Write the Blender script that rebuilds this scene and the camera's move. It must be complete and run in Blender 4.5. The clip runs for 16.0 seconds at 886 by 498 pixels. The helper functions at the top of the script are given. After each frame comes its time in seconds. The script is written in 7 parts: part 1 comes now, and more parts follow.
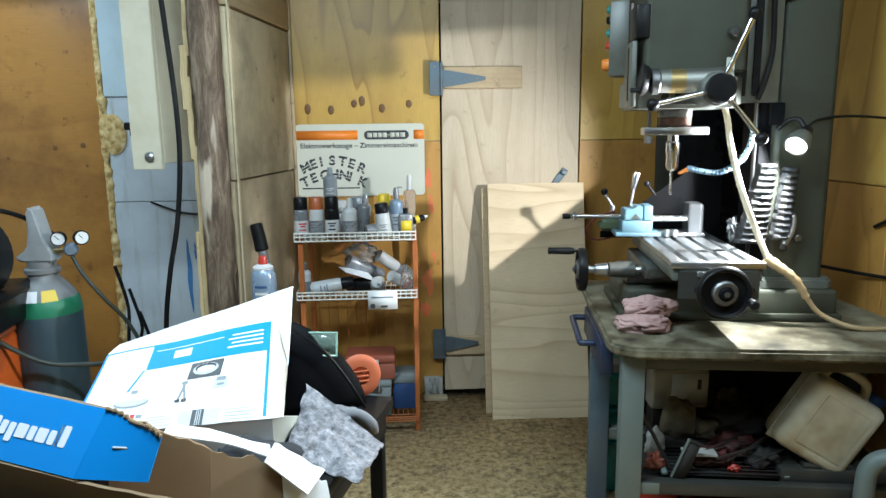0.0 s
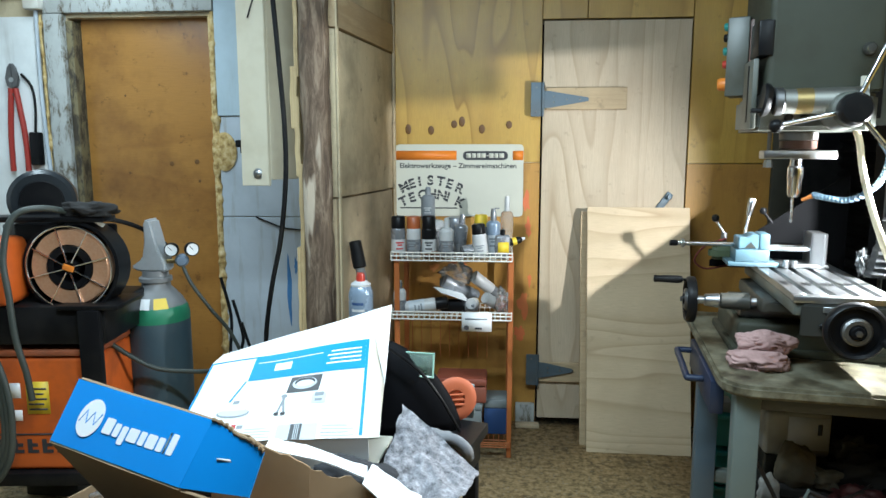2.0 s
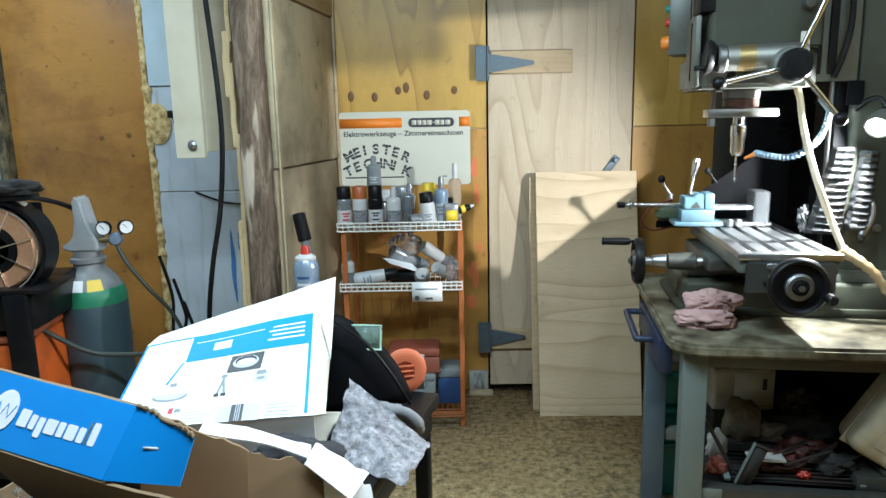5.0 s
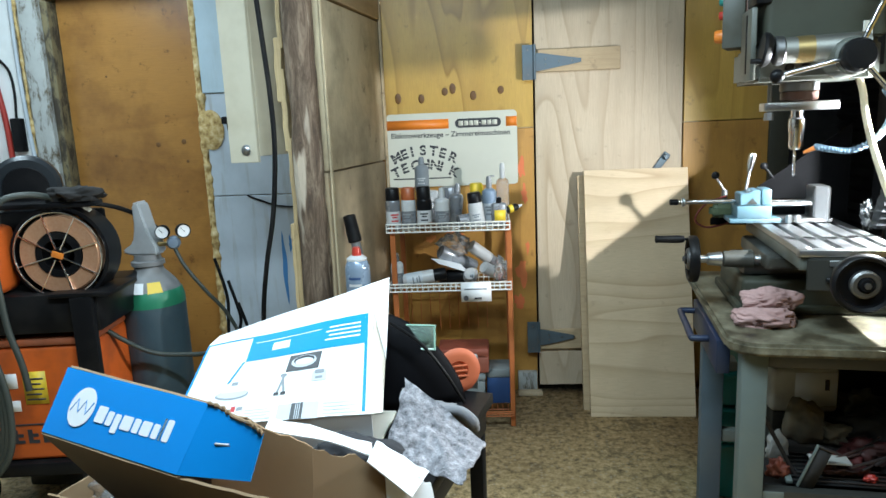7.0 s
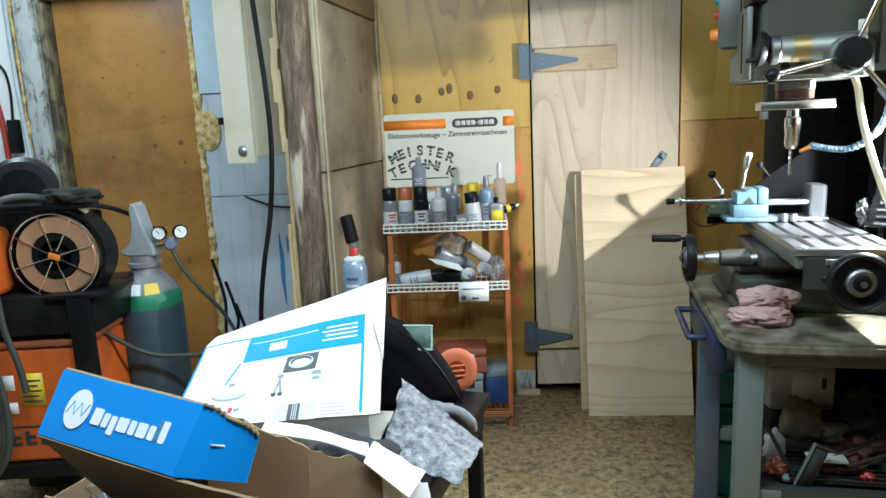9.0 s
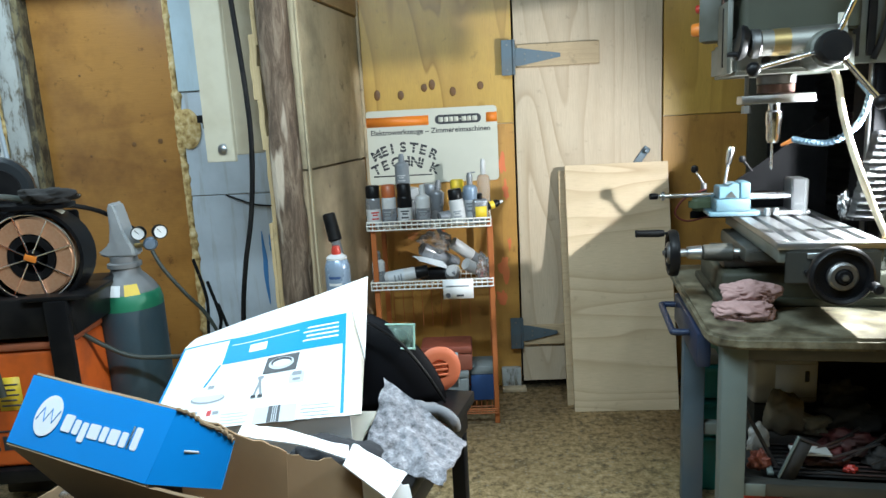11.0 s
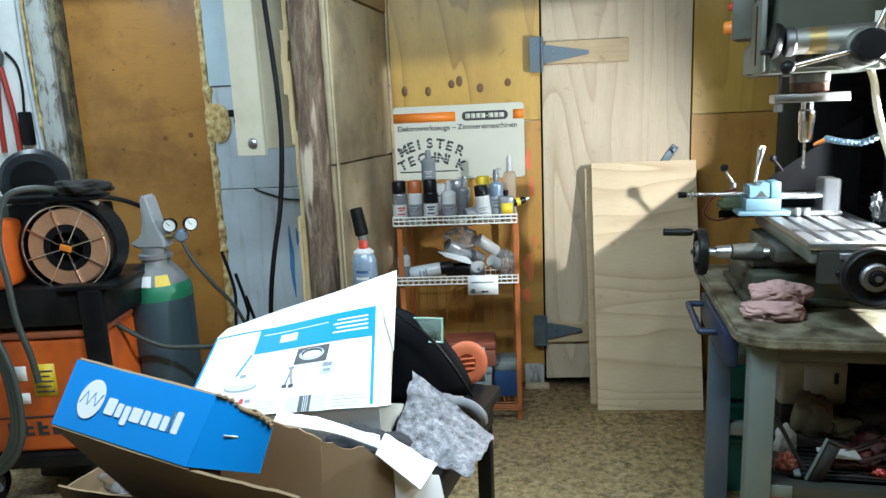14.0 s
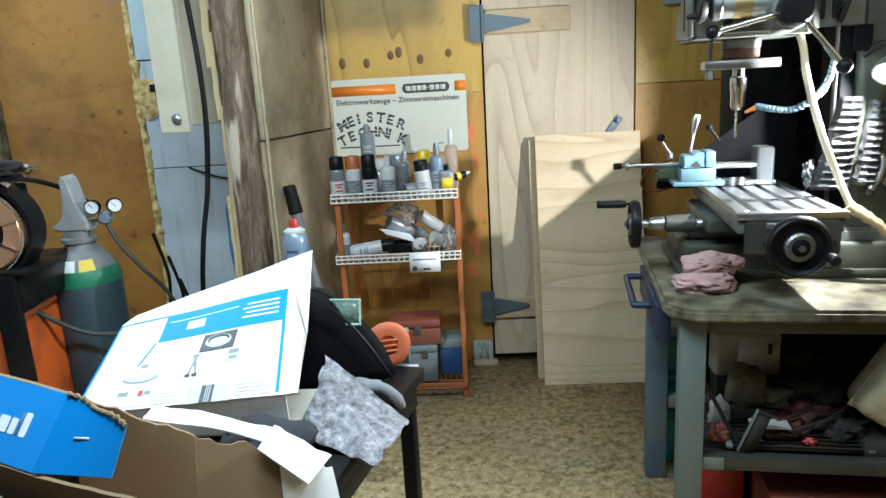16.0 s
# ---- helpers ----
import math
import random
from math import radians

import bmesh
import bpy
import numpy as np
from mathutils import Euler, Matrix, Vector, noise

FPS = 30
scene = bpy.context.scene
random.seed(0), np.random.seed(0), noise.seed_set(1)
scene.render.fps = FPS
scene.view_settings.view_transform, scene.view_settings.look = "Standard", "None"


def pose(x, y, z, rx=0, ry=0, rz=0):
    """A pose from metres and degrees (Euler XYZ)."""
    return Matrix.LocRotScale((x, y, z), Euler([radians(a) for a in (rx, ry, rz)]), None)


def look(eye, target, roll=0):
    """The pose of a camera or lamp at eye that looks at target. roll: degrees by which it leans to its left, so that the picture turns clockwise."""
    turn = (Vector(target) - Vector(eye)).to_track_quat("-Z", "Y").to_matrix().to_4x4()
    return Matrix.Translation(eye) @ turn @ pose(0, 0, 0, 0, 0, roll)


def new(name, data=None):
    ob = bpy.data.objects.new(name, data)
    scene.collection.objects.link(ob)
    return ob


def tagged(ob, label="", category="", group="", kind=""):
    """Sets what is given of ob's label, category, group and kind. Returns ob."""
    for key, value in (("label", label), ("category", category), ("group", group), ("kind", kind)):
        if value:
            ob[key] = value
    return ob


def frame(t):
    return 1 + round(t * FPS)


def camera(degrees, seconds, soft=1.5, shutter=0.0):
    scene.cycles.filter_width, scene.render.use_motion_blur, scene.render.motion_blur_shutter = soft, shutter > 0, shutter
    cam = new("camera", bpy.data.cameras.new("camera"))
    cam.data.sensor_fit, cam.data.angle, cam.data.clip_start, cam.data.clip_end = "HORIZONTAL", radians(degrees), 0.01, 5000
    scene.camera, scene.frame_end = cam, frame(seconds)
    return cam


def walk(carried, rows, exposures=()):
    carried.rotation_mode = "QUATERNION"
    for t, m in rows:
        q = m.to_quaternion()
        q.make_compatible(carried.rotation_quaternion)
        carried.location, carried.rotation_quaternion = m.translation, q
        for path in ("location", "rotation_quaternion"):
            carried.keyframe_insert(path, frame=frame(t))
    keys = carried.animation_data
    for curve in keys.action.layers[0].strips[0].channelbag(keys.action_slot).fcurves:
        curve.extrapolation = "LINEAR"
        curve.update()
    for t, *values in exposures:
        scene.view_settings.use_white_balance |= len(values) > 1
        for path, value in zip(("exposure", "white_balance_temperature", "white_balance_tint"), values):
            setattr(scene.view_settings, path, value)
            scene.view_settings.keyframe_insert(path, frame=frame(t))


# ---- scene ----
cam = camera(66.2, 16.0)
PATH = [
    (0, (0.213, -0.022, 1.355), (0.318, 1.945, 1.005), -0.7),
    (0.5, (0.215, 0.015, 1.349), (0.245, 1.988, 1.026), -1.3),
    (1, (0.193, 0.004, 1.348), (0.153, 1.979, 1.033), -1.0),
    (1.5, (0.171, 0.007, 1.347), (0.027, 1.983, 1.073), -0.2),
    (2, (0.183, 0.017, 1.348), (0.026, 1.99, 1.063), 0.0),
    (2.5, (0.196, 0.038, 1.347), (0.053, 2.013, 1.065), 0.0),
    (3, (0.186, 0.055, 1.339), (0.083, 2.02, 0.983), 0.9),
    (3.2, (0.199, 0.057, 1.337), (0.183, 2.02, 0.955), 0.1),
    (5.3, (0.2, 0.068, 1.329), (0.176, 2.033, 0.96), -1.45),
    (5.5, (0.191, 0.068, 1.327), (0.163, 2.033, 0.956), -1.65),
    (6, (0.186, 0.067, 1.332), (0.13, 2.035, 0.976), -2.45),
    (6.5, (0.186, 0.064, 1.336), (0.076, 2.03, 0.987), -2.55),
    (7, (0.177, 0.06, 1.333), (0.031, 2.021, 0.968), -2.45),
    (7.5, (0.183, 0.057, 1.332), (0.014, 2.016, 0.969), -3.05),
    (8, (0.18, 0.051, 1.334), (-0.006, 2.009, 0.974), -3.25),
    (8.5, (0.182, 0.055, 1.333), (0.012, 2.012, 0.957), -2.65),
    (9, (0.181, 0.06, 1.334), (0.04, 2.021, 0.968), -2.65),
    (11.3, (0.193, 0.078, 1.332), (0.09, 2.039, 0.954), -3.05),
    (11.5, (0.178, 0.072, 1.328), (0.072, 2.033, 0.951), -3.05),
    (12, (0.181, 0.074, 1.328), (0.097, 2.037, 0.956), -2.95),
    (12.5, (0.185, 0.072, 1.332), (0.087, 2.032, 0.948), -3.35),
    (13, (0.186, 0.062, 1.335), (0.061, 2.027, 0.988), -3.55),
    (13.5, (0.179, 0.061, 1.331), (0.035, 2.023, 0.967), -2.75),
    (14, (0.173, 0.063, 1.331), (0.009, 2.019, 0.948), -2.55),
    (14.5, (0.173, 0.065, 1.328), (0.017, 2.022, 0.944), -1.85),
    (15, (0.18, 0.064, 1.33), (0.043, 2.021, 0.943), -1.95),
    (15.5, (0.226, 0.083, 1.327), (0.143, 2.041, 0.928), -3.05),
    (16, (0.293, 0.137, 1.315), (0.212, 2.082, 0.858), -3.25),
]
walk(cam, [(t, look(eye, target, roll)) for t, eye, target, roll in PATH])

# ---- light, world, exposure ----
world = bpy.data.worlds.new("world")
scene.world = world
world.use_nodes = True
world.node_tree.nodes["Background"].inputs[0].default_value = (0.75, 0.85, 1.0, 1)
world.node_tree.nodes["Background"].inputs[1].default_value = 0.002


def area(name, at, aim, sx, sy, watts, colour):
    d = bpy.data.lights.new(name, "AREA")
    d.shape, d.size, d.size_y, d.energy, d.color = "RECTANGLE", sx, sy, watts, colour
    o = new(name, d)
    o.matrix_world = look(at, aim)
    return o


# three assumed ceiling tubes, out of view above the walkway, and the work lamp of the mill
TUBE = (0.765, 0.995, 1.13)
area("assumed_tube", (-1.65, 2.35, 2.34), (-1.65, 2.40, 0), 0.10, 1.2, 24, TUBE)
area("assumed_tube", (-0.16, 1.15, 2.34), (-0.16, 1.55, 0), 1.2, 0.10, 56, TUBE)
# added fill: placed and tilted to brighten the east wall
area("assumed_tube", (1.22, 0.75, 2.34), (1.70, 1.25, 0), 0.10, 1.2, 26, TUBE)
LAMP = Vector((1.345, 1.945, 1.278))
LAMP_AIM = LAMP + Vector((-0.75, 0.18, -0.42))
LAMP_FACE = LAMP + Vector((-0.62, -0.52, -0.50))
bulb = bpy.data.lights.new("lamp_bulb", "SPOT")
bulb.energy, bulb.color, bulb.shadow_soft_size = 118, (0.93, 1.0, 1.04), 0.009
bulb.spot_size, bulb.spot_blend = radians(160), 0.5
new("lamp_bulb", bulb).matrix_world = look(LAMP, LAMP_AIM)
scene.view_settings.exposure = -0.08


# ---- materials ----
class Nodes:
    """A small wrapper that adds and links shader nodes."""

    def __init__(self, name):
        self.mat = bpy.data.materials.new(name)
        self.mat.use_nodes = True
        self.tree = self.mat.node_tree
        self.bsdf = self.tree.nodes["Principled BSDF"]
        self.coord = self.tree.nodes.new("ShaderNodeTexCoord").outputs["Object"]

    def put(self, kind, ins=None, operation=None, blend=None):
        n = self.tree.nodes.new(kind)
        if operation:
            n.operation = operation
        if blend:
            n.data_type, n.blend_type = "RGBA", blend
        for k, v in (ins or {}).items():
            self.plug(n.inputs[k], v)
        return n

    def plug(self, socket, v):
        if isinstance(v, bpy.types.NodeSocket):
            self.tree.links.new(v, socket)
        else:
            socket.default_value = v

    def scaled(self, s, rot=(0, 0, 0), loc=(0, 0, 0)):
        return self.put("ShaderNodeMapping", {0: self.coord, "Location": loc, "Rotation": rot, "Scale": s}).outputs[0]

    def noise(self, scale, detail=4.0, vec=None, rough=0.55, dist=0.0):
        return self.put("ShaderNodeTexNoise", {"Vector": vec if vec is not None else self.coord, "Scale": scale, "Detail": detail,
                                               "Roughness": rough, "Distortion": dist}).outputs["Fac"]

    def math(self, op, a, b=0.0, c=0.0):
        return self.put("ShaderNodeMath", {0: a, 1: b, 2: c}, operation=op).outputs[0]

    def ramp(self, fac, stops):
        n = self.put("ShaderNodeValToRGB", {0: fac})
        e = n.color_ramp.elements
        while len(e) < len(stops):
            e.new(0.5)
        for el, (p, c) in zip(e, stops):
            el.position = p
            el.color = (*c, 1) if not isinstance(c, float) else (c, c, c, 1)
        return n.outputs[0]

    def mix(self, fac, a, b, mode="MIX"):
        n = self.put("ShaderNodeMix", blend=mode)
        self.plug(n.inputs[0], fac)
        for i, v in ((6, a), (7, b)):
            self.plug(n.inputs[i], (*v, 1) if isinstance(v, tuple) and len(v) == 3 else v)
        return n.outputs[2]

    def done(self, colour, rough, bump=None, height=0.002, metal=0.0, **more):
        self.plug(self.bsdf.inputs["Base Color"], (*colour, 1) if isinstance(colour, tuple) else colour)
        self.plug(self.bsdf.inputs["Roughness"], rough)
        self.plug(self.bsdf.inputs["Metallic"], metal)
        for k, v in more.items():
            self.plug(self.bsdf.inputs[k.replace("_", " ")], v)
        if bump is not None:
            b = self.put("ShaderNodeBump", {"Height": bump, "Distance": height, "Strength": 0.8})
            self.plug(self.bsdf.inputs["Normal"], b.outputs[0])
        return self.mat


def plain(name, colour, rough=0.5, metal=0.0, vary=0.25, scale=30.0, bump=0.0006, dirt=None, dirt_amount=0.5, **more):
    """Paint, plastic, rubber or metal with fine mottling, dirt patches and a little relief."""
    n = Nodes(name)
    fine = n.noise(scale, 5)
    c = n.mix(n.math("MULTIPLY", fine, vary), colour, tuple(x * 0.45 for x in colour))
    big = n.noise(scale * 0.18, 4)
    if dirt:
        c = n.mix(n.math("MULTIPLY", n.ramp(big, [(0.48, 0.0), (0.68, 1.0)]), dirt_amount), c, dirt)
    r = n.math("ADD", n.math("MULTIPLY", n.math("SUBTRACT", big, 0.5), 0.3), rough)
    return n.done(c, r, fine, bump, metal, **more)


def plywood(name, light, dark, along="z", rings=26.0, wide=4.0, stain=None, stain_amount=0.5, knots=0.0, rough=0.5, seed=0.0, contrast=1.0):
    """Rotary-cut veneer: flame figure with one hard edge to each ring, fine pores, blotches and dirt."""
    n = Nodes(name)
    long, cross = 0.45, wide
    s = {"z": (cross, cross, long), "x": (long, cross, cross)}[along]
    v = n.scaled(s, loc=(seed, seed * 0.7, seed * 1.3))
    base = n.noise(1.0, 2.0, v, 0.45, 0.35)
    saw = n.math("FRACT", n.math("MULTIPLY", base, rings * 0.62))
    late = n.ramp(saw, [(0.0, 0.0), (0.45, 0.12), (0.80, 0.55), (0.93, 1.0), (1.0, 0.0)])
    fade = n.noise(1.9, 3)
    fig = n.math("MULTIPLY", late, n.ramp(fade, [(0.32, 0.35), (0.66, 1.0)]))
    pores = n.noise(14.0, 5, n.scaled({"z": (26, 26, 1.2), "x": (1.2, 26, 26)}[along], loc=(seed, 0, 0)), 0.65)
    c = n.mix(n.math("MULTIPLY", fig, min(1.0, 0.85 * contrast)), light, dark)
    c = n.mix(n.math("MULTIPLY", n.ramp(pores, [(0.38, 0.0), (0.70, 1.0)]), 0.45), c, tuple(x * 0.62 for x in light))
    blotch = n.noise(3.3, 4, n.scaled((1, 1, 0.6), loc=(seed * 2, 0, 3)), 0.6)
    c = n.mix(n.math("MULTIPLY", n.ramp(blotch, [(0.45, 0.0), (0.72, 1.0)]), 0.35), c, tuple(x * 0.72 for x in light))
    if knots:
        cell = n.put("ShaderNodeTexVoronoi", {"Vector": n.scaled((1.0, 1.0, 0.8), loc=(seed, seed, seed)), "Scale": knots, "Randomness": 1.0}).outputs["Distance"]
        c = n.mix(n.ramp(cell, [(0.035, 0.85), (0.085, 0.0)]), c, (0.06, 0.022, 0.006))
    if stain:
        patch = n.noise(2.1, 7, None, 0.66)
        c = n.mix(n.math("MULTIPLY", n.ramp(patch, [(0.46, 0.0), (0.68, 1.0)]), stain_amount), c, stain)
        specks = n.noise(17, 5, None, 0.7)
        c = n.mix(n.math("MULTIPLY", n.ramp(specks, [(0.61, 0.0), (0.70, 1.0)]), stain_amount * 0.8), c, tuple(x * 0.5 for x in stain))
    return n.done(c, n.math("MULTIPLY_ADD", pores, 0.2, rough - 0.1), n.math("ADD", pores, n.math("MULTIPLY", late, 0.3)), 0.0008)


def peeling(name, paint, wood, amount):
    """Old paint that flakes off dark weathered wood."""
    n = Nodes(name)
    a = n.noise(9.0, 10, n.scaled((2.6, 2.6, 1.0)), 0.78, 0.4)
    grain = n.noise(9.0, 5, n.scaled((14, 14, 1.1)))
    w = n.mix(grain, wood, tuple(x * 0.35 for x in wood))
    p = n.mix(n.math("MULTIPLY", n.noise(26, 5), 0.55), paint, tuple(x * 0.6 for x in paint))
    chip = n.ramp(a, [(amount - 0.05, 1.0), (amount + 0.06, 0.0)])
    c = n.mix(chip, p, w)
    return n.done(c, 0.7, n.math("ADD", n.math("MULTIPLY", chip, -0.6), n.math("MULTIPLY", grain, 0.3)), 0.003)


def clear(name, tint, rough):
    n = Nodes(name)
    return n.done(tint, rough, n.noise(30, 4), 0.003, 0.0, Transmission_Weight=0.85, IOR=1.3)


M = {}
M["ply_yellow"] = plywood("ply_yellow", (0.56, 0.34, 0.072), (0.27, 0.128, 0.018), "z", 15, 3.2, (0.34, 0.185, 0.05), 0.5, 0, 0.40, 3.1, 1.1)
M["ply_orange"] = plywood("ply_orange", (0.50, 0.255, 0.055), (0.25, 0.115, 0.024), "z", 12, 2.6, (0.24, 0.105, 0.03), 0.6, 0, 0.46, 7.7, 0.9)
M["ply_pale"] = plywood("ply_pale", (0.56, 0.45, 0.32), (0.33, 0.225, 0.125), "z", 17, 3.0, (0.42, 0.315, 0.21), 0.45, 0, 0.6, 1.7, 1.0)
M["ply_sheet"] = plywood("ply_sheet", (0.62, 0.475, 0.305), (0.33, 0.215, 0.105), "x", 17, 3.6, (0.46, 0.33, 0.20), 0.35, 0, 0.62, 5.2, 1.0)
M["door_brown"] = plywood("door_brown", (0.385, 0.18, 0.042), (0.21, 0.082, 0.018), "x", 6, 1.6, (0.15, 0.06, 0.015), 0.85, 0, 0.34, 9.4, 0.7)
M["old_wood"] = plywood("old_wood", (0.62, 0.51, 0.335), (0.44, 0.335, 0.20), "z", 7, 2.0, (0.19, 0.15, 0.10), 0.75, 0, 0.75, 4.4, 0.6)
M["old_wood_low"] = plywood("old_wood_low", (0.52, 0.40, 0.255), (0.31, 0.225, 0.13), "z", 7, 2.0, (0.14, 0.108, 0.072), 0.7, 0, 0.8, 8.4, 0.5)
M["batten"] = plywood("batten", (0.50, 0.37, 0.22), (0.30, 0.19, 0.09), "x", 16, 8, (0.30, 0.22, 0.13), 0.5, 0, 0.7, 6.1, 0.6)
M["splinter"] = plywood("splinter", (0.62, 0.47, 0.26), (0.42, 0.27, 0.11), "z", 20, 20, (0.30, 0.2, 0.1), 0.5, 0, 0.8, 2.9)


def bark():
    n = Nodes("bark_timber")
    v = n.scaled((15, 15, 2.6))
    a = n.noise(2.2, 9, v, 0.72, 0.8)
    c = n.ramp(a, [(0.25, (0.022, 0.014, 0.009)), (0.46, (0.10, 0.065, 0.042)), (0.6, (0.20, 0.145, 0.10)), (0.78, (0.34, 0.26, 0.19))])
    pale = n.ramp(n.noise(1.9, 3, n.scaled((6, 6, 1.3), loc=(2.2, 0, 0.35))), [(0.60, 0.0), (0.66, 1.0)])
    c = n.mix(pale, c, (0.46, 0.385, 0.30))
    return n.done(c, 0.85, a, 0.012)


def floor_mat():
    """Brown trodden concrete: crumbs of pale grit in a dark binder, with worn and oily patches."""
    n = Nodes("stained_concrete")
    a = n.noise(34, 9, None, 0.76)
    b = n.noise(2.3, 5, None, 0.6)
    mid = n.noise(8.5, 6, None, 0.7)
    c = n.ramp(a, [(0.37, (0.14, 0.092, 0.040)), (0.46, (0.50, 0.355, 0.17)), (0.54, (0.70, 0.53, 0.28)), (0.64, (0.88, 0.74, 0.47))])
    c = n.mix(n.ramp(b, [(0.45, 0.0), (0.72, 0.55)]), c, (0.40, 0.275, 0.13))
    c = n.mix(n.ramp(mid, [(0.36, 0.6), (0.47, 0.0)]), c, (0.16, 0.11, 0.055))
    grit = n.put("ShaderNodeTexVoronoi", {"Vector": n.coord, "Scale": 62.0, "Randomness": 1.0})
    keep = n.math("GREATER_THAN", n.put("ShaderNodeSeparateColor", {0: grit.outputs["Color"]}).outputs[0], 0.72)
    c = n.mix(n.math("MULTIPLY", n.ramp(grit.outputs["Distance"], [(0.22, 0.75), (0.42, 0.0)]), keep), c, (0.62, 0.53, 0.38))
    return n.done(c, n.math("MULTIPLY_ADD", b, 0.35, 0.45), a, 0.004)


def grey_paint(name, colour, drip):
    n = Nodes(name)
    a = n.noise(2.6, 6, None, 0.6)
    streak = n.noise(3.0, 4, n.scaled((9, 9, 0.9)))
    c = n.mix(n.ramp(a, [(0.42, 0.0), (0.75, 0.8)]), colour, tuple(x * 0.62 for x in colour))
    c = n.mix(n.ramp(streak, [(0.56, 0.0), (0.75, drip)]), c, (0.24, 0.205, 0.15))
    return n.done(c, 0.62, n.noise(70, 4), 0.0007)


def foam():
    n = Nodes("aged_foam")
    a = n.noise(38, 6)
    c = n.ramp(a, [(0.3, (0.20, 0.11, 0.03)), (0.5, (0.48, 0.33, 0.13)), (0.72, (0.66, 0.53, 0.31))])
    return n.done(c, 0.9, a, 0.006)


def felt():
    n = Nodes("speckled_felt")
    a = n.noise(48, 8, None, 0.8)
    c = n.ramp(a, [(0.34, (0.04, 0.039, 0.042)), (0.46, (0.16, 0.155, 0.168)), (0.6, (0.30, 0.29, 0.31)), (0.72, (0.50, 0.49, 0.51))])
    return n.done(c, 0.95, n.noise(160, 5), 0.003)


def bench_top():
    n = Nodes("worn_bench_top")
    a = n.noise(9, 8, None, 0.65)
    b = n.noise(2.2, 4)
    c = n.ramp(a, [(0.34, (0.020, 0.016, 0.010)), (0.47, (0.095, 0.082, 0.052)), (0.64, (0.24, 0.22, 0.155))])
    c = n.mix(n.ramp(b, [(0.45, 0.0), (0.65, 0.75)]), c, (0.105, 0.125, 0.105))
    return n.done(c, n.math("MULTIPLY_ADD", a, 0.4, 0.25), a, 0.0015)


def bright_steel(name, colour=(0.48, 0.49, 0.50), rough=0.3):
    n = Nodes(name)
    a = n.noise(60, 4, n.scaled((1, 6, 1)))
    b = n.noise(6, 5)
    c = n.mix(n.ramp(b, [(0.45, 0.0), (0.75, 0.6)]), colour, tuple(x * 0.45 for x in colour))
    return n.done(c, n.math("MULTIPLY_ADD", b, 0.35, rough - 0.12), a, 0.0003, 1.0)


def copper():
    n = Nodes("copper_wire")
    ring = n.noise(3, 3, n.scaled((40, 40, 40)))
    c = n.mix(ring, (0.92, 0.55, 0.35), (0.70, 0.33, 0.17))
    return n.done(c, 0.26, ring, 0.0008, 0.6)


M["knot_wood"] = plain("knot_wood", (0.17, 0.075, 0.018), 0.5, vary=0.7, scale=60)
M["bark"], M["floor"], M["foam"], M["felt"], M["bench_top"], M["copper"] = bark(), floor_mat(), foam(), felt(), bench_top(), copper()
M["grey_wall"] = grey_paint("grey_wall", (0.47, 0.525, 0.58), 0.55)
M["white_wall"] = grey_paint("white_wall", (0.80, 0.82, 0.81), 0.25)
M["blue_panel"] = grey_paint("blue_panel", (0.42, 0.52, 0.58), 0.2)
M["frame_white"] = peeling("frame_white", (0.42, 0.43, 0.41), (0.16, 0.125, 0.075), 0.43)
M["jamb_olive"] = peeling("jamb_olive", (0.20, 0.16, 0.08), (0.06, 0.045, 0.028), 0.50)
M["ceiling"] = grey_paint("ceiling_paint", (0.55, 0.53, 0.48), 0.3)
M["cream"] = plain("cream_paint", (0.60, 0.545, 0.42), 0.45, vary=0.12, dirt=(0.36, 0.29, 0.18), dirt_amount=0.35)
M["steel"] = bright_steel("machined_steel")
M["steel_dull"] = bright_steel("dull_steel", (0.22, 0.22, 0.22), 0.42)
M["barrel_steel"] = bright_steel("barrel_steel", (0.30, 0.30, 0.275), 0.52)
M["chrome"] = bright_steel("chrome", (0.8, 0.8, 0.8), 0.16)
M["galv"] = plain("galvanised", (0.105, 0.145, 0.175), 0.5, 0.4, dirt=(0.12, 0.12, 0.115))
M["mill_grey"] = plain("mill_grey_paint", (0.045, 0.049, 0.035), 0.55, vary=0.25, dirt=(0.032, 0.030, 0.020), dirt_amount=0.7, Specular_IOR_Level=0.28)
M["mill_light"] = plain("mill_light_grey", (0.105, 0.113, 0.098), 0.42, vary=0.35, dirt=(0.06, 0.054, 0.036), dirt_amount=0.8)
M["mill_dark"] = plain("mill_dark_grey", (0.035, 0.036, 0.032), 0.42, vary=0.5, dirt=(0.075, 0.068, 0.05), dirt_amount=0.5)
M["black"] = plain("black_plastic", (0.007, 0.007, 0.008), 0.38, vary=0.4, dirt=(0.03, 0.028, 0.026), dirt_amount=0.4, Specular_IOR_Level=0.16)
M["rubber"] = plain("black_rubber", (0.008, 0.008, 0.009), 0.62, vary=0.4, dirt=(0.035, 0.033, 0.03), dirt_amount=0.5, Specular_IOR_Level=0.14)
M["helmet"] = plain("helmet_black", (0.003, 0.003, 0.004), 0.6, vary=0.3, Specular_IOR_Level=0.08)
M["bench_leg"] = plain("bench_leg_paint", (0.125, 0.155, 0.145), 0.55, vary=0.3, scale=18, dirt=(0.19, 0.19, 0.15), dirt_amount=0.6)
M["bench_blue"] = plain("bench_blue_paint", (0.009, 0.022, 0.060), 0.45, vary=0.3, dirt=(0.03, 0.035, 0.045))
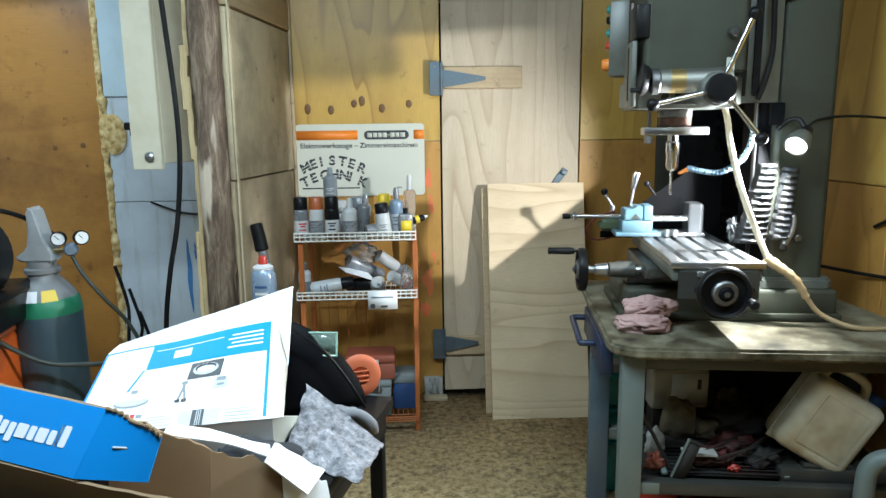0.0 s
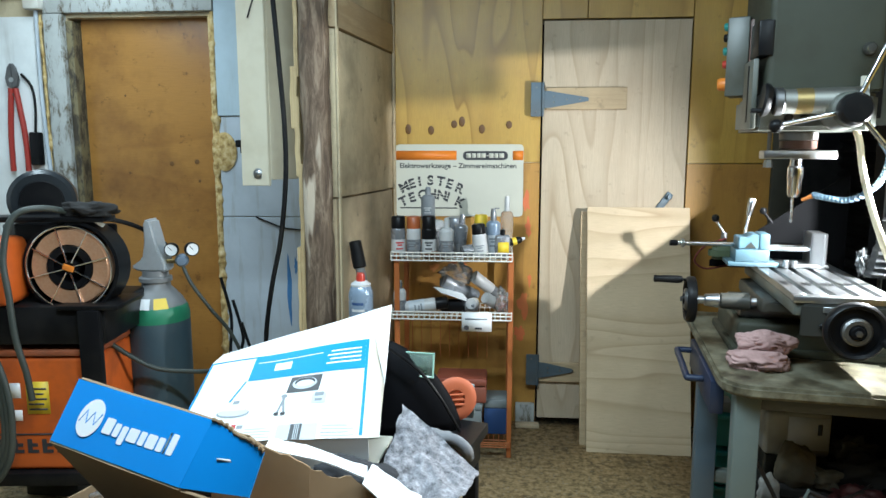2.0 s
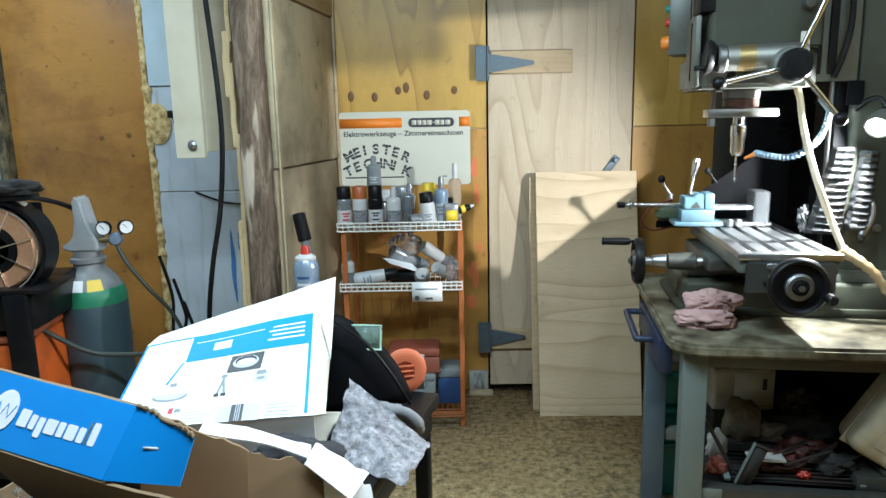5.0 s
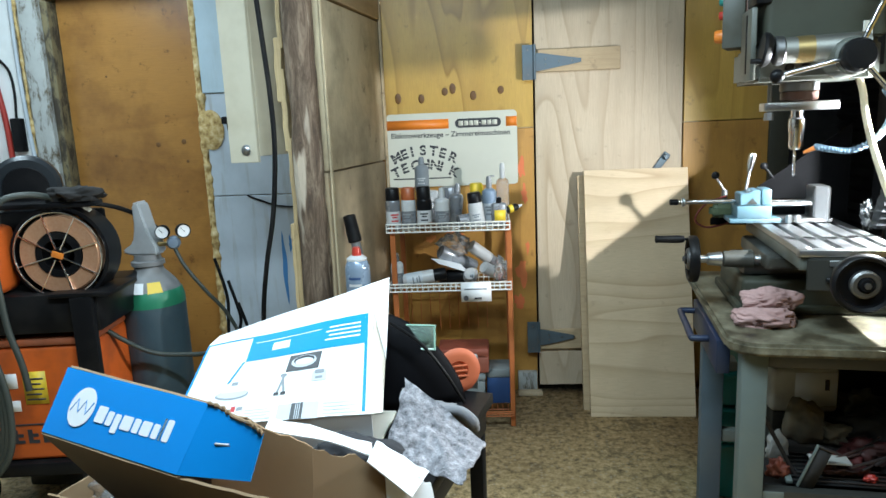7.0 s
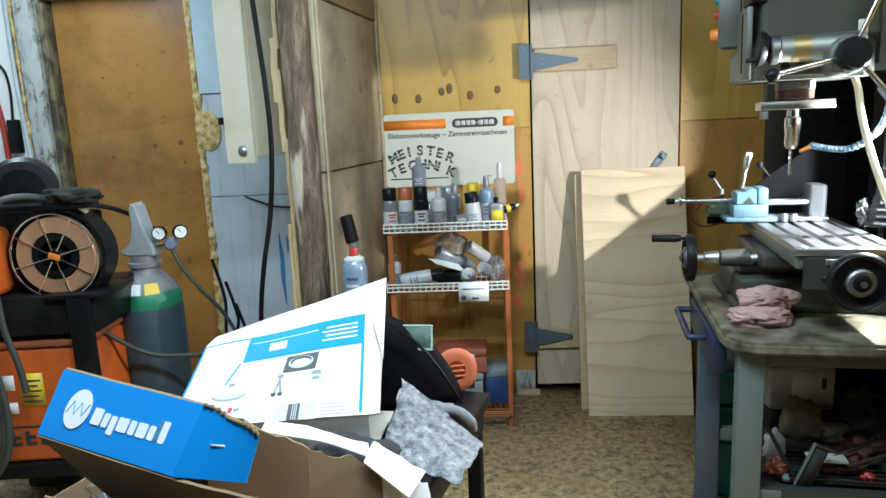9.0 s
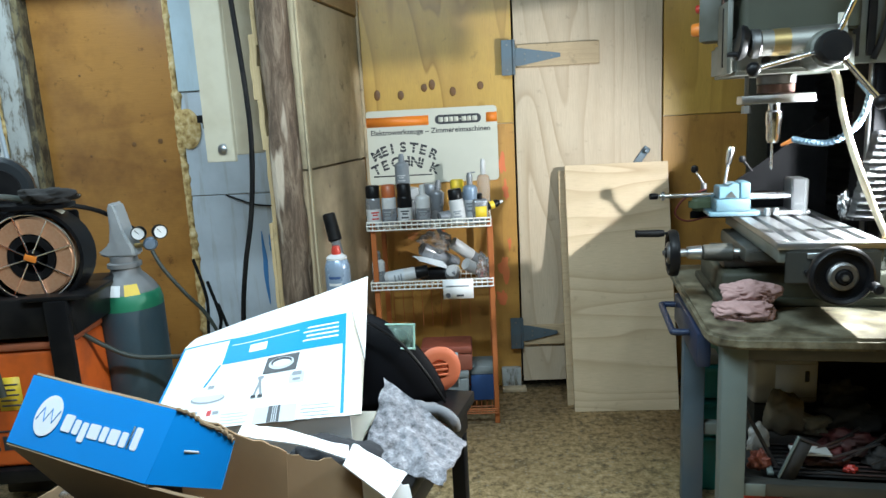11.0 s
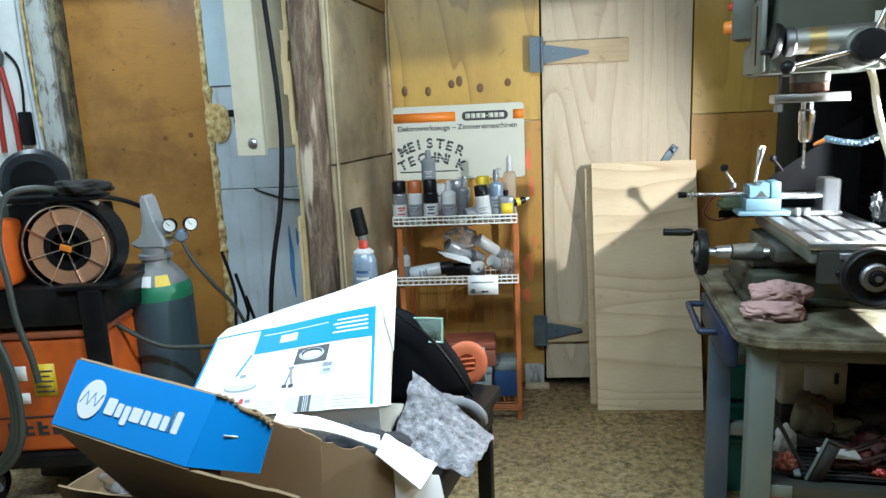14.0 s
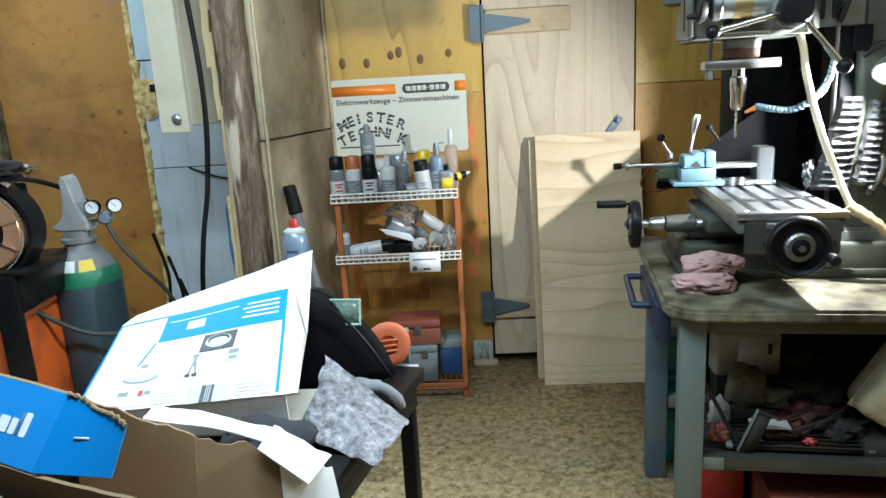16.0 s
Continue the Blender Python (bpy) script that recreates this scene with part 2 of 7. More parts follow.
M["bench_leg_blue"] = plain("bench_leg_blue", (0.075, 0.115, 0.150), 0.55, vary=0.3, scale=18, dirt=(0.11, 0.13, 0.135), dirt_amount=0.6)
M["vise_blue"] = plain("vise_blue_paint", (0.085, 0.165, 0.205), 0.45, vary=0.35, dirt=(0.07, 0.085, 0.09), dirt_amount=0.6)
M["orange"] = plain("orange_enamel", (0.62, 0.115, 0.018), 0.42, vary=0.2, dirt=(0.20, 0.05, 0.02), dirt_amount=0.6)
M["rack_orange"] = plain("rack_orange", (0.42, 0.12, 0.03), 0.55, vary=0.3, dirt=(0.16, 0.055, 0.02))
M["wire_white"] = plain("wire_white", (0.72, 0.70, 0.64), 0.42, vary=0.2, dirt=(0.35, 0.28, 0.2))
M["print_blue"] = plain("print_blue", (0.001, 0.245, 0.68), 0.48, vary=0.1, scale=14, bump=0.0004, dirt=(0.004, 0.15, 0.47), dirt_amount=0.3, Specular_IOR_Level=0.25)
M["card_white"] = plain("card_white", (0.80, 0.81, 0.82), 0.5, vary=0.05, scale=12)
M["kraft"] = plain("kraft_board", (0.27, 0.175, 0.095), 0.82, vary=0.25, scale=20, dirt=(0.26, 0.155, 0.08), dirt_amount=0.4)
M["ink_grey"] = plain("ink_grey", (0.23, 0.25, 0.27), 0.5)
M["ink_pale"] = plain("ink_pale", (0.52, 0.55, 0.58), 0.5)
M["ink_photo"] = plain("ink_photo", (0.075, 0.078, 0.082), 0.4, vary=0.5, scale=25)
M["ink_dark"] = plain("ink_dark", (0.035, 0.035, 0.04), 0.5)
M["ink_red"] = plain("ink_red", (0.50, 0.04, 0.04), 0.5)
M["sign_cream"] = plain("sign_cream", (0.60, 0.59, 0.50), 0.35, vary=0.15, scale=8, dirt=(0.42, 0.41, 0.34), dirt_amount=0.5)
M["sign_orange"] = plain("sign_orange", (0.80, 0.22, 0.025), 0.4, vary=0.1)
M["cyl_grey"] = plain("cylinder_grey", (0.040, 0.074, 0.096), 0.55, vary=0.55, scale=16, bump=0.0012, dirt=(0.085, 0.105, 0.115), dirt_amount=0.7)
M["cyl_neck"] = plain("cylinder_neck", (0.20, 0.205, 0.21), 0.45, vary=0.35, dirt=(0.11, 0.105, 0.10))
M["cyl_green"] = plain("cylinder_green", (0.018, 0.20, 0.105), 0.48, vary=0.3)
M["yellow"] = plain("yellow_label", (0.72, 0.50, 0.03), 0.5, vary=0.2)
M["teal"] = plain("teal_plastic", (0.01, 0.20, 0.175), 0.4, vary=0.25)
M["red"] = plain("red_plastic", (0.45, 0.035, 0.02), 0.42, vary=0.3)
M["pink"] = plain("pink_rag", (0.46, 0.285, 0.265), 0.95, vary=0.5, scale=45, bump=0.003, dirt=(0.24, 0.13, 0.115), dirt_amount=0.6)
M["jug"] = plain("oil_can_plastic", (0.70, 0.67, 0.53), 0.28, vary=0.3, scale=14, dirt=(0.20, 0.135, 0.05), dirt_amount=0.9)
M["hose_cream"] = plain("cream_hose", (0.58, 0.50, 0.35), 0.5, vary=0.2)
M["loc_blue"] = plain("segmented_hose", (0.13, 0.20, 0.27), 0.22, vary=0.2)
M["loc_orange"] = plain("nozzle_orange", (0.75, 0.22, 0.03), 0.4)
M["disc_orange"] = plain("disc_orange", (0.50, 0.115, 0.045), 0.65, vary=0.3)
M["glove"] = plain("glove_grey", (0.19, 0.19, 0.20), 0.85, vary=0.4, scale=90, bump=0.002)
M["cap_orange"] = plain("cap_orange", (0.40, 0.10, 0.03), 0.4)
M["can_grey"] = plain("can_grey", (0.25, 0.26, 0.28), 0.28, 0.35, vary=0.35, dirt=(0.12, 0.115, 0.11))
M["can_white"] = plain("can_white", (0.56, 0.56, 0.56), 0.34, vary=0.35, scale=60, dirt=(0.24, 0.23, 0.22), dirt_amount=0.5)
M["can_blue"] = plain("can_blue", (0.22, 0.29, 0.38), 0.28, 0.2, vary=0.3, dirt=(0.11, 0.13, 0.17))
M["box_blue"] = plain("box_blue", (0.02, 0.06, 0.17), 0.5, vary=0.3)
M["tool_grey"] = plain("toolbox_grey", (0.135, 0.16, 0.165), 0.5, vary=0.3, dirt=(0.07, 0.07, 0.065))
M["tool_red"] = plain("toolbox_red", (0.20, 0.045, 0.025), 0.6, vary=0.3, dirt=(0.13, 0.06, 0.035))
M["paint_blue"] = plain("spray_blue", (0.06, 0.22, 0.48), 0.55, vary=0.5, scale=20)
# near-black cloth; also paints the shade on parts below the bench
M["filth"] = plain("dark_cloth_and_shade", (0.020, 0.018, 0.017), 0.9, vary=0.6, scale=25, bump=0.004)
# near-black without sheen, so the close lamp leaves these parts dark
M["apron_black"] = plain("apron_black", (0.0035, 0.0035, 0.004), 0.75, vary=0.3, Specular_IOR_Level=0.06)
M["grime_steel"] = plain("grime_steel", (0.032, 0.030, 0.030), 0.5, 0.3, vary=0.6, dirt=(0.10, 0.03, 0.025), dirt_amount=0.5)
M["scrap_red"] = plain("scrap_red", (0.075, 0.010, 0.010), 0.6, vary=0.6, scale=22, bump=0.003, dirt=(0.012, 0.010, 0.010), dirt_amount=0.9)
M["mask_cloth"] = plain("dirty_canvas", (0.135, 0.112, 0.072), 0.9, vary=0.6, scale=20, bump=0.004, dirt=(0.045, 0.038, 0.026), dirt_amount=0.85)
M["ring_brown"] = plain("brown_ring", (0.10, 0.045, 0.03), 0.45, vary=0.3)
M["bellow"] = plain("bellows_rubber", (0.045, 0.047, 0.049), 0.38, vary=0.5, dirt=(0.10, 0.10, 0.10), dirt_amount=0.5)
M["foil"] = plain("shiny_wrap", (0.10, 0.103, 0.106), 0.24, 0.5, vary=0.5)
M["tape"] = plain("brown_tape", (0.36, 0.25, 0.13), 0.5, vary=0.4)
M["sage"] = plain("sage_paint", (0.07, 0.095, 0.05), 0.5, vary=0.3)
M["wire_red"] = plain("wire_red", (0.10, 0.012, 0.01), 0.5)
M["cap_brown"] = plain("brown_wad", (0.20, 0.10, 0.065), 0.9, vary=0.5)
M["brass"] = plain("brass", (0.36, 0.26, 0.11), 0.45, 0.8, vary=0.4)
M["silver"] = plain("silver_paint", (0.60, 0.62, 0.64), 0.30, 0.45, vary=0.25, dirt=(0.30, 0.30, 0.30))
M["hose_green"] = plain("hose_grey_green", (0.040, 0.050, 0.045), 0.5, vary=0.3, dirt=(0.075, 0.075, 0.062))
M["orange_dull"] = plain("orange_dusty", (0.34, 0.085, 0.03), 0.6, vary=0.3, dirt=(0.15, 0.07, 0.045))
M["tool_red_bright"] = plain("tool_red", (0.36, 0.03, 0.02), 0.42, vary=0.3)
M["spray_fade"] = plain("spray_fade", (0.80, 0.20, 0.07), 0.6, vary=0.7, scale=12, dirt=(0.52, 0.24, 0.07), dirt_amount=0.85)
M["card_cream"] = plain("card_cream", (0.62, 0.60, 0.52), 0.6, vary=0.1)
M["ink_wash"] = plain("ink_wash", (0.66, 0.69, 0.72), 0.5, vary=0.3, scale=40)
M["lens_edge"] = plain("lens_edge", (0.30, 0.48, 0.38), 0.25)
M["felt_dark"] = plain("felt_dark", (0.03, 0.03, 0.034), 0.95, vary=0.6, scale=30, bump=0.003, dirt=(0.06, 0.06, 0.065))
M["navy"] = plain("navy_cloth", (0.015, 0.03, 0.07), 0.9, vary=0.5, scale=25, bump=0.003)
M["film_grey"] = clear("grey_film", (0.62, 0.63, 0.65), 0.22)
M["olive"] = plain("olive_strip", (0.045, 0.042, 0.028), 0.7, vary=0.4)
M["dome_grey"] = plain("dome_grey", (0.016, 0.020, 0.024), 0.36, vary=0.3)
M["ceiling_wood"] = plywood("ceiling_wood", (0.09, 0.068, 0.045), (0.05, 0.036, 0.022), "x", 12, 3, (0.04, 0.03, 0.02), 0.6, 0, 0.8, 6.6)
M["dirty_white"] = plain("dirty_white_plastic", (0.36, 0.36, 0.34), 0.5, vary=0.3, dirt=(0.16, 0.15, 0.13), dirt_amount=0.6)


M["film"] = clear("clear_film", (0.85, 0.86, 0.87), 0.15)
M["glass"] = clear("lens_glass", (0.55, 0.75, 0.65), 0.05)


def glow(name, colour, strength):
    n = Nodes(name)
    return n.done(colour, 0.4, Emission_Color=(*colour, 1), Emission_Strength=strength)


M["glow"] = glow("lamp_glow", (1.0, 0.99, 0.96), 14.0)


# ---- mesh helpers ----
def box(bm, x0, x1, y0, y1, z0, z1, m=None):
    vs = [bm.verts.new((x, y, z)) for z in (z0, z1) for x, y in ((x0, y0), (x1, y0), (x1, y1), (x0, y1))]
    if m:
        for v in vs:
            v.co = m @ v.co
    for f in ((3, 2, 1, 0), (4, 5, 6, 7), (0, 1, 5, 4), (1, 2, 6, 5), (2, 3, 7, 6), (3, 0, 4, 7)):
        bm.faces.new([vs[i] for i in f])
    return vs


def boxed(*ext, bevel=0.0, seg=2, m=None):
    bm = bmesh.new()
    box(bm, *ext, m=m)
    if bevel:
        bmesh.ops.bevel(bm, geom=bm.edges[:], offset=bevel, segments=seg, affect="EDGES", profile=0.5)
    return bm


def lathe(profile, seg=24, m=None, bm=None, caps=True):
    """Turns (radius, height) pairs about the z axis."""
    bm = bm or bmesh.new()
    rings = []
    for r, z in profile:
        if r < 1e-5:
            rings.append([bm.verts.new((0, 0, z))])
        else:
            rings.append([bm.verts.new((r * math.cos(2 * math.pi * i / seg), r * math.sin(2 * math.pi * i / seg), z)) for i in range(seg)])
    for a, b in zip(rings, rings[1:]):
        for i in range(seg):
            j = (i + 1) % seg
            q = [a[i % len(a)], a[j % len(a)], b[j % len(b)], b[i % len(b)]]
            q = list(dict.fromkeys(q))
            if len(q) > 2:
                bm.faces.new(q)
    for ring in (rings[0], rings[-1]):
        if len(ring) > 2 and caps:
            bm.faces.new(ring)
    if m:
        for ring in rings:
            for v in ring:
                v.co = m @ v.co
    bmesh.ops.recalc_face_normals(bm, faces=bm.faces[:])
    return bm


def axis(p, q):
    """The pose that carries the z axis from p towards q."""
    p, q = Vector(p), Vector(q)
    return Matrix.Translation(p) @ (q - p).to_track_quat("Z", "Y").to_matrix().to_4x4()


def rod(p, q, r, r2=None, seg=14, bm=None, bevel=0.0):
    n = (Vector(q) - Vector(p)).length
    r2 = r if r2 is None else r2
    prof = [(r, 0), (r2, n)] if not bevel else [(r - bevel, 0), (r, bevel), (r2, n - bevel), (r2 - bevel, n)]
    return lathe(prof, seg, axis(p, q), bm)


def smooth_path(pts, steps=8):
    pts = [Vector(p) for p in pts]
    out = []
    for i in range(len(pts) - 1):
        a, b, c, d = pts[max(i - 1, 0)], pts[i], pts[i + 1], pts[min(i + 2, len(pts) - 1)]
        for k in range(steps):
            t = k / steps
            out.append(0.5 * ((2 * b) + (c - a) * t + (2 * a - 5 * b + 4 * c - d) * t * t + (3 * b - a - 3 * c + d) * t ** 3))
    return out + [pts[-1]]


def tube(pts, r, seg=10, steps=8, bm=None, radius=None):
    bm = bm or bmesh.new()
    path = smooth_path(pts, steps)
    rings, up = [], Vector((0.13, 0.2, 1)).normalized()
    for i, p in enumerate(path):
        d = (path[min(i + 1, len(path) - 1)] - path[max(i - 1, 0)]).normalized()
        s = d.cross(up)
        if s.length < 1e-4:
            s = d.cross(Vector((1, 0, 0)))
        s.normalize()
        up = s.cross(d).normalized()
        rr = radius(i / (len(path) - 1)) if radius else r
        rings.append([bm.verts.new(p + rr * (s * math.cos(a) + up * math.sin(a))) for a in [2 * math.pi * k / seg for k in range(seg)]])
    for a, b in zip(rings, rings[1:]):
        for k in range(seg):
            bm.faces.new((a[k], a[(k + 1) % seg], b[(k + 1) % seg], b[k]))
    bm.faces.new(rings[0]), bm.faces.new(rings[-1])
    bmesh.ops.recalc_face_normals(bm, faces=bm.faces[:])
    return bm


def prism(outline, z0, z1, bevel=0.0, m=None):
    """A flat outline in x and y, raised from z0 to z1."""
    bm = bmesh.new()
    a = [bm.verts.new((x, y, z0)) for x, y in outline]
    b = [bm.verts.new((x, y, z1)) for x, y in outline]
    n = len(a)
    bm.faces.new(a[::-1]), bm.faces.new(b)
    for i in range(n):
        bm.faces.new((a[i], a[(i + 1) % n], b[(i + 1) % n], b[i]))
    bmesh.ops.recalc_face_normals(bm, faces=bm.faces[:])
    if bevel:
        bmesh.ops.bevel(bm, geom=bm.edges[:], offset=bevel, segments=2, affect="EDGES")
    if m:
        bmesh.ops.transform(bm, matrix=m, verts=bm.verts[:])
    return bm


def board(a, b, c, d, thick, nu=6, nv=6, warp=0.0, seed=0.0, ragged=0.0):
    """A thin sheet over the corners a b c d, slightly warped, with an edge of its own."""
    bm = bmesh.new()
    a, b, c, d = (Vector(p) for p in (a, b, c, d))
    n = (b - a).cross(d - a).normalized()
    grid = []
    for sign in (0, 1):
        rows = []
        for j in range(nv + 1):
            row = []
            for i in range(nu + 1):
                u, v = i / nu, j / nv
                p = (a * (1 - u) + b * u) * (1 - v) + (d * (1 - u) + c * u) * v
                w = noise.noise(p * 7 + Vector((seed, 0, 0))) * warp
                if ragged and j == nv:
                    p = p + (a - d).normalized() * ragged * (0.5 + noise.noise(p * 60))
                row.append(bm.verts.new(p + n * (w - thick * sign)))
            rows.append(row)
        grid.append(rows)
    f, g = grid
    for j in range(nv):
        for i in range(nu):
            bm.faces.new((f[j][i], f[j][i + 1], f[j + 1][i + 1], f[j + 1][i]))
            bm.faces.new((g[j][i], g[j + 1][i], g[j + 1][i + 1], g[j][i + 1]))
    for i in range(nu):
        bm.faces.new((f[0][i], g[0][i], g[0][i + 1], f[0][i + 1]))
        bm.faces.new((f[nv][i], f[nv][i + 1], g[nv][i + 1], g[nv][i]))
    for j in range(nv):
        bm.faces.new((f[j][0], f[j + 1][0], g[j + 1][0], g[j][0]))
        bm.faces.new((f[j][nu], g[j][nu], g[j + 1][nu], f[j + 1][nu]))
    bmesh.ops.recalc_face_normals(bm, faces=bm.faces[:])
    return bm


def lump(centre, size, seed, rough=0.35, level=3, freq=2.2, flat=None):
    """A crumpled heap."""
    bm = bmesh.new()
    bmesh.ops.create_icosphere(bm, subdivisions=level, radius=1.0)
    for v in bm.verts:
        n1 = noise.noise(v.co * freq + Vector((seed, seed, 0)))
        n2 = abs(noise.noise(v.co * freq * 2.3 + Vector((0, seed, seed))))
        k = 1 + rough * n1 - rough * 0.9 * n2
        co = v.co * k
        v.co = Vector((co.x * size[0], co.y * size[1], max(co.z * size[2], -size[2] * 0.72 if flat is None else flat)))
        v.co += Vector(centre)
    return bm


def mesh_of(name, bm, material, smooth=40):
    me = bpy.data.meshes.new(name)
    if smooth:
        for f in bm.faces:
            f.smooth = True
        for e in bm.edges:
            if len(e.link_faces) == 2 and e.calc_face_angle(0) > radians(smooth):
                e.smooth = False
    bm.to_mesh(me)
    bm.free()
    for mt in (material if isinstance(material, (list, tuple)) else [material]):
        me.materials.append(M[mt])
    return me


def part(name, bm, material, parent, label="", smooth=40):
    ob = new(name, mesh_of(name, bm, material, smooth))
    ob.parent = parent
    if label:
        ob["label"] = label
    return ob


def thing(name, label, category, m=None, group="", kind=""):
    ob = new(name)
    ob.empty_display_size = 0.05
    if m is not None:
        ob.matrix_world = m
    return tagged(ob, label, category, group, kind)


def solid(name, bm, material, label, category, group="", kind="", m=None, smooth=40):
    ob = new(name, mesh_of(name, bm, material, smooth))
    if m is not None:
        ob.matrix_world = m
    return tagged(ob, label, category, group, kind)


def lettering(text, size, m, material, parent, name="lettering", stretch=1.0, bold=0.0):
    cu = bpy.data.curves.new(name, "FONT")
    cu.body, cu.size, cu.extrude, cu.offset = text, size, 0.0003, bold
    tmp = bpy.data.objects.new(name, cu)
    scene.collection.objects.link(tmp)
    bpy.context.view_layer.update()
    me = bpy.data.meshes.new_from_object(tmp.evaluated_get(bpy.context.evaluated_depsgraph_get()))
    bpy.data.objects.remove(tmp)
    me.transform(Matrix.Diagonal((stretch, 1, 1, 1)))
    me.transform(m)
    me.materials.clear()
    me.materials.append(M[material])
    ob = new(name, me)
    ob.parent = parent
    return ob


# ---- the room ----
def wall(name, label, pieces, material="old_wood"):
    bm = bmesh.new()
    for p in pieces:
        box(bm, *p)
    return solid(name, bm, material, label, "wall", kind="structure", smooth=0)


solid("floor", boxed(-2.8, 1.8, -1.7, 3.45, -0.12, 0.0), "floor", "stained brown concrete workshop floor", "floor", kind="structure")
# ceiling and south wall are unseen, coloured dark to weaken the bounced light
solid("ceiling", boxed(-2.8, 1.8, -1.7, 3.45, 2.42, 2.5), "ceiling_wood", "unseen ceiling, made dark to cut bounced light", "ceiling", kind="structure")
solid("wall_south", boxed(-2.8, 1.8, -1.75, -1.65, 0, 2.42), "ceiling_wood", "unseen wall behind the walkway, made dark to cut bounced light", "wall", kind="structure")
solid("wall_west", boxed(-2.85, -2.7, -1.65, 3.25, 0, 2.42), "white_wall", "white painted panel wall", "wall", kind="structure")

# plywood wall with the pale door
wall_n = wall("wall_north", "varnished plywood wall on timber backing", [
    (-0.34, 0.385, 3.325, 3.42, 0, 2.42), (1.065, 1.80, 3.325, 3.42, 0, 2.42), (0.385, 1.065, 3.325, 3.42, 1.95, 2.42)])
for ext, mt in (((-0.335, 0.383, 3.300, 3.323, 1.297, 2.42), "ply_yellow"), ((-0.335, 0.383, 3.302, 3.323, 0.0, 1.293), "ply_orange"),
                ((0.385, 0.588, 3.300, 3.323, 1.952, 2.42), "ply_yellow"), ((0.592, 1.064, 3.301, 3.323, 1.952, 2.42), "ply_yellow"),
                ((1.068, 1.75, 3.300, 3.323, 1.292, 2.42), "ply_yellow"), ((1.068, 1.75, 3.303, 3.323, 0.0, 1.288), "ply_orange")):
    part("plywood_panel", boxed(*ext, bevel=0.0015, seg=1), mt, wall_n)
for i, (x, z) in enumerate(((-0.245, 1.452), (-0.135, 1.447), (-0.025, 1.475), (0.012, 1.487), (0.107, 1.452), (0.235, 1.472))):
    bm = lathe([(0.0001, 0.002), (0.011, 0.0022), (0.018, 0.0008), (0.019, 0)], 14, Matrix.Translation((x, 3.2995, z)) @ pose(0, 0, 0, 90, 0, 0) @ Matrix.Diagonal((0.80, 1.30 - 0.15 * (i % 3), 1, 1)))
    part("knot", bm, "knot_wood", wall_n)
wall_e = wall("wall_east", "varnished plywood side wall", [(1.775, 1.85, -1.65, 3.42, 0, 2.42)])
for y0, y1, z0, z1, mt in ((-1.65, 0.8, 0, 2.42, "ply_yellow"), (0.804, 2.05, 0, 1.15, "ply_orange"), (0.804, 2.05, 1.154, 2.42, "ply_yellow"),
                           (2.054, 3.298, 0, 1.15, "ply_orange"), (2.054, 3.298, 1.154, 2.42, "ply_yellow")):
    part("plywood_panel", boxed(1.752, 1.773, y0, y1, z0, z1, bevel=0.0015, seg=1), mt, wall_e)

# the pale door, its battens and strap hinges
door = thing("door_1", "pale unpainted plywood door, closed, with batten and strap hinges", "door", kind="structure")
part("leaf", boxed(0.392, 1.058, 3.290, 3.318, 0.222, 1.942, bevel=0.0015, seg=1), "ply_pale", door)
part("lower_board", boxed(0.392, 1.058, 3.289, 3.318, 0.03, 0.219, bevel=0.0015, seg=1), "ply_pale", door)
part("batten", boxed(0.405, 0.774, 3.268, 3.289, 1.540, 1.640, bevel=0.002, seg=1), "batten", door)
part("batten", boxed(0.398, 0.70, 3.270, 3.288, 0.222, 0.32, bevel=0.002, seg=1), "batten", door)


def strap_hinge(z, y, length=0.21):
    h = thing("strap_hinge", "grey galvanised strap hinge on the door", "hinge", pose(0.389, y, z), "door hinges")
    part("wall_plate", boxed(-0.055, -0.002, -0.004, 0.0, -0.078, 0.078, bevel=0.0012, seg=1), "galv", h)
    part("strap", prism([(0.003, -0.040), (0.03, -0.038), (length, -0.008), (length, 0.008), (0.03, 0.038), (0.003, 0.040)], 0, 0.005, 0, pose(0, -0.002, 0, 90, 0, 0)), "galv", h)
    part("pin", rod((0, -0.005, -0.078), (0, -0.005, 0.078), 0.007, bevel=0.001), "galv", h)
    for sx, sz in ((-0.03, 0.055), (-0.03, -0.055), (0.05, 0.012), (0.05, -0.012), (0.11, 0), (0.17, 0)):
        part("screw", lathe([(0.005, 0), (0.004, 0.002), (0.0001, 0.0025)], 10, Matrix.Translation((sx, -0.004 if sx < 0 else -0.007, sz)) @ pose(0, 0, 0, 90)), "steel_dull", h)


strap_hinge(1.585, 3.2655)
strap_hinge(0.285, 3.266, 0.17)
latch = thing("door_latch", "grey steel slide latch, angled, on the pale door", "latch", pose(0.965, 3.286, 1.112, 0, 36, 0))
part("plate", boxed(-0.016, 0.016, -0.008, 0.002, -0.06, 0.05, bevel=0.003), "galv", latch)
part("knob", rod((0, -0.008, 0.03), (0, -0.035, 0.03), 0.012, bevel=0.003), "galv", latch)

# sheet that leans on the door
lean = math.atan2(0.245, 1.10)
sheet_m = Matrix.Translation((0.597, 2.972, 0.0)) @ pose(0, 0, 0, -math.degrees(lean), 0, -1.2)
solid("plywood_sheet", boxed(0, 0.462, 0.0, 0.018, 0.0, 1.118, bevel=0.0012, seg=1), "ply_sheet", "loose pale plywood offcut leaning against the door", "plywood sheet", m=sheet_m)
lean2 = math.atan2(0.20, 1.08)
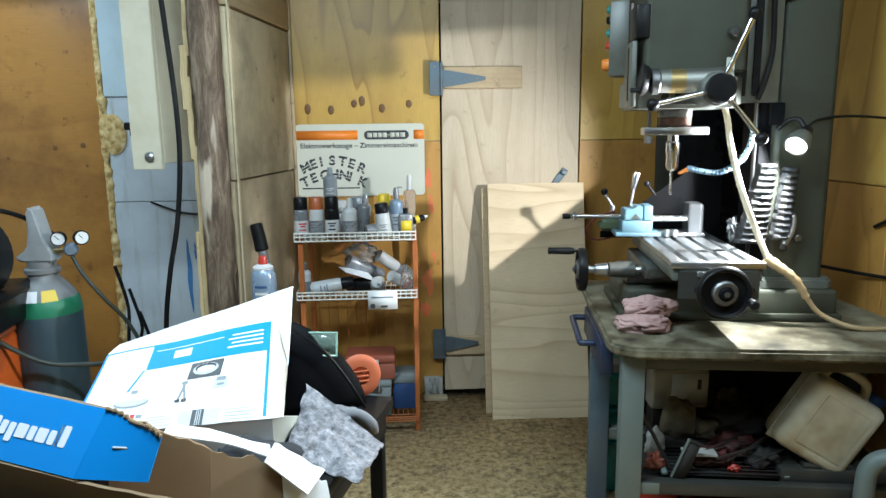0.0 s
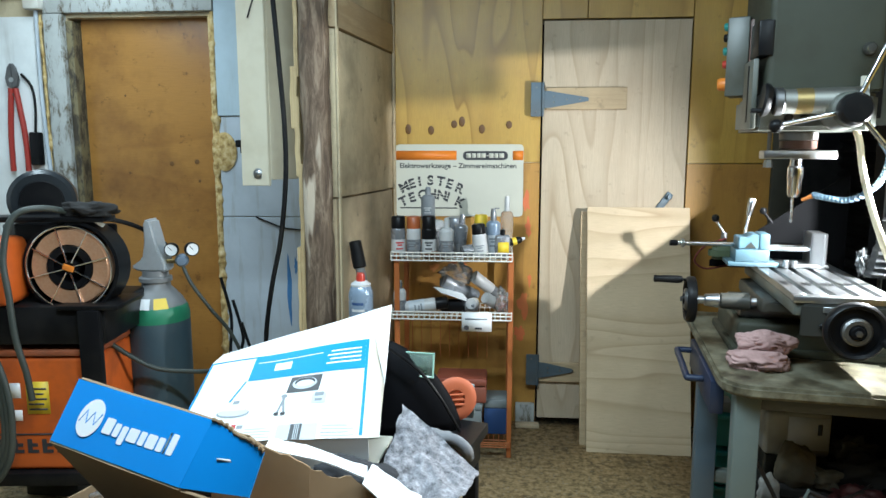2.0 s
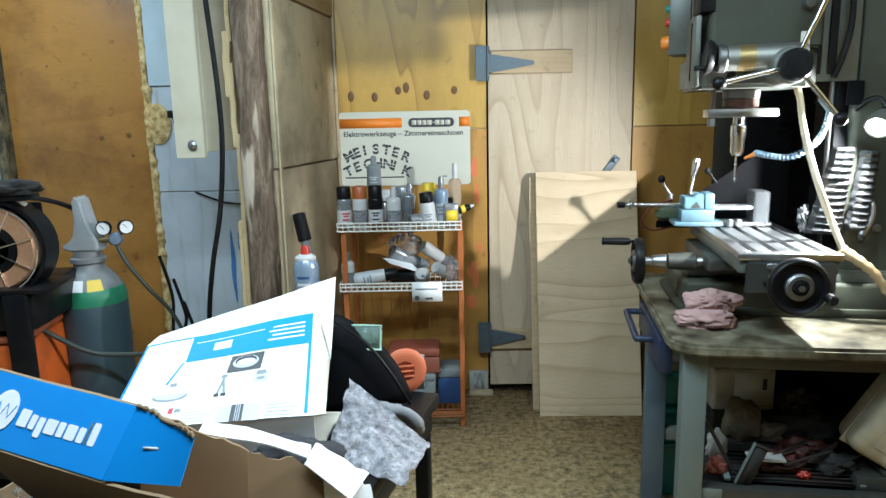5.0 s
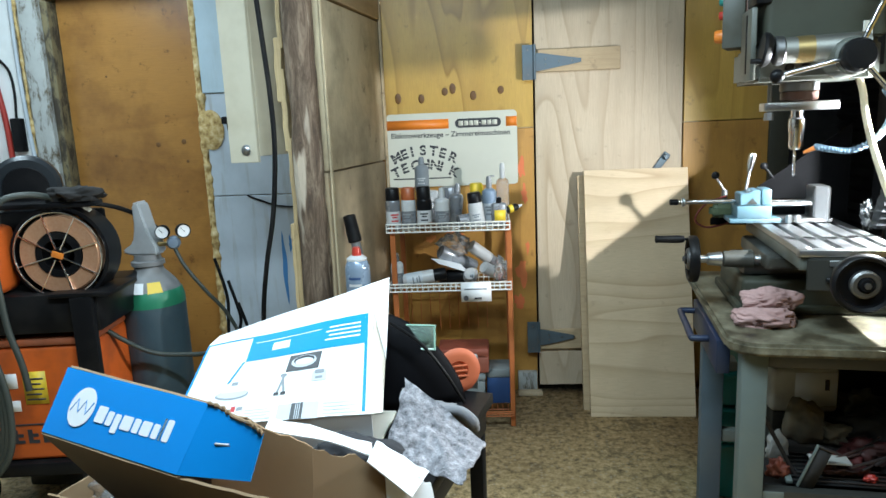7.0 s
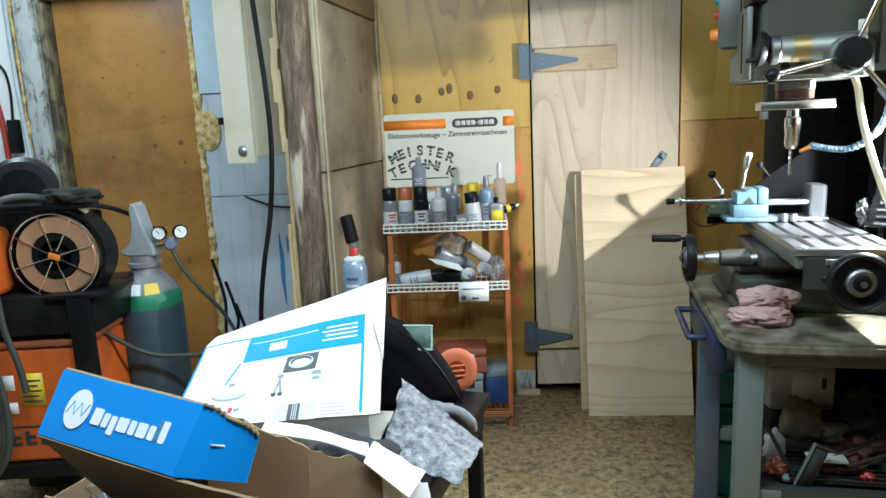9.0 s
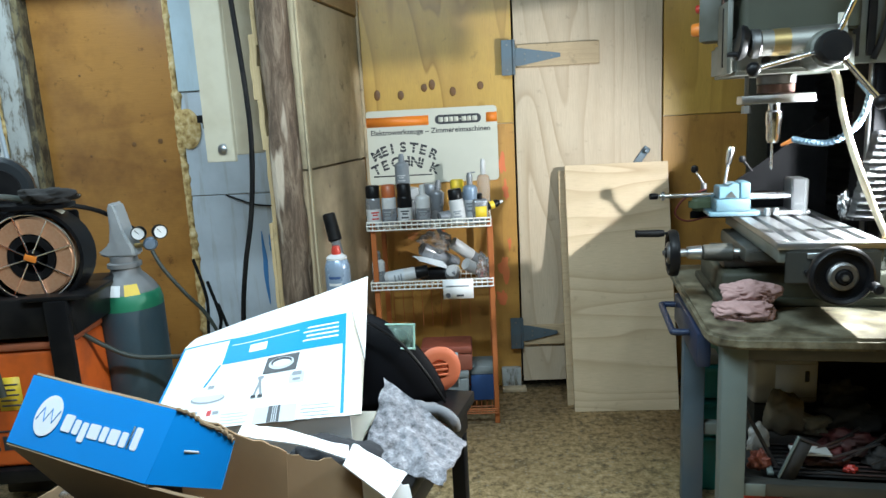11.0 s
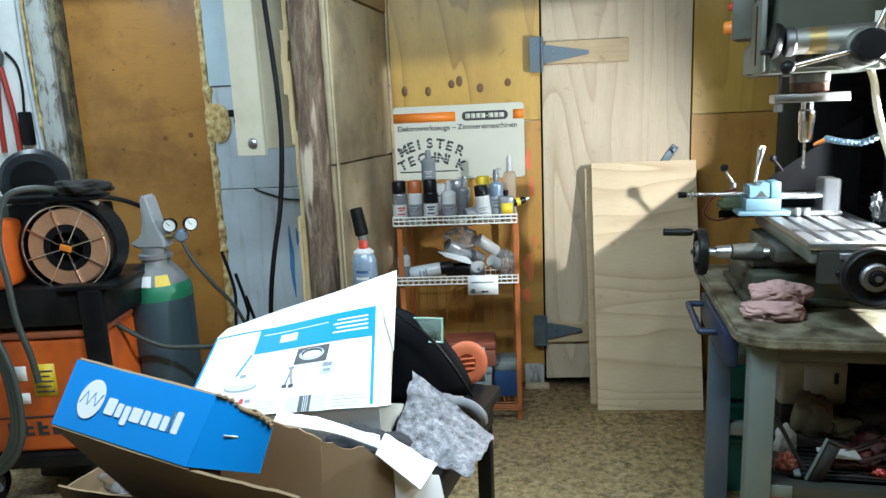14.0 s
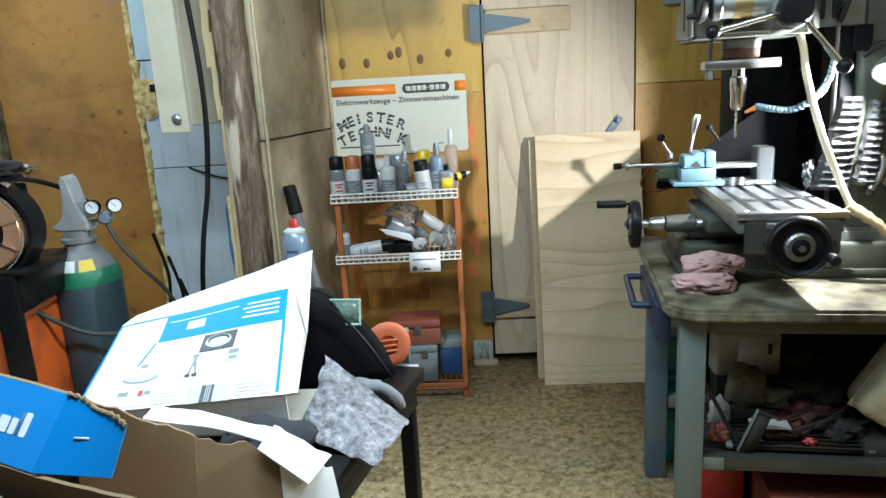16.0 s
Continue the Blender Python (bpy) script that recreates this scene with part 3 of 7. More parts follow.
solid("plywood_offcut", boxed(0, 0.10, 0.0, 0.014, 0.0, 1.085, bevel=0.0012, seg=1), "batten", "narrow plywood strip leaning behind the sheet", "plywood sheet",
      m=Matrix.Translation((0.575, 3.045, 0.0)) @ pose(0, 0, 0, -math.degrees(lean2), 0, 0))
solid("floor_block", boxed(0.285, 0.378, 3.262, 3.299, 0.0, 0.105, bevel=0.003), "frame_white", "white painted wood block at the wall's foot", "wood block")
solid("skirting_strip", boxed(0.283, 0.40, 3.215, 3.26, 0.0, 0.02, bevel=0.004), "old_wood_low", "dark worn threshold strip on the floor", "threshold", kind="structure")

# return wall of old boards between the plywood and the post
ang = math.degrees(math.atan2(-0.70, -0.11))
ret_m = pose(-0.322, 3.298, 0, 0, 0, ang)
ret = solid("wall_return", boxed(0.0, 0.72, -0.075, -0.024, 0, 2.42), "old_wood_low", "old grey-brown board partition beside the post", "wall", kind="structure", m=ret_m)
for z0, z1, off, mt in ((0.0, 1.165, 0.0, "old_wood_low"), (1.172, 1.80, 0.006, "old_wood"), (1.806, 1.93, 0.016, "batten"), (1.936, 2.42, 0.004, "old_wood")):
    part("old_board", boxed(0.004, 0.715, -0.022, off, z0, z1, bevel=0.004), mt, ret)

part("edge_batten", boxed(0.694, 0.716, 0.008, 0.016, 0.0, 2.42, bevel=0.003), "old_wood", ret)
part("edge_batten", boxed(0.004, 0.022, 0.008, 0.02, 0.0, 2.42, bevel=0.003), "old_wood_low", ret)


def timber_post():
    bm = bmesh.new()
    rows, n = 90, 20
    rings = []
    for j in range(rows + 1):
        z = 2.42 * j / rows
        ring = []
        for i in range(n):
            a = 2 * math.pi * i / n
            ca, sa = math.cos(a), math.sin(a)
            k = 1 / max(abs(ca), abs(sa)) ** 0.75
            p = Vector((0.050 * ca * k, 0.058 * sa * k, z))
            q = Vector((p.x * 14, p.y * 14, z * 5))
            w = noise.noise(q) * 0.010 + noise.noise(q * 3.1) * 0.0045
            p.x += ca * w + 0.010 * noise.noise(Vector((0, 0, z * 2.1)))
            p.y += sa * w
            ring.append(bm.verts.new(p))
        rings.append(ring)
    for a, b in zip(rings, rings[1:]):
        for i in range(n):
            bm.faces.new((a[i], a[(i + 1) % n], b[(i + 1) % n], b[i]))
    bm.faces.new(rings[0][::-1]), bm.faces.new(rings[-1])
    return bm


solid("timber_post", timber_post(), "bark", "rough timber post with bark and pale scars", "post", m=pose(-0.492, 2.555, 0), kind="structure")
strips = thing("edge_strips", "split pale wood strips nailed beside the post", "wood strip", pose(-0.565, 2.58, 0), kind="structure")
for z0, z1, x, w in ((0.0, 0.52, 0.0, 0.020), (0.52, 0.98, -0.012, 0.014), (0.62, 1.30, 0.004, 0.016), (1.25, 1.55, -0.005, 0.020), (1.43, 1.66, -0.014, 0.026), (1.62, 2.42, -0.003, 0.016)):
    bm = boxed(x - w / 2, x + w / 2, -0.02 - 0.004 * (z0 % 0.3), 0.04, z0 + 0.002, z1, bevel=0.002, seg=1)
    bmesh.ops.subdivide_edges(bm, edges=[e for e in bm.edges if abs((e.verts[0].co - e.verts[1].co).z) > 0.1], cuts=14)
    for v in bm.verts:
        v.co.x += 0.005 * noise.noise(Vector((x * 30, v.co.y * 20, v.co.z * 16)))
    part("strip", bm, "splinter", strips)

# hanging cream box with its bolt, and the black cable in front of it
cb = thing("hanging_cream_box", "cream painted wooden duct hanging down the wall, with bolt", "duct")
part("front_board", prism([(-0.808, 2.606), (-0.695, 2.590), (-0.690, 2.604), (-0.803, 2.620)], 1.215, 2.42, 0.002), "cream", cb)
part("side_board", prism([(-0.689, 2.603), (-0.611, 2.765), (-0.624, 2.770), (-0.702, 2.608)], 1.238, 2.42, 0.002), "cream", cb)
part("back_board", prism([(-0.800, 2.622), (-0.786, 2.620), (-0.716, 2.78), (-0.73, 2.782)], 1.24, 2.42, 0.002), "cream", cb)
part("bolt", lathe([(0.021, 0), (0.021, 0.003), (0.013, 0.004), (0.012, 0.010), (0.005, 0.013), (0.0001, 0.013)], 16, pose(-0.737, 2.596, 1.262, 90, 0, 8)), "steel", cb)
clipob = thing("cable_clip", "small black clip on the duct's edge", "clip", pose(-0.822, 2.65, 1.375))
part("jaw", boxed(-0.022, 0.004, -0.01, 0.01, -0.012, 0.016, bevel=0.004), "black", clipob)
part("tail", boxed(-0.004, 0.016, -0.006, 0.006, -0.035, -0.01, bevel=0.003), "black", clipob)
tagged(clipob, kind="")
solid("black_cable", tube([(-0.648, 2.53, 2.42), (-0.642, 2.52, 2.05), (-0.622, 2.52, 1.72), (-0.606, 2.52, 1.45), (-0.607, 2.52, 1.25), (-0.640, 2.54, 1.02), (-0.69, 2.56, 0.82),
                           (-0.735, 2.6, 0.60), (-0.76, 2.65, 0.32), (-0.74, 2.65, 0.06), (-0.70, 2.62, 0.012)], 0.0095, 10), "rubber", "thick black cable hanging down in front of the wall", "cable")
solid("hanging_wire", tube([(-0.715, 2.585, 2.42), (-0.715, 2.58, 2.0), (-0.722, 2.578, 1.93), (-0.745, 2.577, 1.86), (-0.752, 2.577, 1.84)], 0.003, 8), "rubber", "short black cord end on the duct", "cable")

# grey painted wall with the brown door
wall_g = wall("wall_north_grey", "grey painted board wall around the brown door", [
    (-2.7, -1.90, 3.272, 3.42, 0, 2.42), (-1.185, -0.34, 3.272, 3.42, 0, 2.42), (-1.90, -1.185, 3.272, 3.42, 1.985, 2.42)])
for ext, mt in (((-1.16, -0.40, 3.250, 3.270, 0.0, 1.028), "grey_wall"), ((-1.16, -0.40, 3.251, 3.270, 1.032, 1.512), "grey_wall"), ((-0.955, -0.40, 3.2505, 3.270, 1.516, 2.42), "grey_wall"),
                ((-1.16, -0.960, 3.244, 3.270, 1.516, 2.42), "blue_panel"), ((-2.7, -2.045, 3.250, 3.270, 0, 1.99), "white_wall"), ((-2.7, -1.164, 3.2505, 3.270, 2.075, 2.42), "white_wall")):
    part("wall_board", boxed(*ext, bevel=0.002, seg=1), mt, wall_g)
frame_g = thing("door_frame", "peeling white timber frame of the brown door", "door frame", kind="structure")
part("jamb", boxed(-2.00, -1.905, 3.235, 3.40, 0, 2.00, bevel=0.004), "frame_white", frame_g)
part("jamb", boxed(-1.903, -1.868, 3.258, 3.40, 0, 1.968, bevel=0.003), "jamb_olive", frame_g)
part("jamb", boxed(-1.197, -1.170, 3.262, 3.40, 0, 1.99, bevel=0.004), "foam", frame_g)
part("head", boxed(-2.00, -1.163, 3.236, 3.40, 2.002, 2.07, bevel=0.004), "frame_white", frame_g)
door_b = thing("door_2", "brown stained plywood door, closed", "door", kind="structure")
part("leaf", boxed(-1.866, -1.199, 3.325, 3.365, 0.01, 1.99, bevel=0.002, seg=1), "door_brown", door_b)
hd = part("handle", lathe([(0.020, 0), (0.020, 0.006), (0.009, 0.008), (0.009, 0.045), (0.0001, 0.048)], 16, pose(-1.80, 3.324, 1.06, 90)), "chrome", door_b, "small chrome lever handle")
part("lever", tube([(-1.80, 3.285, 1.06), (-1.77, 3.283, 1.061), (-1.715, 3.284, 1.06)], 0.008, 8), "chrome", hd)
for x, z, r in ((-1.44, 1.285, 0.012), (-1.31, 1.295, 0.013), (-1.30, 1.20, 0.008), (-1.66, 1.62, 0.006), (-1.66, 1.24, 0.007)):
    part("knot", lathe([(0.0001, 0.001), (r * 0.7, 0.001), (r, 0)], 10, pose(x, 3.3245, z, 90)), "knot_wood", door_b)


def foam_bead(x, y, z0, z1, r, seed, dx=0.0):
    """A lumpy bead of sealing foam, wavy along its height."""
    bm = bmesh.new()
    rows, n = int((z1 - z0) / 0.012), 9
    rings = []
    for j in range(rows + 1):
        z = z0 + (z1 - z0) * j / rows
        k = r * (0.35 + 1.1 * abs(noise.noise(Vector((seed, 0, z * 9)))) + 0.4 * noise.noise(Vector((seed, 3, z * 31))))
        o = dx * (z - z0) + 0.012 * noise.noise(Vector((seed, 7, z * 6)))
        rings.append([bm.verts.new((x + o + k * math.cos(2 * math.pi * i / n), y + 0.6 * k * math.sin(2 * math.pi * i / n), z)) for i in range(n)])
    for a, b in zip(rings, rings[1:]):
        for i in range(n):
            bm.faces.new((a[i], a[(i + 1) % n], b[(i + 1) % n], b[i]))
    bm.faces.new(rings[0][::-1]), bm.faces.new(rings[-1])
    return bm


solid("foam_seam", foam_bead(-1.172, 3.252, 0.0, 2.0, 0.030, 1.0), "foam", "yellowed foam bulging from the door frame's gap", "sealing foam", kind="structure")
solid("foam_seam", foam_bead(-2.018, 3.245, 0.0, 2.0, 0.017, 5.0), "foam", "yellowed foam bulging from the door frame's gap", "sealing foam", kind="structure")
solid("foam_blob", lathe([(0.085, 0), (0.085, 0.004), (0.06, 0.012), (0.0001, 0.016)], 26, pose(-1.135, 3.249, 1.345, 90) @ Matrix.Diagonal((0.72, 1.1, 1, 1))), "foam", "round patch of yellowed foam on the grey wall", "sealing foam", kind="structure")


# ---- the bench and the milling machine ----
B = pose(0.785, 1.80, 0, 0, 0, -8.5)


def rounded(x0, x1, y0, y1, r, corners=(1, 1, 1, 1), n=6):
    """The outline of a rectangle with some corners rounded: front left, front right, back right, back left."""
    out = []
    for (cx, cy, a0), on in zip(((x0, y0, 180), (x1, y0, 270), (x1, y1, 0), (x0, y1, 90)), corners):
        if not on:
            out.append((cx, cy))
            continue
        ox, oy = cx + (r if cx == x0 else -r), cy + (r if cy == y0 else -r)
        out += [(ox + r * math.cos(radians(a0 + 90 * k / n)), oy + r * math.sin(radians(a0 + 90 * k / n))) for k in range(n + 1)]
    return out


bench = thing("workbench", "heavy grey steel workbench with a worn, oily wooden top", "workbench", B)
part("top", prism(rounded(0, 0.955, 0, 0.88, 0.085, (1, 0, 0, 0)), 0.70, 0.735, 0.009), "bench_top", bench, "oily worn wooden top with a rounded corner")
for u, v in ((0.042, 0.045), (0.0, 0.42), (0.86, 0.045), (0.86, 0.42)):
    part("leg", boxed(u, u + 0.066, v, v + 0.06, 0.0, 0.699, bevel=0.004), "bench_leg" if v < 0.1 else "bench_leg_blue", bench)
# front rail coloured dark to paint the shadow under the top
part("rail", boxed(0.109, 0.859, 0.095, 0.125, 0.64, 0.698, bevel=0.003), "mill_dark", bench)
part("rail", boxed(0.067, 0.859, 0.425, 0.465, 0.63, 0.698, bevel=0.003), "bench_leg", bench)
# front lower rail coloured dark for the shade and clutter there
part("lower_rail", boxed(0.109, 0.859, 0.06, 0.095, 0.255, 0.295, bevel=0.003), "mill_dark", bench)
# end of that rail by the leg, left in the legs' paler paint
part("pale_rail_end", boxed(0.109, 0.165, 0.054, 0.0595, 0.258, 0.294, bevel=0.002), "bench_leg", bench)
part("lower_rail", boxed(0.067, 0.859, 0.43, 0.465, 0.255, 0.295, bevel=0.003), "bench_leg", bench)
# shelf coloured near-black for the shade and clutter below the bench
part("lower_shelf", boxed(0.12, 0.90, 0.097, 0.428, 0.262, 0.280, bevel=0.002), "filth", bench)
part("side_plate", boxed(-0.008, 0.03, 0.14, 0.60, 0.60, 0.698, bevel=0.004), "bench_blue", bench, "blue painted side plate")
hb = part("pull_bar", tube([(-0.01, 0.555, 0.668), (-0.05, 0.555, 0.668), (-0.056, 0.54, 0.666), (-0.056, 0.40, 0.664), (-0.056, 0.285, 0.662), (-0.05, 0.27, 0.662), (-0.01, 0.27, 0.662)], 0.0105, 10, 5), "bench_blue", bench, "blue bar handle")

# milling machine
mill = thing("milling_machine", "grey bench milling machine with an oily machined table", "milling machine", B)
bs = part("base", boxed(0.085, 0.745, 0.30, 0.66, 0.736, 0.838, bevel=0.014, seg=3), "mill_grey", mill)
part("foot_lip", boxed(0.07, 0.757, 0.288, 0.672, 0.736, 0.762, bevel=0.006), "mill_grey", bs)
part("slideway", boxed(0.10, 0.52, 0.36, 0.60, 0.838, 0.872, bevel=0.006), "steel_dull", bs)
sd = part("saddle", boxed(0.14, 0.44, 0.27, 0.62, 0.872, 0.918, bevel=0.012), "mill_dark", mill)
part("gib", prism([(0.145, 0.24), (0.43, 0.24), (0.40, 0.268), (0.17, 0.268)], 0.885, 0.912, 0.003), "mill_dark", sd)
tb = part("table", boxed(0.172, 0.418, 0.050, 0.70, 0.921, 0.957, bevel=0.004), "mill_light", mill)
for u0, u1 in ((0.170, 0.206), (0.222, 0.262), (0.278, 0.318), (0.334, 0.374), (0.390, 0.420)):
    part("table_land", boxed(u0, u1, 0.078, 0.690, 0.957, 0.975, bevel=0.002, seg=1), "steel", tb)
part("table_end", boxed(0.166, 0.424, 0.040, 0.072, 0.9575, 0.976, bevel=0.003), "steel", tb)
part("end_bracket", prism([(0.182, 0.034), (0.41, 0.034), (0.40, 0.048), (0.192, 0.048)], 0.868, 0.956, 0.005), "mill_dark", tb)
part("scale_strip", boxed(0.235, 0.345, 0.0295, 0.0335, 0.936, 0.951, bevel=0.001, seg=1), "steel", tb)
for u in (0.236, 0.385):
    part("screw", rod((u, 0.034, 0.90), (u, 0.024, 0.90), 0.008, bevel=0.002), "black", tb)


def hand_wheel(parent, m, r, grip, mat="black"):
    """A rimmed wheel about the z axis of m, with hub, ring and crank grip."""
    prof = [(r * 0.80, -0.010), (r * 0.88, -0.016), (r * 0.97, -0.013), (r, -0.002), (r * 0.985, 0.008), (r * 0.90, 0.014), (r * 0.80, 0.010), (r * 0.76, -0.001), (r * 0.45, -0.003), (r * 0.45, -0.009), (0.0001, -0.009)]
    w = part("handwheel", lathe(prof[::-1], 40, m), mat, parent)
    part("dial_ring", lathe([(r * 0.26, 0.0), (r * 0.47, 0.0), (r * 0.47, 0.012), (r * 0.40, 0.017), (r * 0.28, 0.017), (r * 0.26, 0.010)], 32, m), "steel_dull", w)
    part("hub", lathe([(r * 0.26, -0.006), (r * 0.26, 0.014), (r * 0.20, 0.022), (0.0001, 0.022)], 24, m), "black", w)
    part("hub_nut", lathe([(r * 0.11, 0.02), (r * 0.11, 0.028), (0.0001, 0.029)], 6, m), "steel_dull", w)
    a, ln = grip
    gx, gy = r * 0.86 * math.cos(radians(a)), r * 0.86 * math.sin(radians(a))
    g = part("crank_grip", lathe([(0.0045, 0.0), (0.0045, 0.012), (0.010, 0.014), (0.0125, 0.03), (0.011, ln - 0.01), (0.0125, ln - 0.004), (0.009, ln), (0.0001, ln)], 16, m @ Matrix.Translation((gx, gy, 0.008))), "black", w)
    return w


part("feed_shaft", rod((0.272, 0.062, 0.922), (0.272, -0.09, 0.922), 0.015, bevel=0.002), "steel_dull", mill)
part("shaft_collar", rod((0.272, 0.033, 0.922), (0.272, -0.04, 0.922), 0.030, 0.024, bevel=0.003), "mill_dark", mill)
hand_wheel(mill, pose(0.271, -0.095, 0.922, 90, 0, 0), 0.0715, (-18, 0.055))
part("cross_shaft", rod((0.15, 0.335, 0.893), (-0.05, 0.335, 0.893), 0.012, bevel=0.002), "steel", mill)
part("cross_collar", rod((0.12, 0.335, 0.893), (0.035, 0.335, 0.893), 0.028, 0.024, bevel=0.003), "mill_dark", mill)
part("cross_dial", rod((0.033, 0.335, 0.893), (-0.01, 0.335, 0.893), 0.022, 0.018, bevel=0.003), "steel", mill)
hand_wheel(mill, pose(-0.052, 0.335, 0.893, 0, -90, 0), 0.072, (24, 0.10))

# column, black cover, panel and head
cl = part("column", prism(rounded(0.530, 0.705, 0.33, 0.55, 0.022), 0.838, 1.95, 0.004), "mill_grey", mill)
part("column_foot", prism(rounded(0.50, 0.735, 0.315, 0.60, 0.03), 0.832, 0.872, 0.008), "mill_light", cl)
part("dovetail", boxed(0.492, 0.529, 0.36, 0.52, 0.90, 1.93, bevel=0.006), "apron_black", cl)
part("rack_strip", boxed(0.486, 0.4915, 0.375, 0.40, 0.92, 1.90), "steel_dull", cl)
part("side_panel", boxed(0.395, 0.528, 0.322, 0.34, 1.42, 1.95, bevel=0.004), "mill_light", cl)
part("cable_slot", boxed(0.405, 0.428, 0.316, 0.3215, 1.44, 1.93, bevel=0.002, seg=1), "black", cl)
part("column_lock", rod((0.617, 0.33, 1.00), (0.617, 0.318, 1.00), 0.012, bevel=0.003), "steel_dull", cl)
part("column_slot", boxed(0.445, 0.468, 0.316, 0.3215, 1.44, 1.80, bevel=0.002, seg=1), "black", cl)
part("cover_notch", boxed(0.505, 0.548, 0.318, 0.3285, 1.352, 1.42, bevel=0.002, seg=1), "apron_black", cl)
part("column_cap", boxed(0.50, 0.56, 0.318, 0.3285, 1.72, 1.80, bevel=0.002, seg=1), "apron_black", cl)
part("column_cable", tube([(0.485, 0.30, 1.95), (0.487, 0.295, 1.72), (0.492, 0.298, 1.58), (0.478, 0.30, 1.49), (0.462, 0.312, 1.43)], 0.0085, 10), "rubber", cl)
hd = part("head", prism(rounded(0.10, 0.39, 0.20, 0.545, 0.018), 1.505, 1.97, 0.006), "mill_grey", mill)
part("head_casting", prism([(0.082, 0.215), (0.365, 0.215), (0.40, 0.26), (0.40, 0.53), (0.082, 0.53)], 1.405, 1.503, 0.010), "mill_light", hd)
part("depth_plate", boxed(0.066, 0.0805, 0.212, 0.34, 1.41, 1.60, bevel=0.003), "mill_light", hd, "pale plate with a slotted depth scale")
part("depth_slot", boxed(0.064, 0.0665, 0.262, 0.272, 1.43, 1.585), "black", hd)
part("switch_block", boxed(0.072, 0.112, 0.196, 0.30, 1.605, 1.70, bevel=0.005), "black", hd)
part("side_knob", rod((0.345, 0.20, 1.615), (0.345, 0.178, 1.615), 0.017, 0.015, 18, bevel=0.004), "mill_dark", hd)
part("scale_plate", boxed(0.33, 0.352, 0.192, 0.1985, 1.49, 1.545, bevel=0.001, seg=1), "card_cream", hd)
br = part("feed_barrel", rod((0.13, 0.165, 1.480), (0.335, 0.165, 1.480), 0.032, 0.036, 28, bevel=0.003), "barrel_steel", hd, "bare steel feed barrel")
part("barrel_band", rod((0.165, 0.165, 1.480), (0.205, 0.165, 1.480), 0.0335, 0.0345, 28), "brass", br, "yellowed scale band")
part("barrel_ring", rod((0.112, 0.165, 1.480), (0.136, 0.165, 1.480), 0.037, 0.037, 28, bevel=0.004), "steel_dull", br)
part("fine_knob", rod((0.082, 0.165, 1.485), (0.104, 0.165, 1.482), 0.046, 0.042, 30, bevel=0.006), "black", br)
part("fine_grip", rod((0.084, 0.145, 1.455), (0.052, 0.145, 1.455), 0.007, bevel=0.002), "black", br)
for u in (0.165, 0.205):
    part("cap_screw", rod((u, 0.216, 1.438), (u, 0.208, 1.438), 0.0125, bevel=0.002), "black", hd)
fd = part("feed_hub", rod((0.286, 0.20, 1.453), (0.286, 0.10, 1.453), 0.052, 0.046, 30, bevel=0.006), "mill_light", hd)
part("hub_cap", lathe([(0.037, 0), (0.041, 0.006), (0.041, 0.030), (0.034, 0.040), (0.0001, 0.041)], 18, pose(0.286, 0.10, 1.453, 90)), "black", fd)
for (u, z), (u0, z0) in (((0.104, 1.412), (0.248, 1.444)), ((0.362, 1.648), (0.30, 1.487)), ((0.400, 1.316), (0.313, 1.428))):
    lv = part("feed_lever", rod((u0, 0.098, z0), (u, 0.082, z), 0.0065, 0.0075), "chrome", fd)
    part("ball", lathe([(0.0001, -0.018), (0.010, -0.015), (0.017, -0.006), (0.0185, 0.002), (0.015, 0.011), (0.008, 0.017), (0.0001, 0.018)], 16, pose(u, 0.082, z)), "black", lv)
qn = part("spindle_nose", lathe([(0.036, 1.378), (0.052, 1.380), (0.052, 1.403), (0.036, 1.405)], 28, pose(0.233, 0.37, 0)), "steel_dull", hd)
part("spindle_ring", lathe([(0.044, 1.352), (0.050, 1.356), (0.050, 1.378), (0.044, 1.379)], 28, pose(0.233, 0.37, 0)), "ring_brown", qn)
part("quill_clamp", boxed(0.134, 0.332, 0.335, 0.405, 1.325, 1.350, bevel=0.004), "steel", hd, "flat machined clamp plate")
part("stop_rod", rod((0.150, 0.352, 1.306), (0.150, 0.352, 1.408), 0.006), "steel_dull", hd)
part("stop_nut", rod((0.150, 0.352, 1.300), (0.150, 0.352, 1.322), 0.014, 0.012, 6), "steel", hd)
ck = part("drill_chuck", lathe([(0.016, 1.325), (0.017, 1.305), (0.022, 1.300), (0.022, 1.268), (0.0195, 1.262), (0.020, 1.225), (0.014, 1.212), (0.006, 1.210)], 24, pose(0.231, 0.37, 0)), "chrome", hd)


def twist_drill():
    bm = bmesh.new()
    rings = []
    for j in range(40):
        z = 1.212 - 0.080 * j / 39
        row = []
        for i in range(10):
            a = 2 * math.pi * i / 10
            r = 0.0045 * (1 if math.cos(2 * (a - j * 0.45)) > -0.3 else 0.55) * (1 if j < 37 else (39.2 - j) / 3)
            row.append(bm.verts.new((0.229 + r * math.cos(a), 0.37 + r * math.sin(a), z)))
        rings.append(row)
    for a, b in zip(rings, rings[1:]):
        for i in range(10):
            bm.faces.new((a[i], b[i], b[(i + 1) % 10], a[(i + 1) % 10]))
    return bm


part("twist_drill", twist_drill(), "chrome", ck)

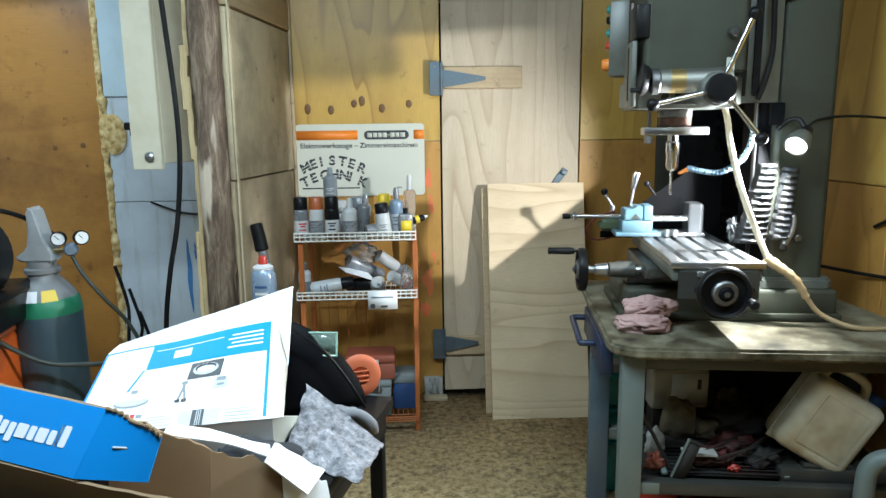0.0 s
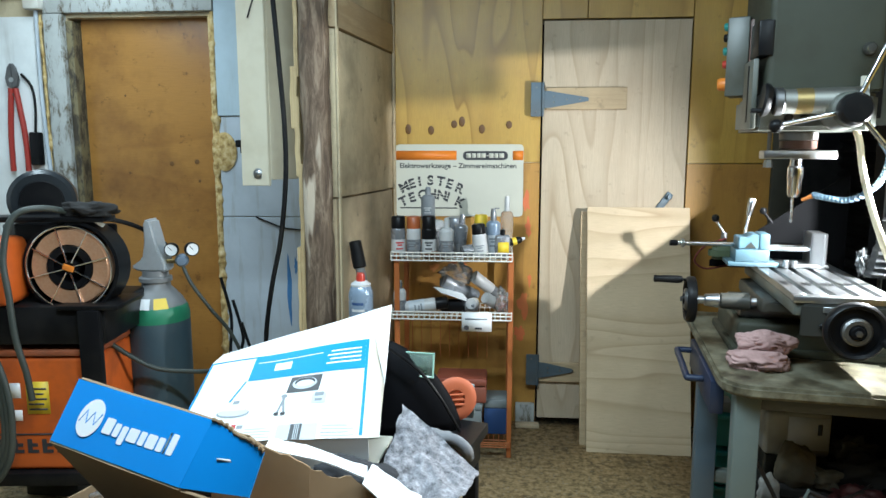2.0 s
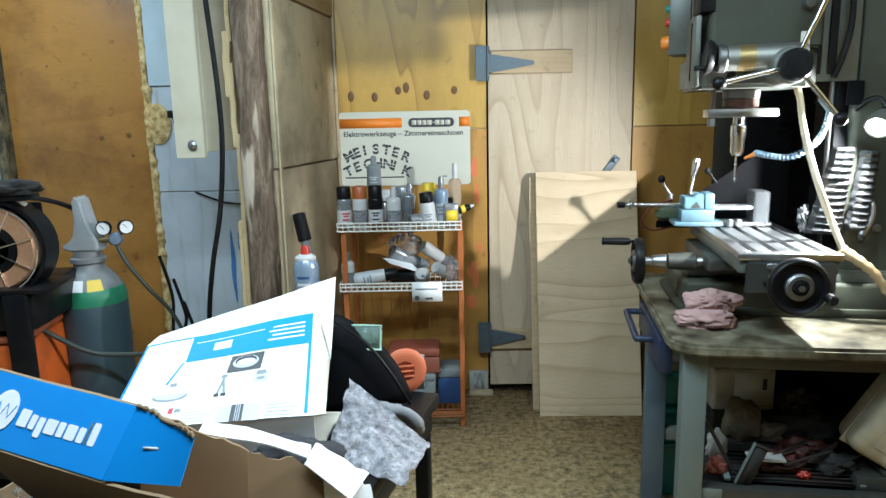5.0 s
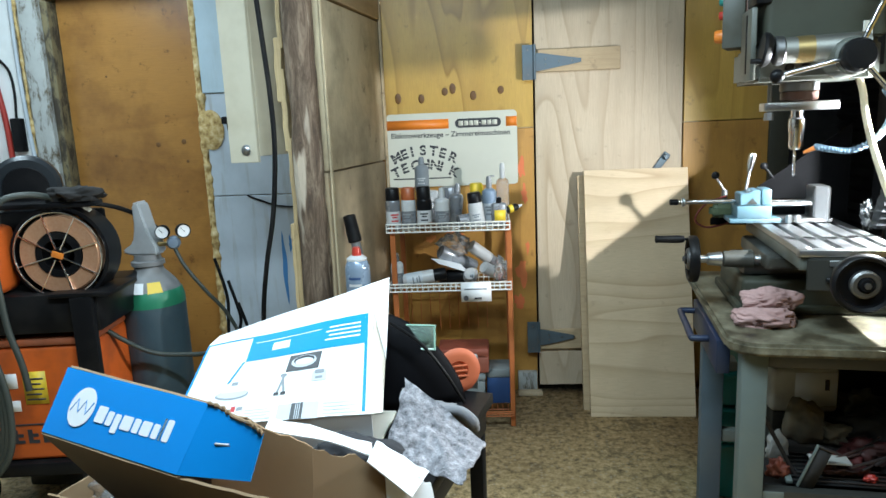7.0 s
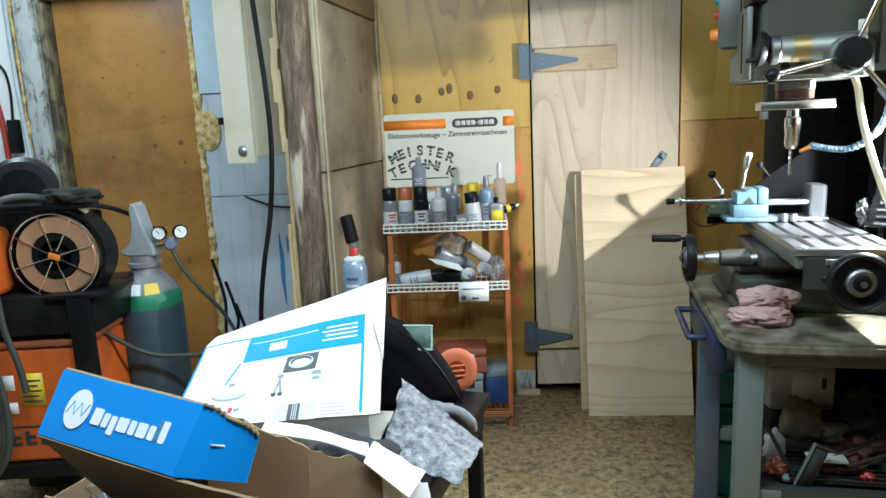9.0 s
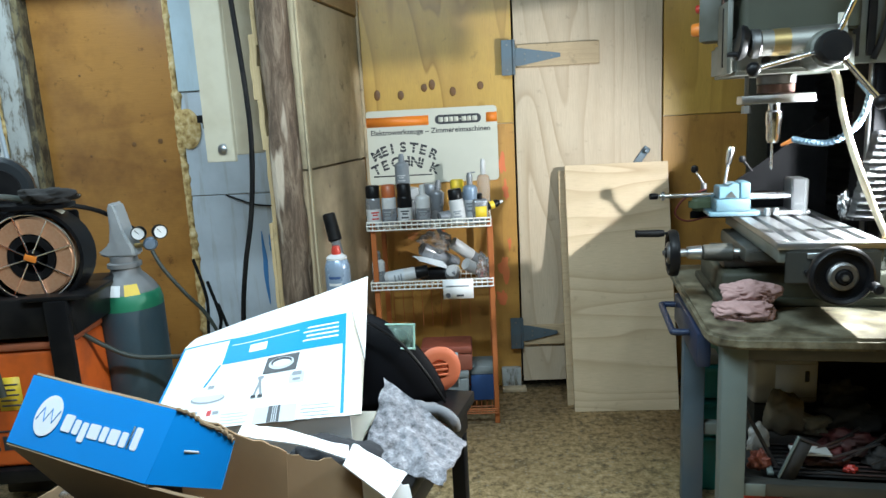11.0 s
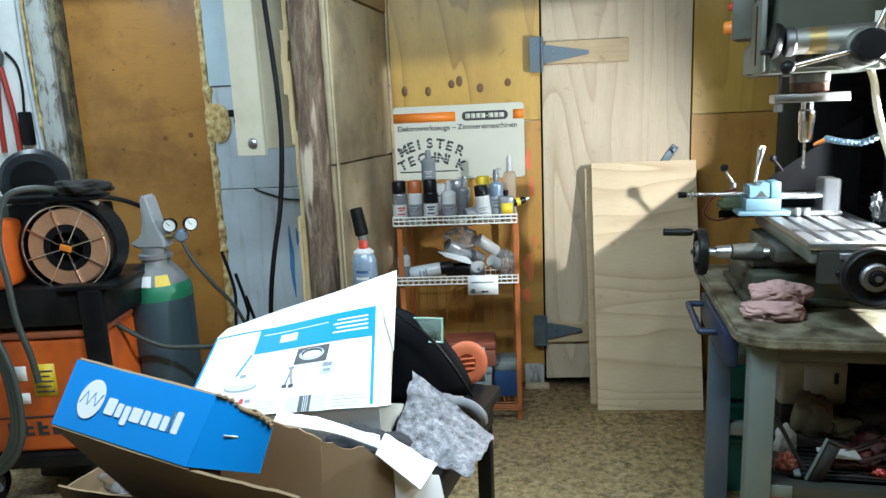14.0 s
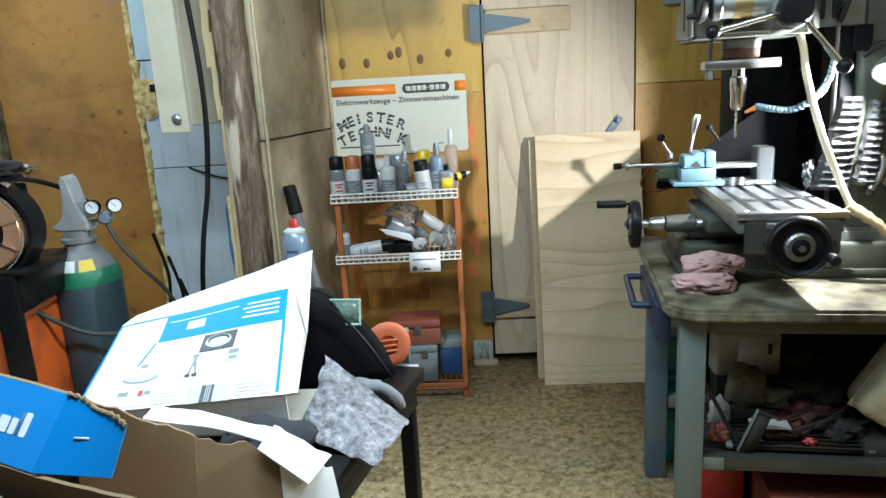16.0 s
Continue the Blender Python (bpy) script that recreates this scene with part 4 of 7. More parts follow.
cbx = thing("control_box", "grey switch box with an orange stop button, fixed to the mill", "switch box", B @ pose(0.078, 0.47, 1.59, 0, 0, -18))
part("housing", boxed(-0.035, 0.028, -0.05, 0.05, -0.075, 0.16, bevel=0.005), "mill_light", cbx)
part("side_cover", boxed(0.0285, 0.045, -0.048, 0.05, -0.065, 0.15, bevel=0.004), "ring_brown", cbx)
sb = part("stop_button", rod((-0.034, -0.01, -0.035), (-0.062, -0.012, -0.035), 0.021, 0.019, 20, bevel=0.004), "loc_orange", cbx, "orange mushroom stop button")
for k, (z, mt) in enumerate(((0.025, "red"), (0.065, "teal"), (0.105, "black"), (0.138, "teal"))):
    part("button", rod((-0.034, -0.012, z), (-0.050, -0.012, z), 0.013, 0.012, 16, bevel=0.002), mt, cbx)

dk = thing("dark_wall_sheet", "black rubber sheet with an olive edge on the plywood wall", "rubber sheet", kind="structure")
part("edge_strip", boxed(1.445, 1.535, 3.280, 3.299, 0.0, 1.56, bevel=0.003), "olive", dk)
part("sheet", boxed(1.537, 1.75, 3.272, 3.298, 0.0, 1.60, bevel=0.003), "rubber", dk)

def folded_sheet(x, y0, y1, z0, z1, folds, depth):
    """A hanging rubber sheet with level folds."""
    bm = bmesh.new()
    n = folds * 4
    rows = []
    for j in range(n + 1):
        z = z0 + (z1 - z0) * j / n
        d = depth * (0.5 - 0.5 * math.cos(j * math.pi / 2))
        rows.append([bm.verts.new((x - d - 0.004 * noise.noise(Vector((y * 6, z * 5, 1))), y, z)) for y in [y0 + (y1 - y0) * k / 8 for k in range(9)]])
    for a, b in zip(rows, rows[1:]):
        for k in range(8):
            bm.faces.new((a[k], a[k + 1], b[k + 1], b[k]))
    bmesh.ops.solidify(bm, geom=bm.faces[:], thickness=0.003)
    return bm


part("folded_sheet", folded_sheet(1.745, 2.52, 3.265, 0.02, 1.72, 34, 0.022), "rubber", dk, "black rubber sheet with level folds", smooth=60)

# way covers: folded rubber
def bellows(p, q, w0, w1, d, folds, seed):
    bm = bmesh.new()
    p, q = Vector(p), Vector(q)
    rows = []
    for j in range(folds * 2 + 1):
        t = j / (folds * 2)
        c = p.lerp(q, t)
        k = 1.0 if j % 2 else 0.72
        w = (w0 + (w1 - w0) * t) * (0.92 + 0.08 * k)
        o = 0.006 * noise.noise(Vector((seed, j * 0.7, 0)))
        rows.append([bm.verts.new(c + Vector((x * w / 2 + o, y * d * k, 0.004 * noise.noise(Vector((x * 3, j, seed)))))) for x, y in
                     ((-1, 0.3), (-0.8, -0.55), (-0.3, -1), (0.3, -1), (0.8, -0.55), (1, 0.3))])
    for a, b in zip(rows, rows[1:]):
        for i in range(5):
            bm.faces.new((a[i], a[i + 1], b[i + 1], b[i]))
    bmesh.ops.solidify(bm, geom=bm.faces[:], thickness=0.002)
    return bm


wc = thing("way_cover", "grey-black folded rubber bellows behind the mill table", "bellows", B, "way covers")
part("upper_folds", bellows((0.516, 0.335, 1.235), (0.478, 0.335, 0.985), 0.058, 0.098, 0.040, 13, 1.0), "bellow", wc, smooth=0)
wc2 = thing("way_cover", "grey-black folded rubber bellows behind the mill table", "bellows", B, "way covers")
part("lower_folds", bellows((0.575, 0.305, 1.225), (0.552, 0.300, 1.0), 0.050, 0.062, 0.030, 12, 4.0), "bellow", wc2, smooth=0)
sheetc = solid("crumpled_wrap", lump((0.432, 0.37, 1.018), (0.016, 0.022, 0.042), 3.3, 0.75, 4, 2.6, -0.05), "foil", "crumpled shiny plastic wrap on the bellows", "plastic wrap", m=B, smooth=25)

# added plate: its sloped edge casts the diagonal shadow on the leaning sheet
ap = thing("shadow_plate", "added black plate whose sloped edge cuts the work lamp's light", "rubber apron", B)
part("shadow_skirt", prism([(0.055, 0.940), (0.49, 0.940), (0.49, 1.277), (0.346, 1.173), (0.055, 0.962)], -0.708, -0.702, 0, Matrix(((1, 0, 0, 0), (0, 0, -1, 0), (0, 1, 0, 0), (0, 0, 0, 1)))), "apron_black", ap, smooth=0)
# stem and knob added to cast a knob's shadow above that slope
part("shadow_stem", rod((0.255, 0.705, 1.098), (0.228, 0.705, 1.134), 0.005, seg=8), "black", ap)
part("shadow_knob", lathe([(0.0001, -0.013), (0.010, -0.009), (0.013, 0.0), (0.009, 0.010), (0.0001, 0.012)], 12, pose(0.223, 0.705, 1.142)), "black", ap)

lh = thing("lock_handle", "bright steel clamp handle on the column's side", "handle", B)
part("arm", tube([(0.560, 0.322, 1.085), (0.585, 0.30, 1.075), (0.583, 0.29, 1.03), (0.562, 0.288, 0.985)], 0.010, 10, 6), "steel", lh)
part("boss", rod((0.565, 0.33, 1.088), (0.565, 0.298, 1.088), 0.016, bevel=0.003), "steel", lh)
part("knob", lathe([(0.0001, -0.014), (0.011, -0.008), (0.013, 0.002), (0.008, 0.012), (0.0001, 0.014)], 12, pose(0.560, 0.288, 0.978)), "black", lh)

solid("cream_hose", tube([(0.352, 0.30, 1.43), (0.368, 0.285, 1.377), (0.375, 0.27, 1.31), (0.388, 0.255, 1.24), (0.412, 0.225, 1.14), (0.462, 0.262, 1.045), (0.498, 0.262, 0.965), (0.515, 0.255, 0.930)], 0.0095, 12),
      "hose_cream", "cream plastic coolant hose running down the mill", "hose", m=B)
bag = thing("taped_hose_end", "brown tape-wrapped hose end lying beside the mill table", "hose", B)
part("wrapped_end", tube([(0.500, 0.262, 0.948), (0.545, 0.25, 0.918), (0.590, 0.245, 0.88), (0.622, 0.245, 0.83)], 0.016, 12, 6, radius=lambda t: 0.017 - 0.006 * t + 0.002 * math.sin(t * 40)), "tape", bag)
part("tail", tube([(0.622, 0.245, 0.83), (0.67, 0.24, 0.775), (0.76, 0.2, 0.745), (0.90, 0.22, 0.742)], 0.008, 10), "tape", bag)

loc = thing("coolant_nozzle", "blue segmented coolant hose with an orange nozzle", "coolant hose", B)
for i, p in enumerate(smooth_path([(0.437, 0.25, 1.335), (0.430, 0.265, 1.285), (0.412, 0.28, 1.245), (0.365, 0.30, 1.211), (0.315, 0.315, 1.212), (0.277, 0.33, 1.221)], 5)):
    part("segment", lathe([(0.005, -0.009), (0.0085, -0.006), (0.009, 0.002), (0.006, 0.008), (0.005, 0.009)], 12, Matrix.Translation(p) @ pose(0, 0, 0, 0, 90 - (55 if i < 8 else 0) + 12 * math.sin(i), 0)), "loc_blue", loc)
part("nozzle", rod((0.276, 0.33, 1.220), (0.245, 0.34, 1.205), 0.0075, 0.004, 12), "loc_orange", loc, "orange nozzle")
part("stem", rod((0.437, 0.25, 1.335), (0.44, 0.33, 1.37), 0.008), "loc_blue", loc)

# vise at the far end of the table
V = B @ Matrix.Translation((0.160, 0.545, 0.9768))
vs = thing("drill_vise", "light blue machine vise with steel rods on the mill table", "vise", V)
part("bed_plate", boxed(-0.080, 0.075, -0.055, 0.055, 0.0, 0.014, bevel=0.003), "vise_blue", vs)
part("body", boxed(-0.058, 0.046, -0.048, 0.048, 0.014, 0.054, bevel=0.004), "vise_blue", vs)
SIDE = Matrix(((1, 0, 0, 0), (0, 0, 1, 0), (0, 1, 0, 0), (0, 0, 0, 1)))
mj = part("moving_jaw", prism([(-0.050, 0.055), (0.012, 0.055), (0.012, 0.104), (-0.012, 0.104), (-0.022, 0.094), (-0.050, 0.094)], -0.044, 0.044, 0.003, SIDE), "vise_blue", vs)
part("jaw_shadow_slot", prism([(-0.030, 0.060), (0.004, 0.060), (-0.012, 0.080)], -0.0455, -0.043, 0, SIDE), "mill_dark", mj)
part("jaw_block", boxed(0.016, 0.046, -0.040, 0.046, 0.055, 0.106, bevel=0.004), "vise_blue", vs)
part("fixed_jaw", prism([(0.168, -0.040), (0.205, -0.055), (0.216, -0.042), (0.216, 0.050), (0.168, 0.050)], 0.002, 0.112, 0.004), "steel", vs, "bare steel fixed jaw")
for v in (-0.022, 0.024):
    part("guide_rod", rod((0.046, v, 0.058), (0.170, v, 0.058), 0.0085), "chrome", vs)
part("guide_base", boxed(0.076, 0.222, -0.05, 0.05, 0.0, 0.013, bevel=0.003), "steel_dull", vs)
sc = part("screw_shaft", rod((-0.055, 0.0, 0.066), (-0.236, -0.028, 0.068), 0.0076), "chrome", vs)
part("screw_end", rod((-0.236, -0.028, 0.068), (-0.262, -0.032, 0.0685), 0.010, bevel=0.002), "black", sc)
part("collar", rod((-0.216, -0.025, 0.068), (-0.224, -0.026, 0.068), 0.0145, bevel=0.001), "steel", sc)
hl = part("clamp_handle", rod((-0.020, 0.02, 0.10), (-0.009, 0.03, 0.160), 0.0052), "chrome", vs)
part("handle_grip", lathe([(0.006, 0), (0.009, 0.006), (0.0135, 0.050), (0.012, 0.060), (0.0001, 0.062)], 14, axis((-0.010, 0.03, 0.156), (0.002, 0.038, 0.215))), "chrome", hl)
part("lock_base", rod((-0.070, 0.105, 0.0), (-0.070, 0.105, 0.092), 0.010), "steel_dull", vs)
l2 = part("lock_lever", rod((-0.070, 0.105, 0.088), (-0.096, 0.115, 0.132), 0.005), "chrome", vs)
part("lock_ball", lathe([(0.0001, -0.014), (0.010, -0.010), (0.0135, 0.0), (0.010, 0.010), (0.0001, 0.014)], 14, pose(-0.099, 0.117, 0.140)), "black", l2)
for u in (0.092, 0.118):
    part("clamp_bolt", rod((u, -0.062, 0.0), (u, -0.062, 0.026), 0.010, bevel=0.003, seg=6), "steel", vs)
solid("green_coolant_tray", prism(rounded(0.040, 0.190, 0.61, 0.662, 0.025), 0.977, 1.022, 0.012), "sage", "sage green rounded metal casing behind the vise", "casing", m=B)
solid("red_wire", tube([(0.095, 0.63, 1.05), (0.03, 0.65, 1.02), (0.0, 0.67, 0.965), (0.04, 0.68, 0.935), (0.11, 0.68, 0.95), (0.16, 0.668, 0.97)], 0.0035, 8), "wire_red", "thin dark red wire looped behind the vise", "cable", m=B)

# work lamp: clamped on the lever side, with its cord
lamp_m = look(LAMP + Vector((0.016, -0.003, 0.009)), LAMP_FACE)
wl = thing("work_lamp", "small black work lamp with a lit white lens", "lamp")
wl.matrix_world = lamp_m
part("shade", lathe([(0.030, 0.006), (0.034, 0.006), (0.034, 0.030), (0.026, 0.060), (0.018, 0.066), (0.018, 0.063), (0.024, 0.058), (0.0305, 0.030), (0.030, 0.006)], 24, caps=False), "mill_light", wl)
part("lens", lathe([(0.0001, 0.016), (0.0295, 0.016), (0.0295, 0.020), (0.0001, 0.020)], 24), "glow", wl, "glowing lens")
part("socket", lathe([(0.017, 0.064), (0.017, 0.095), (0.010, 0.102), (0.0001, 0.102)], 16), "black", wl)
back = lamp_m @ Vector((0, 0, 0.085))
ub = Vector((back.x, back.y, back.z))
inv = lamp_m.inverted()
arm_top = B @ Vector((0.535, 0.335, 1.34))
part("bracket", tube([inv @ ub, inv @ (ub + Vector((-0.01, 0.02, 0.035))), inv @ (ub.lerp(arm_top, 0.6) + Vector((0, 0, 0.03))), inv @ arm_top], 0.0075, 10), "black", wl)
solid("lamp_cord", tube([back + Vector((0.0, 0, 0.008)), back + Vector((0.05, 0.02, 0.035)), back + Vector((0.18, 0.06, 0.045)), back + Vector((0.38, 0.1, 0.03)), (1.752, 1.80, 1.32)], 0.0042, 8), "rubber", "thin black lamp cord running to the wall", "cable")

# wall cables on the plywood side
solid("wall_cable", tube([(1.744, 1.50, 1.60), (1.743, 1.66, 1.615), (1.742, 1.745, 1.55), (1.742, 1.79, 1.42), (1.742, 1.805, 1.30), (1.742, 1.83, 1.20), (1.742, 1.95, 1.10), (1.742, 2.10, 1.02)], 0.006, 8), "rubber", "black cable slung along the plywood wall", "cable")
solid("wall_cable", tube([(1.744, 1.60, 0.98), (1.744, 1.75, 0.93), (1.742, 1.9, 0.885), (1.735, 2.1, 0.86), (1.70, 2.3, 0.85)], 0.006, 8), "rubber", "black cable slung along the plywood wall", "cable")
solid("wall_conduit", tube([(1.742, 1.2, 2.10), (1.742, 1.6, 2.02), (1.742, 2.2, 1.99), (1.742, 3.2, 1.98)], 0.011, 10), "wire_white", "white conduit along the plywood wall", "conduit", kind="structure")

solid("pink_rag", lump((0, 0, 0), (0.088, 0.062, 0.036), 2.0, 0.34, 5, 1.5, -0.018), "pink", "crumpled stained pink rag on the bench", "rag", m=B @ pose(0.125, 0.185, 0.753), smooth=60)
solid("pink_rag", lump((0, 0, 0), (0.080, 0.05, 0.040), 7.0, 0.34, 5, 1.6, -0.03), "pink", "crumpled stained pink rag on the bench", "rag", m=B @ pose(0.145, 0.232, 0.793), smooth=60)

# below the bench
jg = thing("oil_canister", "dirty translucent cream plastic canister, tilted, below the bench", "canister", B @ pose(0.672, 0.17, 0.462, 0, 31, 0))
jb = boxed(-0.116, 0.116, -0.070, 0.070, -0.128, 0.120, bevel=0.032, seg=4)
part("body", jb, "jug", jg, smooth=60)
part("handle", tube([(-0.085, 0, 0.112), (-0.078, 0, 0.150), (-0.04, 0, 0.162), (0.035, 0, 0.158), (0.060, 0, 0.112)], 0.014, 12, 6), "jug", jg)
part("side_panel", boxed(-0.075, 0.075, -0.0725, -0.069, -0.088, 0.080, bevel=0.003), "jug", jg)
part("cap", lathe([(0.026, 0), (0.026, 0.024), (0.022, 0.028), (0.0001, 0.028)], 20, pose(0.088, 0, 0.118)), "box_blue", jg)
part("seam", boxed(-0.118, 0.118, -0.0025, 0.0025, -0.130, 0.122, bevel=0.001, seg=1), "jug", jg)
st = solid("parts_crate", boxed(0.53, 0.85, 0.10, 0.36, 0.281, 0.33, bevel=0.006), "mill_dark", "dark steel parts tray on the bench's lower shelf", "tray", m=B)
solid("oily_block", boxed(0.60, 0.74, 0.11, 0.25, 0.331, 0.345, bevel=0.004), "mill_dark", "dark oily steel plate under the canister", "steel plate", m=B)
solid("grey_hose_bend", tube([(0.735, 0.03, 0.02), (0.735, 0.03, 0.30), (0.745, 0.03, 0.38), (0.785, 0.02, 0.415), (0.86, 0.0, 0.42), (0.95, -0.02, 0.42)], 0.027, 16), "bench_leg", "thick grey-green bent hose beside the bench", "hose", m=B)
wcn = thing("white_container", "dirty white plastic canister with a printed label below the bench", "canister", B @ pose(0.285, 0.385, 0.281, 0, 0, 4))
part("body", boxed(-0.098, 0.098, -0.04, 0.04, 0.125, 0.27, bevel=0.016, seg=3), "dirty_white", wcn)
part("label", boxed(-0.03, 0.09, -0.042, -0.0405, 0.15, 0.255), "ink_pale", wcn, "pale printed label")
part("label_mark", boxed(0.055, 0.068, -0.0435, -0.0425, 0.20, 0.235), "ink_dark", wcn)
part("stand", boxed(-0.09, 0.09, -0.035, 0.04, 0.0, 0.124, bevel=0.006), "mill_dark", wcn)
solid("canvas_wad", lump((0, 0, 0), (0.062, 0.05, 0.075), 5.0, 0.3, 4, 1.4, -0.055), "mask_cloth", "crumpled dirty canvas bundle below the bench", "cloth", m=B @ pose(0.268, 0.275, 0.405), smooth=60)
solid("canvas_wad", lump((0, 0, 0), (0.06, 0.045, 0.03), 9.0, 0.5, 4, 1.7, -0.022), "mask_cloth", "crumpled dirty canvas bundle below the bench", "cloth", m=B @ pose(0.342, 0.27, 0.380), smooth=60)
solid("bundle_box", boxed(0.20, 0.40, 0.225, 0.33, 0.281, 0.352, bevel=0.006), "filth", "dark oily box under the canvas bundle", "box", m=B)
# added dark board, stands for the shade and dark clutter behind the bench
solid("shade_board", boxed(0.13, 0.93, 0.485, 0.50, 0.0, 0.66, bevel=0.003), "filth", "near-black board added for the shade and dark clutter behind the bench", "board", m=B)
cr = thing("wire_tray", "black wire tray holding red odds and ends on the lower shelf", "tray", B @ pose(0.14, 0.10, 0.297, 12, 0, 0))
part("side_bar", boxed(0.04, 0.058, 0.0, 0.22, 0.0, 0.012, bevel=0.003), "bench_leg", cr)
part("side_bar", boxed(0.40, 0.418, 0.0, 0.22, 0.0, 0.012, bevel=0.003), "bench_leg", cr)
for k in range(13):
    part("wire", rod((0.05, 0.008 + k * 0.017, 0.010), (0.41, 0.008 + k * 0.017, 0.010), 0.0022, seg=6), "grime_steel", cr)
part("liner", boxed(0.06, 0.40, 0.002, 0.22, 0.0, 0.004), "black", cr)
solid("steel_offcut", boxed(0.245, 0.345, 0.10, 0.15, 0.362, 0.368, bevel=0.001, seg=1), "dirty_white", "flat pale grey board lying on the scrap", "board", m=B @ Matrix.Translation((0.0, 0, 0.0)))
sp1 = thing("slanted_frame", "grey steel frame with a dark infill propped on the lower shelf", "steel frame", B @ pose(0.205, 0.085, 0.299, 0, 20, -6))
part("infill", boxed(0.004, 0.040, 0.004, 0.008, 0.0, 0.130), "filth", sp1)
part("edge_bar", boxed(-0.002, 0.004, 0.0, 0.010, 0.0, 0.136, bevel=0.0015), "bench_leg", sp1)
part("top_bar", boxed(0.004, 0.060, 0.0, 0.010, 0.130, 0.136, bevel=0.0015), "grime_steel", sp1)
solid("white_bag", lump((0, 0, 0), (0.032, 0.02, 0.055), 4.4, 0.45, 4, 1.9, -0.045), "dirty_white", "crumpled white plastic bag on the lower shelf", "plastic bag", m=B @ pose(0.182, 0.215, 0.346), smooth=30)
solid("diagonal_bar", rod((0.125, 0.15, 0.475), (0.215, 0.13, 0.302), 0.006, seg=8), "grime_steel", "thin dark steel bar leaning below the bench", "steel bar", m=B)
for k, (u, v, z, sz, mt) in enumerate(((0.33, 0.16, 0.335, (0.075, 0.05, 0.028), "scrap_red"), (0.42, 0.22, 0.352, (0.08, 0.06, 0.035), "scrap_red"), (0.50, 0.17, 0.335, (0.06, 0.05, 0.03), "filth"),
                                        (0.46, 0.30, 0.395, (0.10, 0.06, 0.05), "filth"), (0.165, 0.13, 0.325, (0.030, 0.02, 0.035), "tool_red"), (0.40, 0.12, 0.318, (0.02, 0.012, 0.012), "tool_red_bright"), (0.455, 0.385, 0.43, (0.07, 0.04, 0.045), "mask_cloth"))):
    solid("oily_scrap", lump((0, 0, 0), sz, 31.0 + 3 * k, 0.55, 4, 2.1, -sz[2] * 0.8), mt, "dark crumpled piece of oily scrap on the shelf", "scrap", m=B @ pose(u, v, z), group="scrap below the bench", smooth=40)
for k in range(7):
    solid("scrap_rod", rod((0.235 + 0.035 * k, 0.10 + 0.012 * (k % 3), 0.345 + 0.012 * (k % 2)), (0.40 + 0.03 * k, 0.17 + 0.03 * (k % 3), 0.372 + 0.01 * (k % 3)), 0.0035 + 0.001 * (k % 2), seg=8), "grime_steel", "thin oily steel rod lying in the scrap", "steel rod", m=B, group="scrap rods below the bench")
rb = thing("red_box", "red plastic parts box below the bench", "box", B @ pose(0.205, 0.33, 0.0))
part("body", boxed(-0.06, 0.07, -0.06, 0.06, 0.0, 0.253, bevel=0.006), "red", rb)
part("rim", boxed(-0.065, 0.075, -0.065, 0.065, 0.225, 0.255, bevel=0.004), "red", rb)
solid("lower_box", boxed(0.30, 0.62, 0.10, 0.40, 0.0, 0.16, bevel=0.01), "tool_red", "dark red crate on the floor under the bench", "crate", m=B)
tc = thing("teal_crate", "stacked teal plastic crate with bottles under the bench", "crate", B @ pose(0.02, 0.52, 0.0))
for k, (z0, z1) in enumerate(((0.0, 0.20), (0.203, 0.33), (0.343, 0.46))):
    sh = part("tier", boxed(0.035, 0.26, 0.0, 0.25, z0, z1, bevel=0.008), "teal", tc)
    part("rim", boxed(0.03, 0.265, -0.006, 0.256, z1 - 0.018, z1 - 0.003, bevel=0.003), "teal", sh)
solid("white_packet", boxed(0.05, 0.13, 0.53, 0.60, 0.461, 0.50, bevel=0.008), "dirty_white", "white plastic packet on the teal crate", "packet", m=B)
for k, (u, v, sz, mt) in enumerate(((0.50, 0.36, (0.05, 0.06, 0.05), "filth"), (0.60, 0.40, (0.07, 0.05, 0.06), "mask_cloth"), (0.78, 0.38, (0.07, 0.05, 0.05), "filth"))):
    solid("oily_rag", lump((0, 0, 0), sz, 11.0 + k, 0.5, 3, 1.9, -0.03), mt, "dark oily rag heap on the lower shelf", "rag", m=B @ pose(u, v, 0.312 if k != 1 else 0.355), group="oily rags")


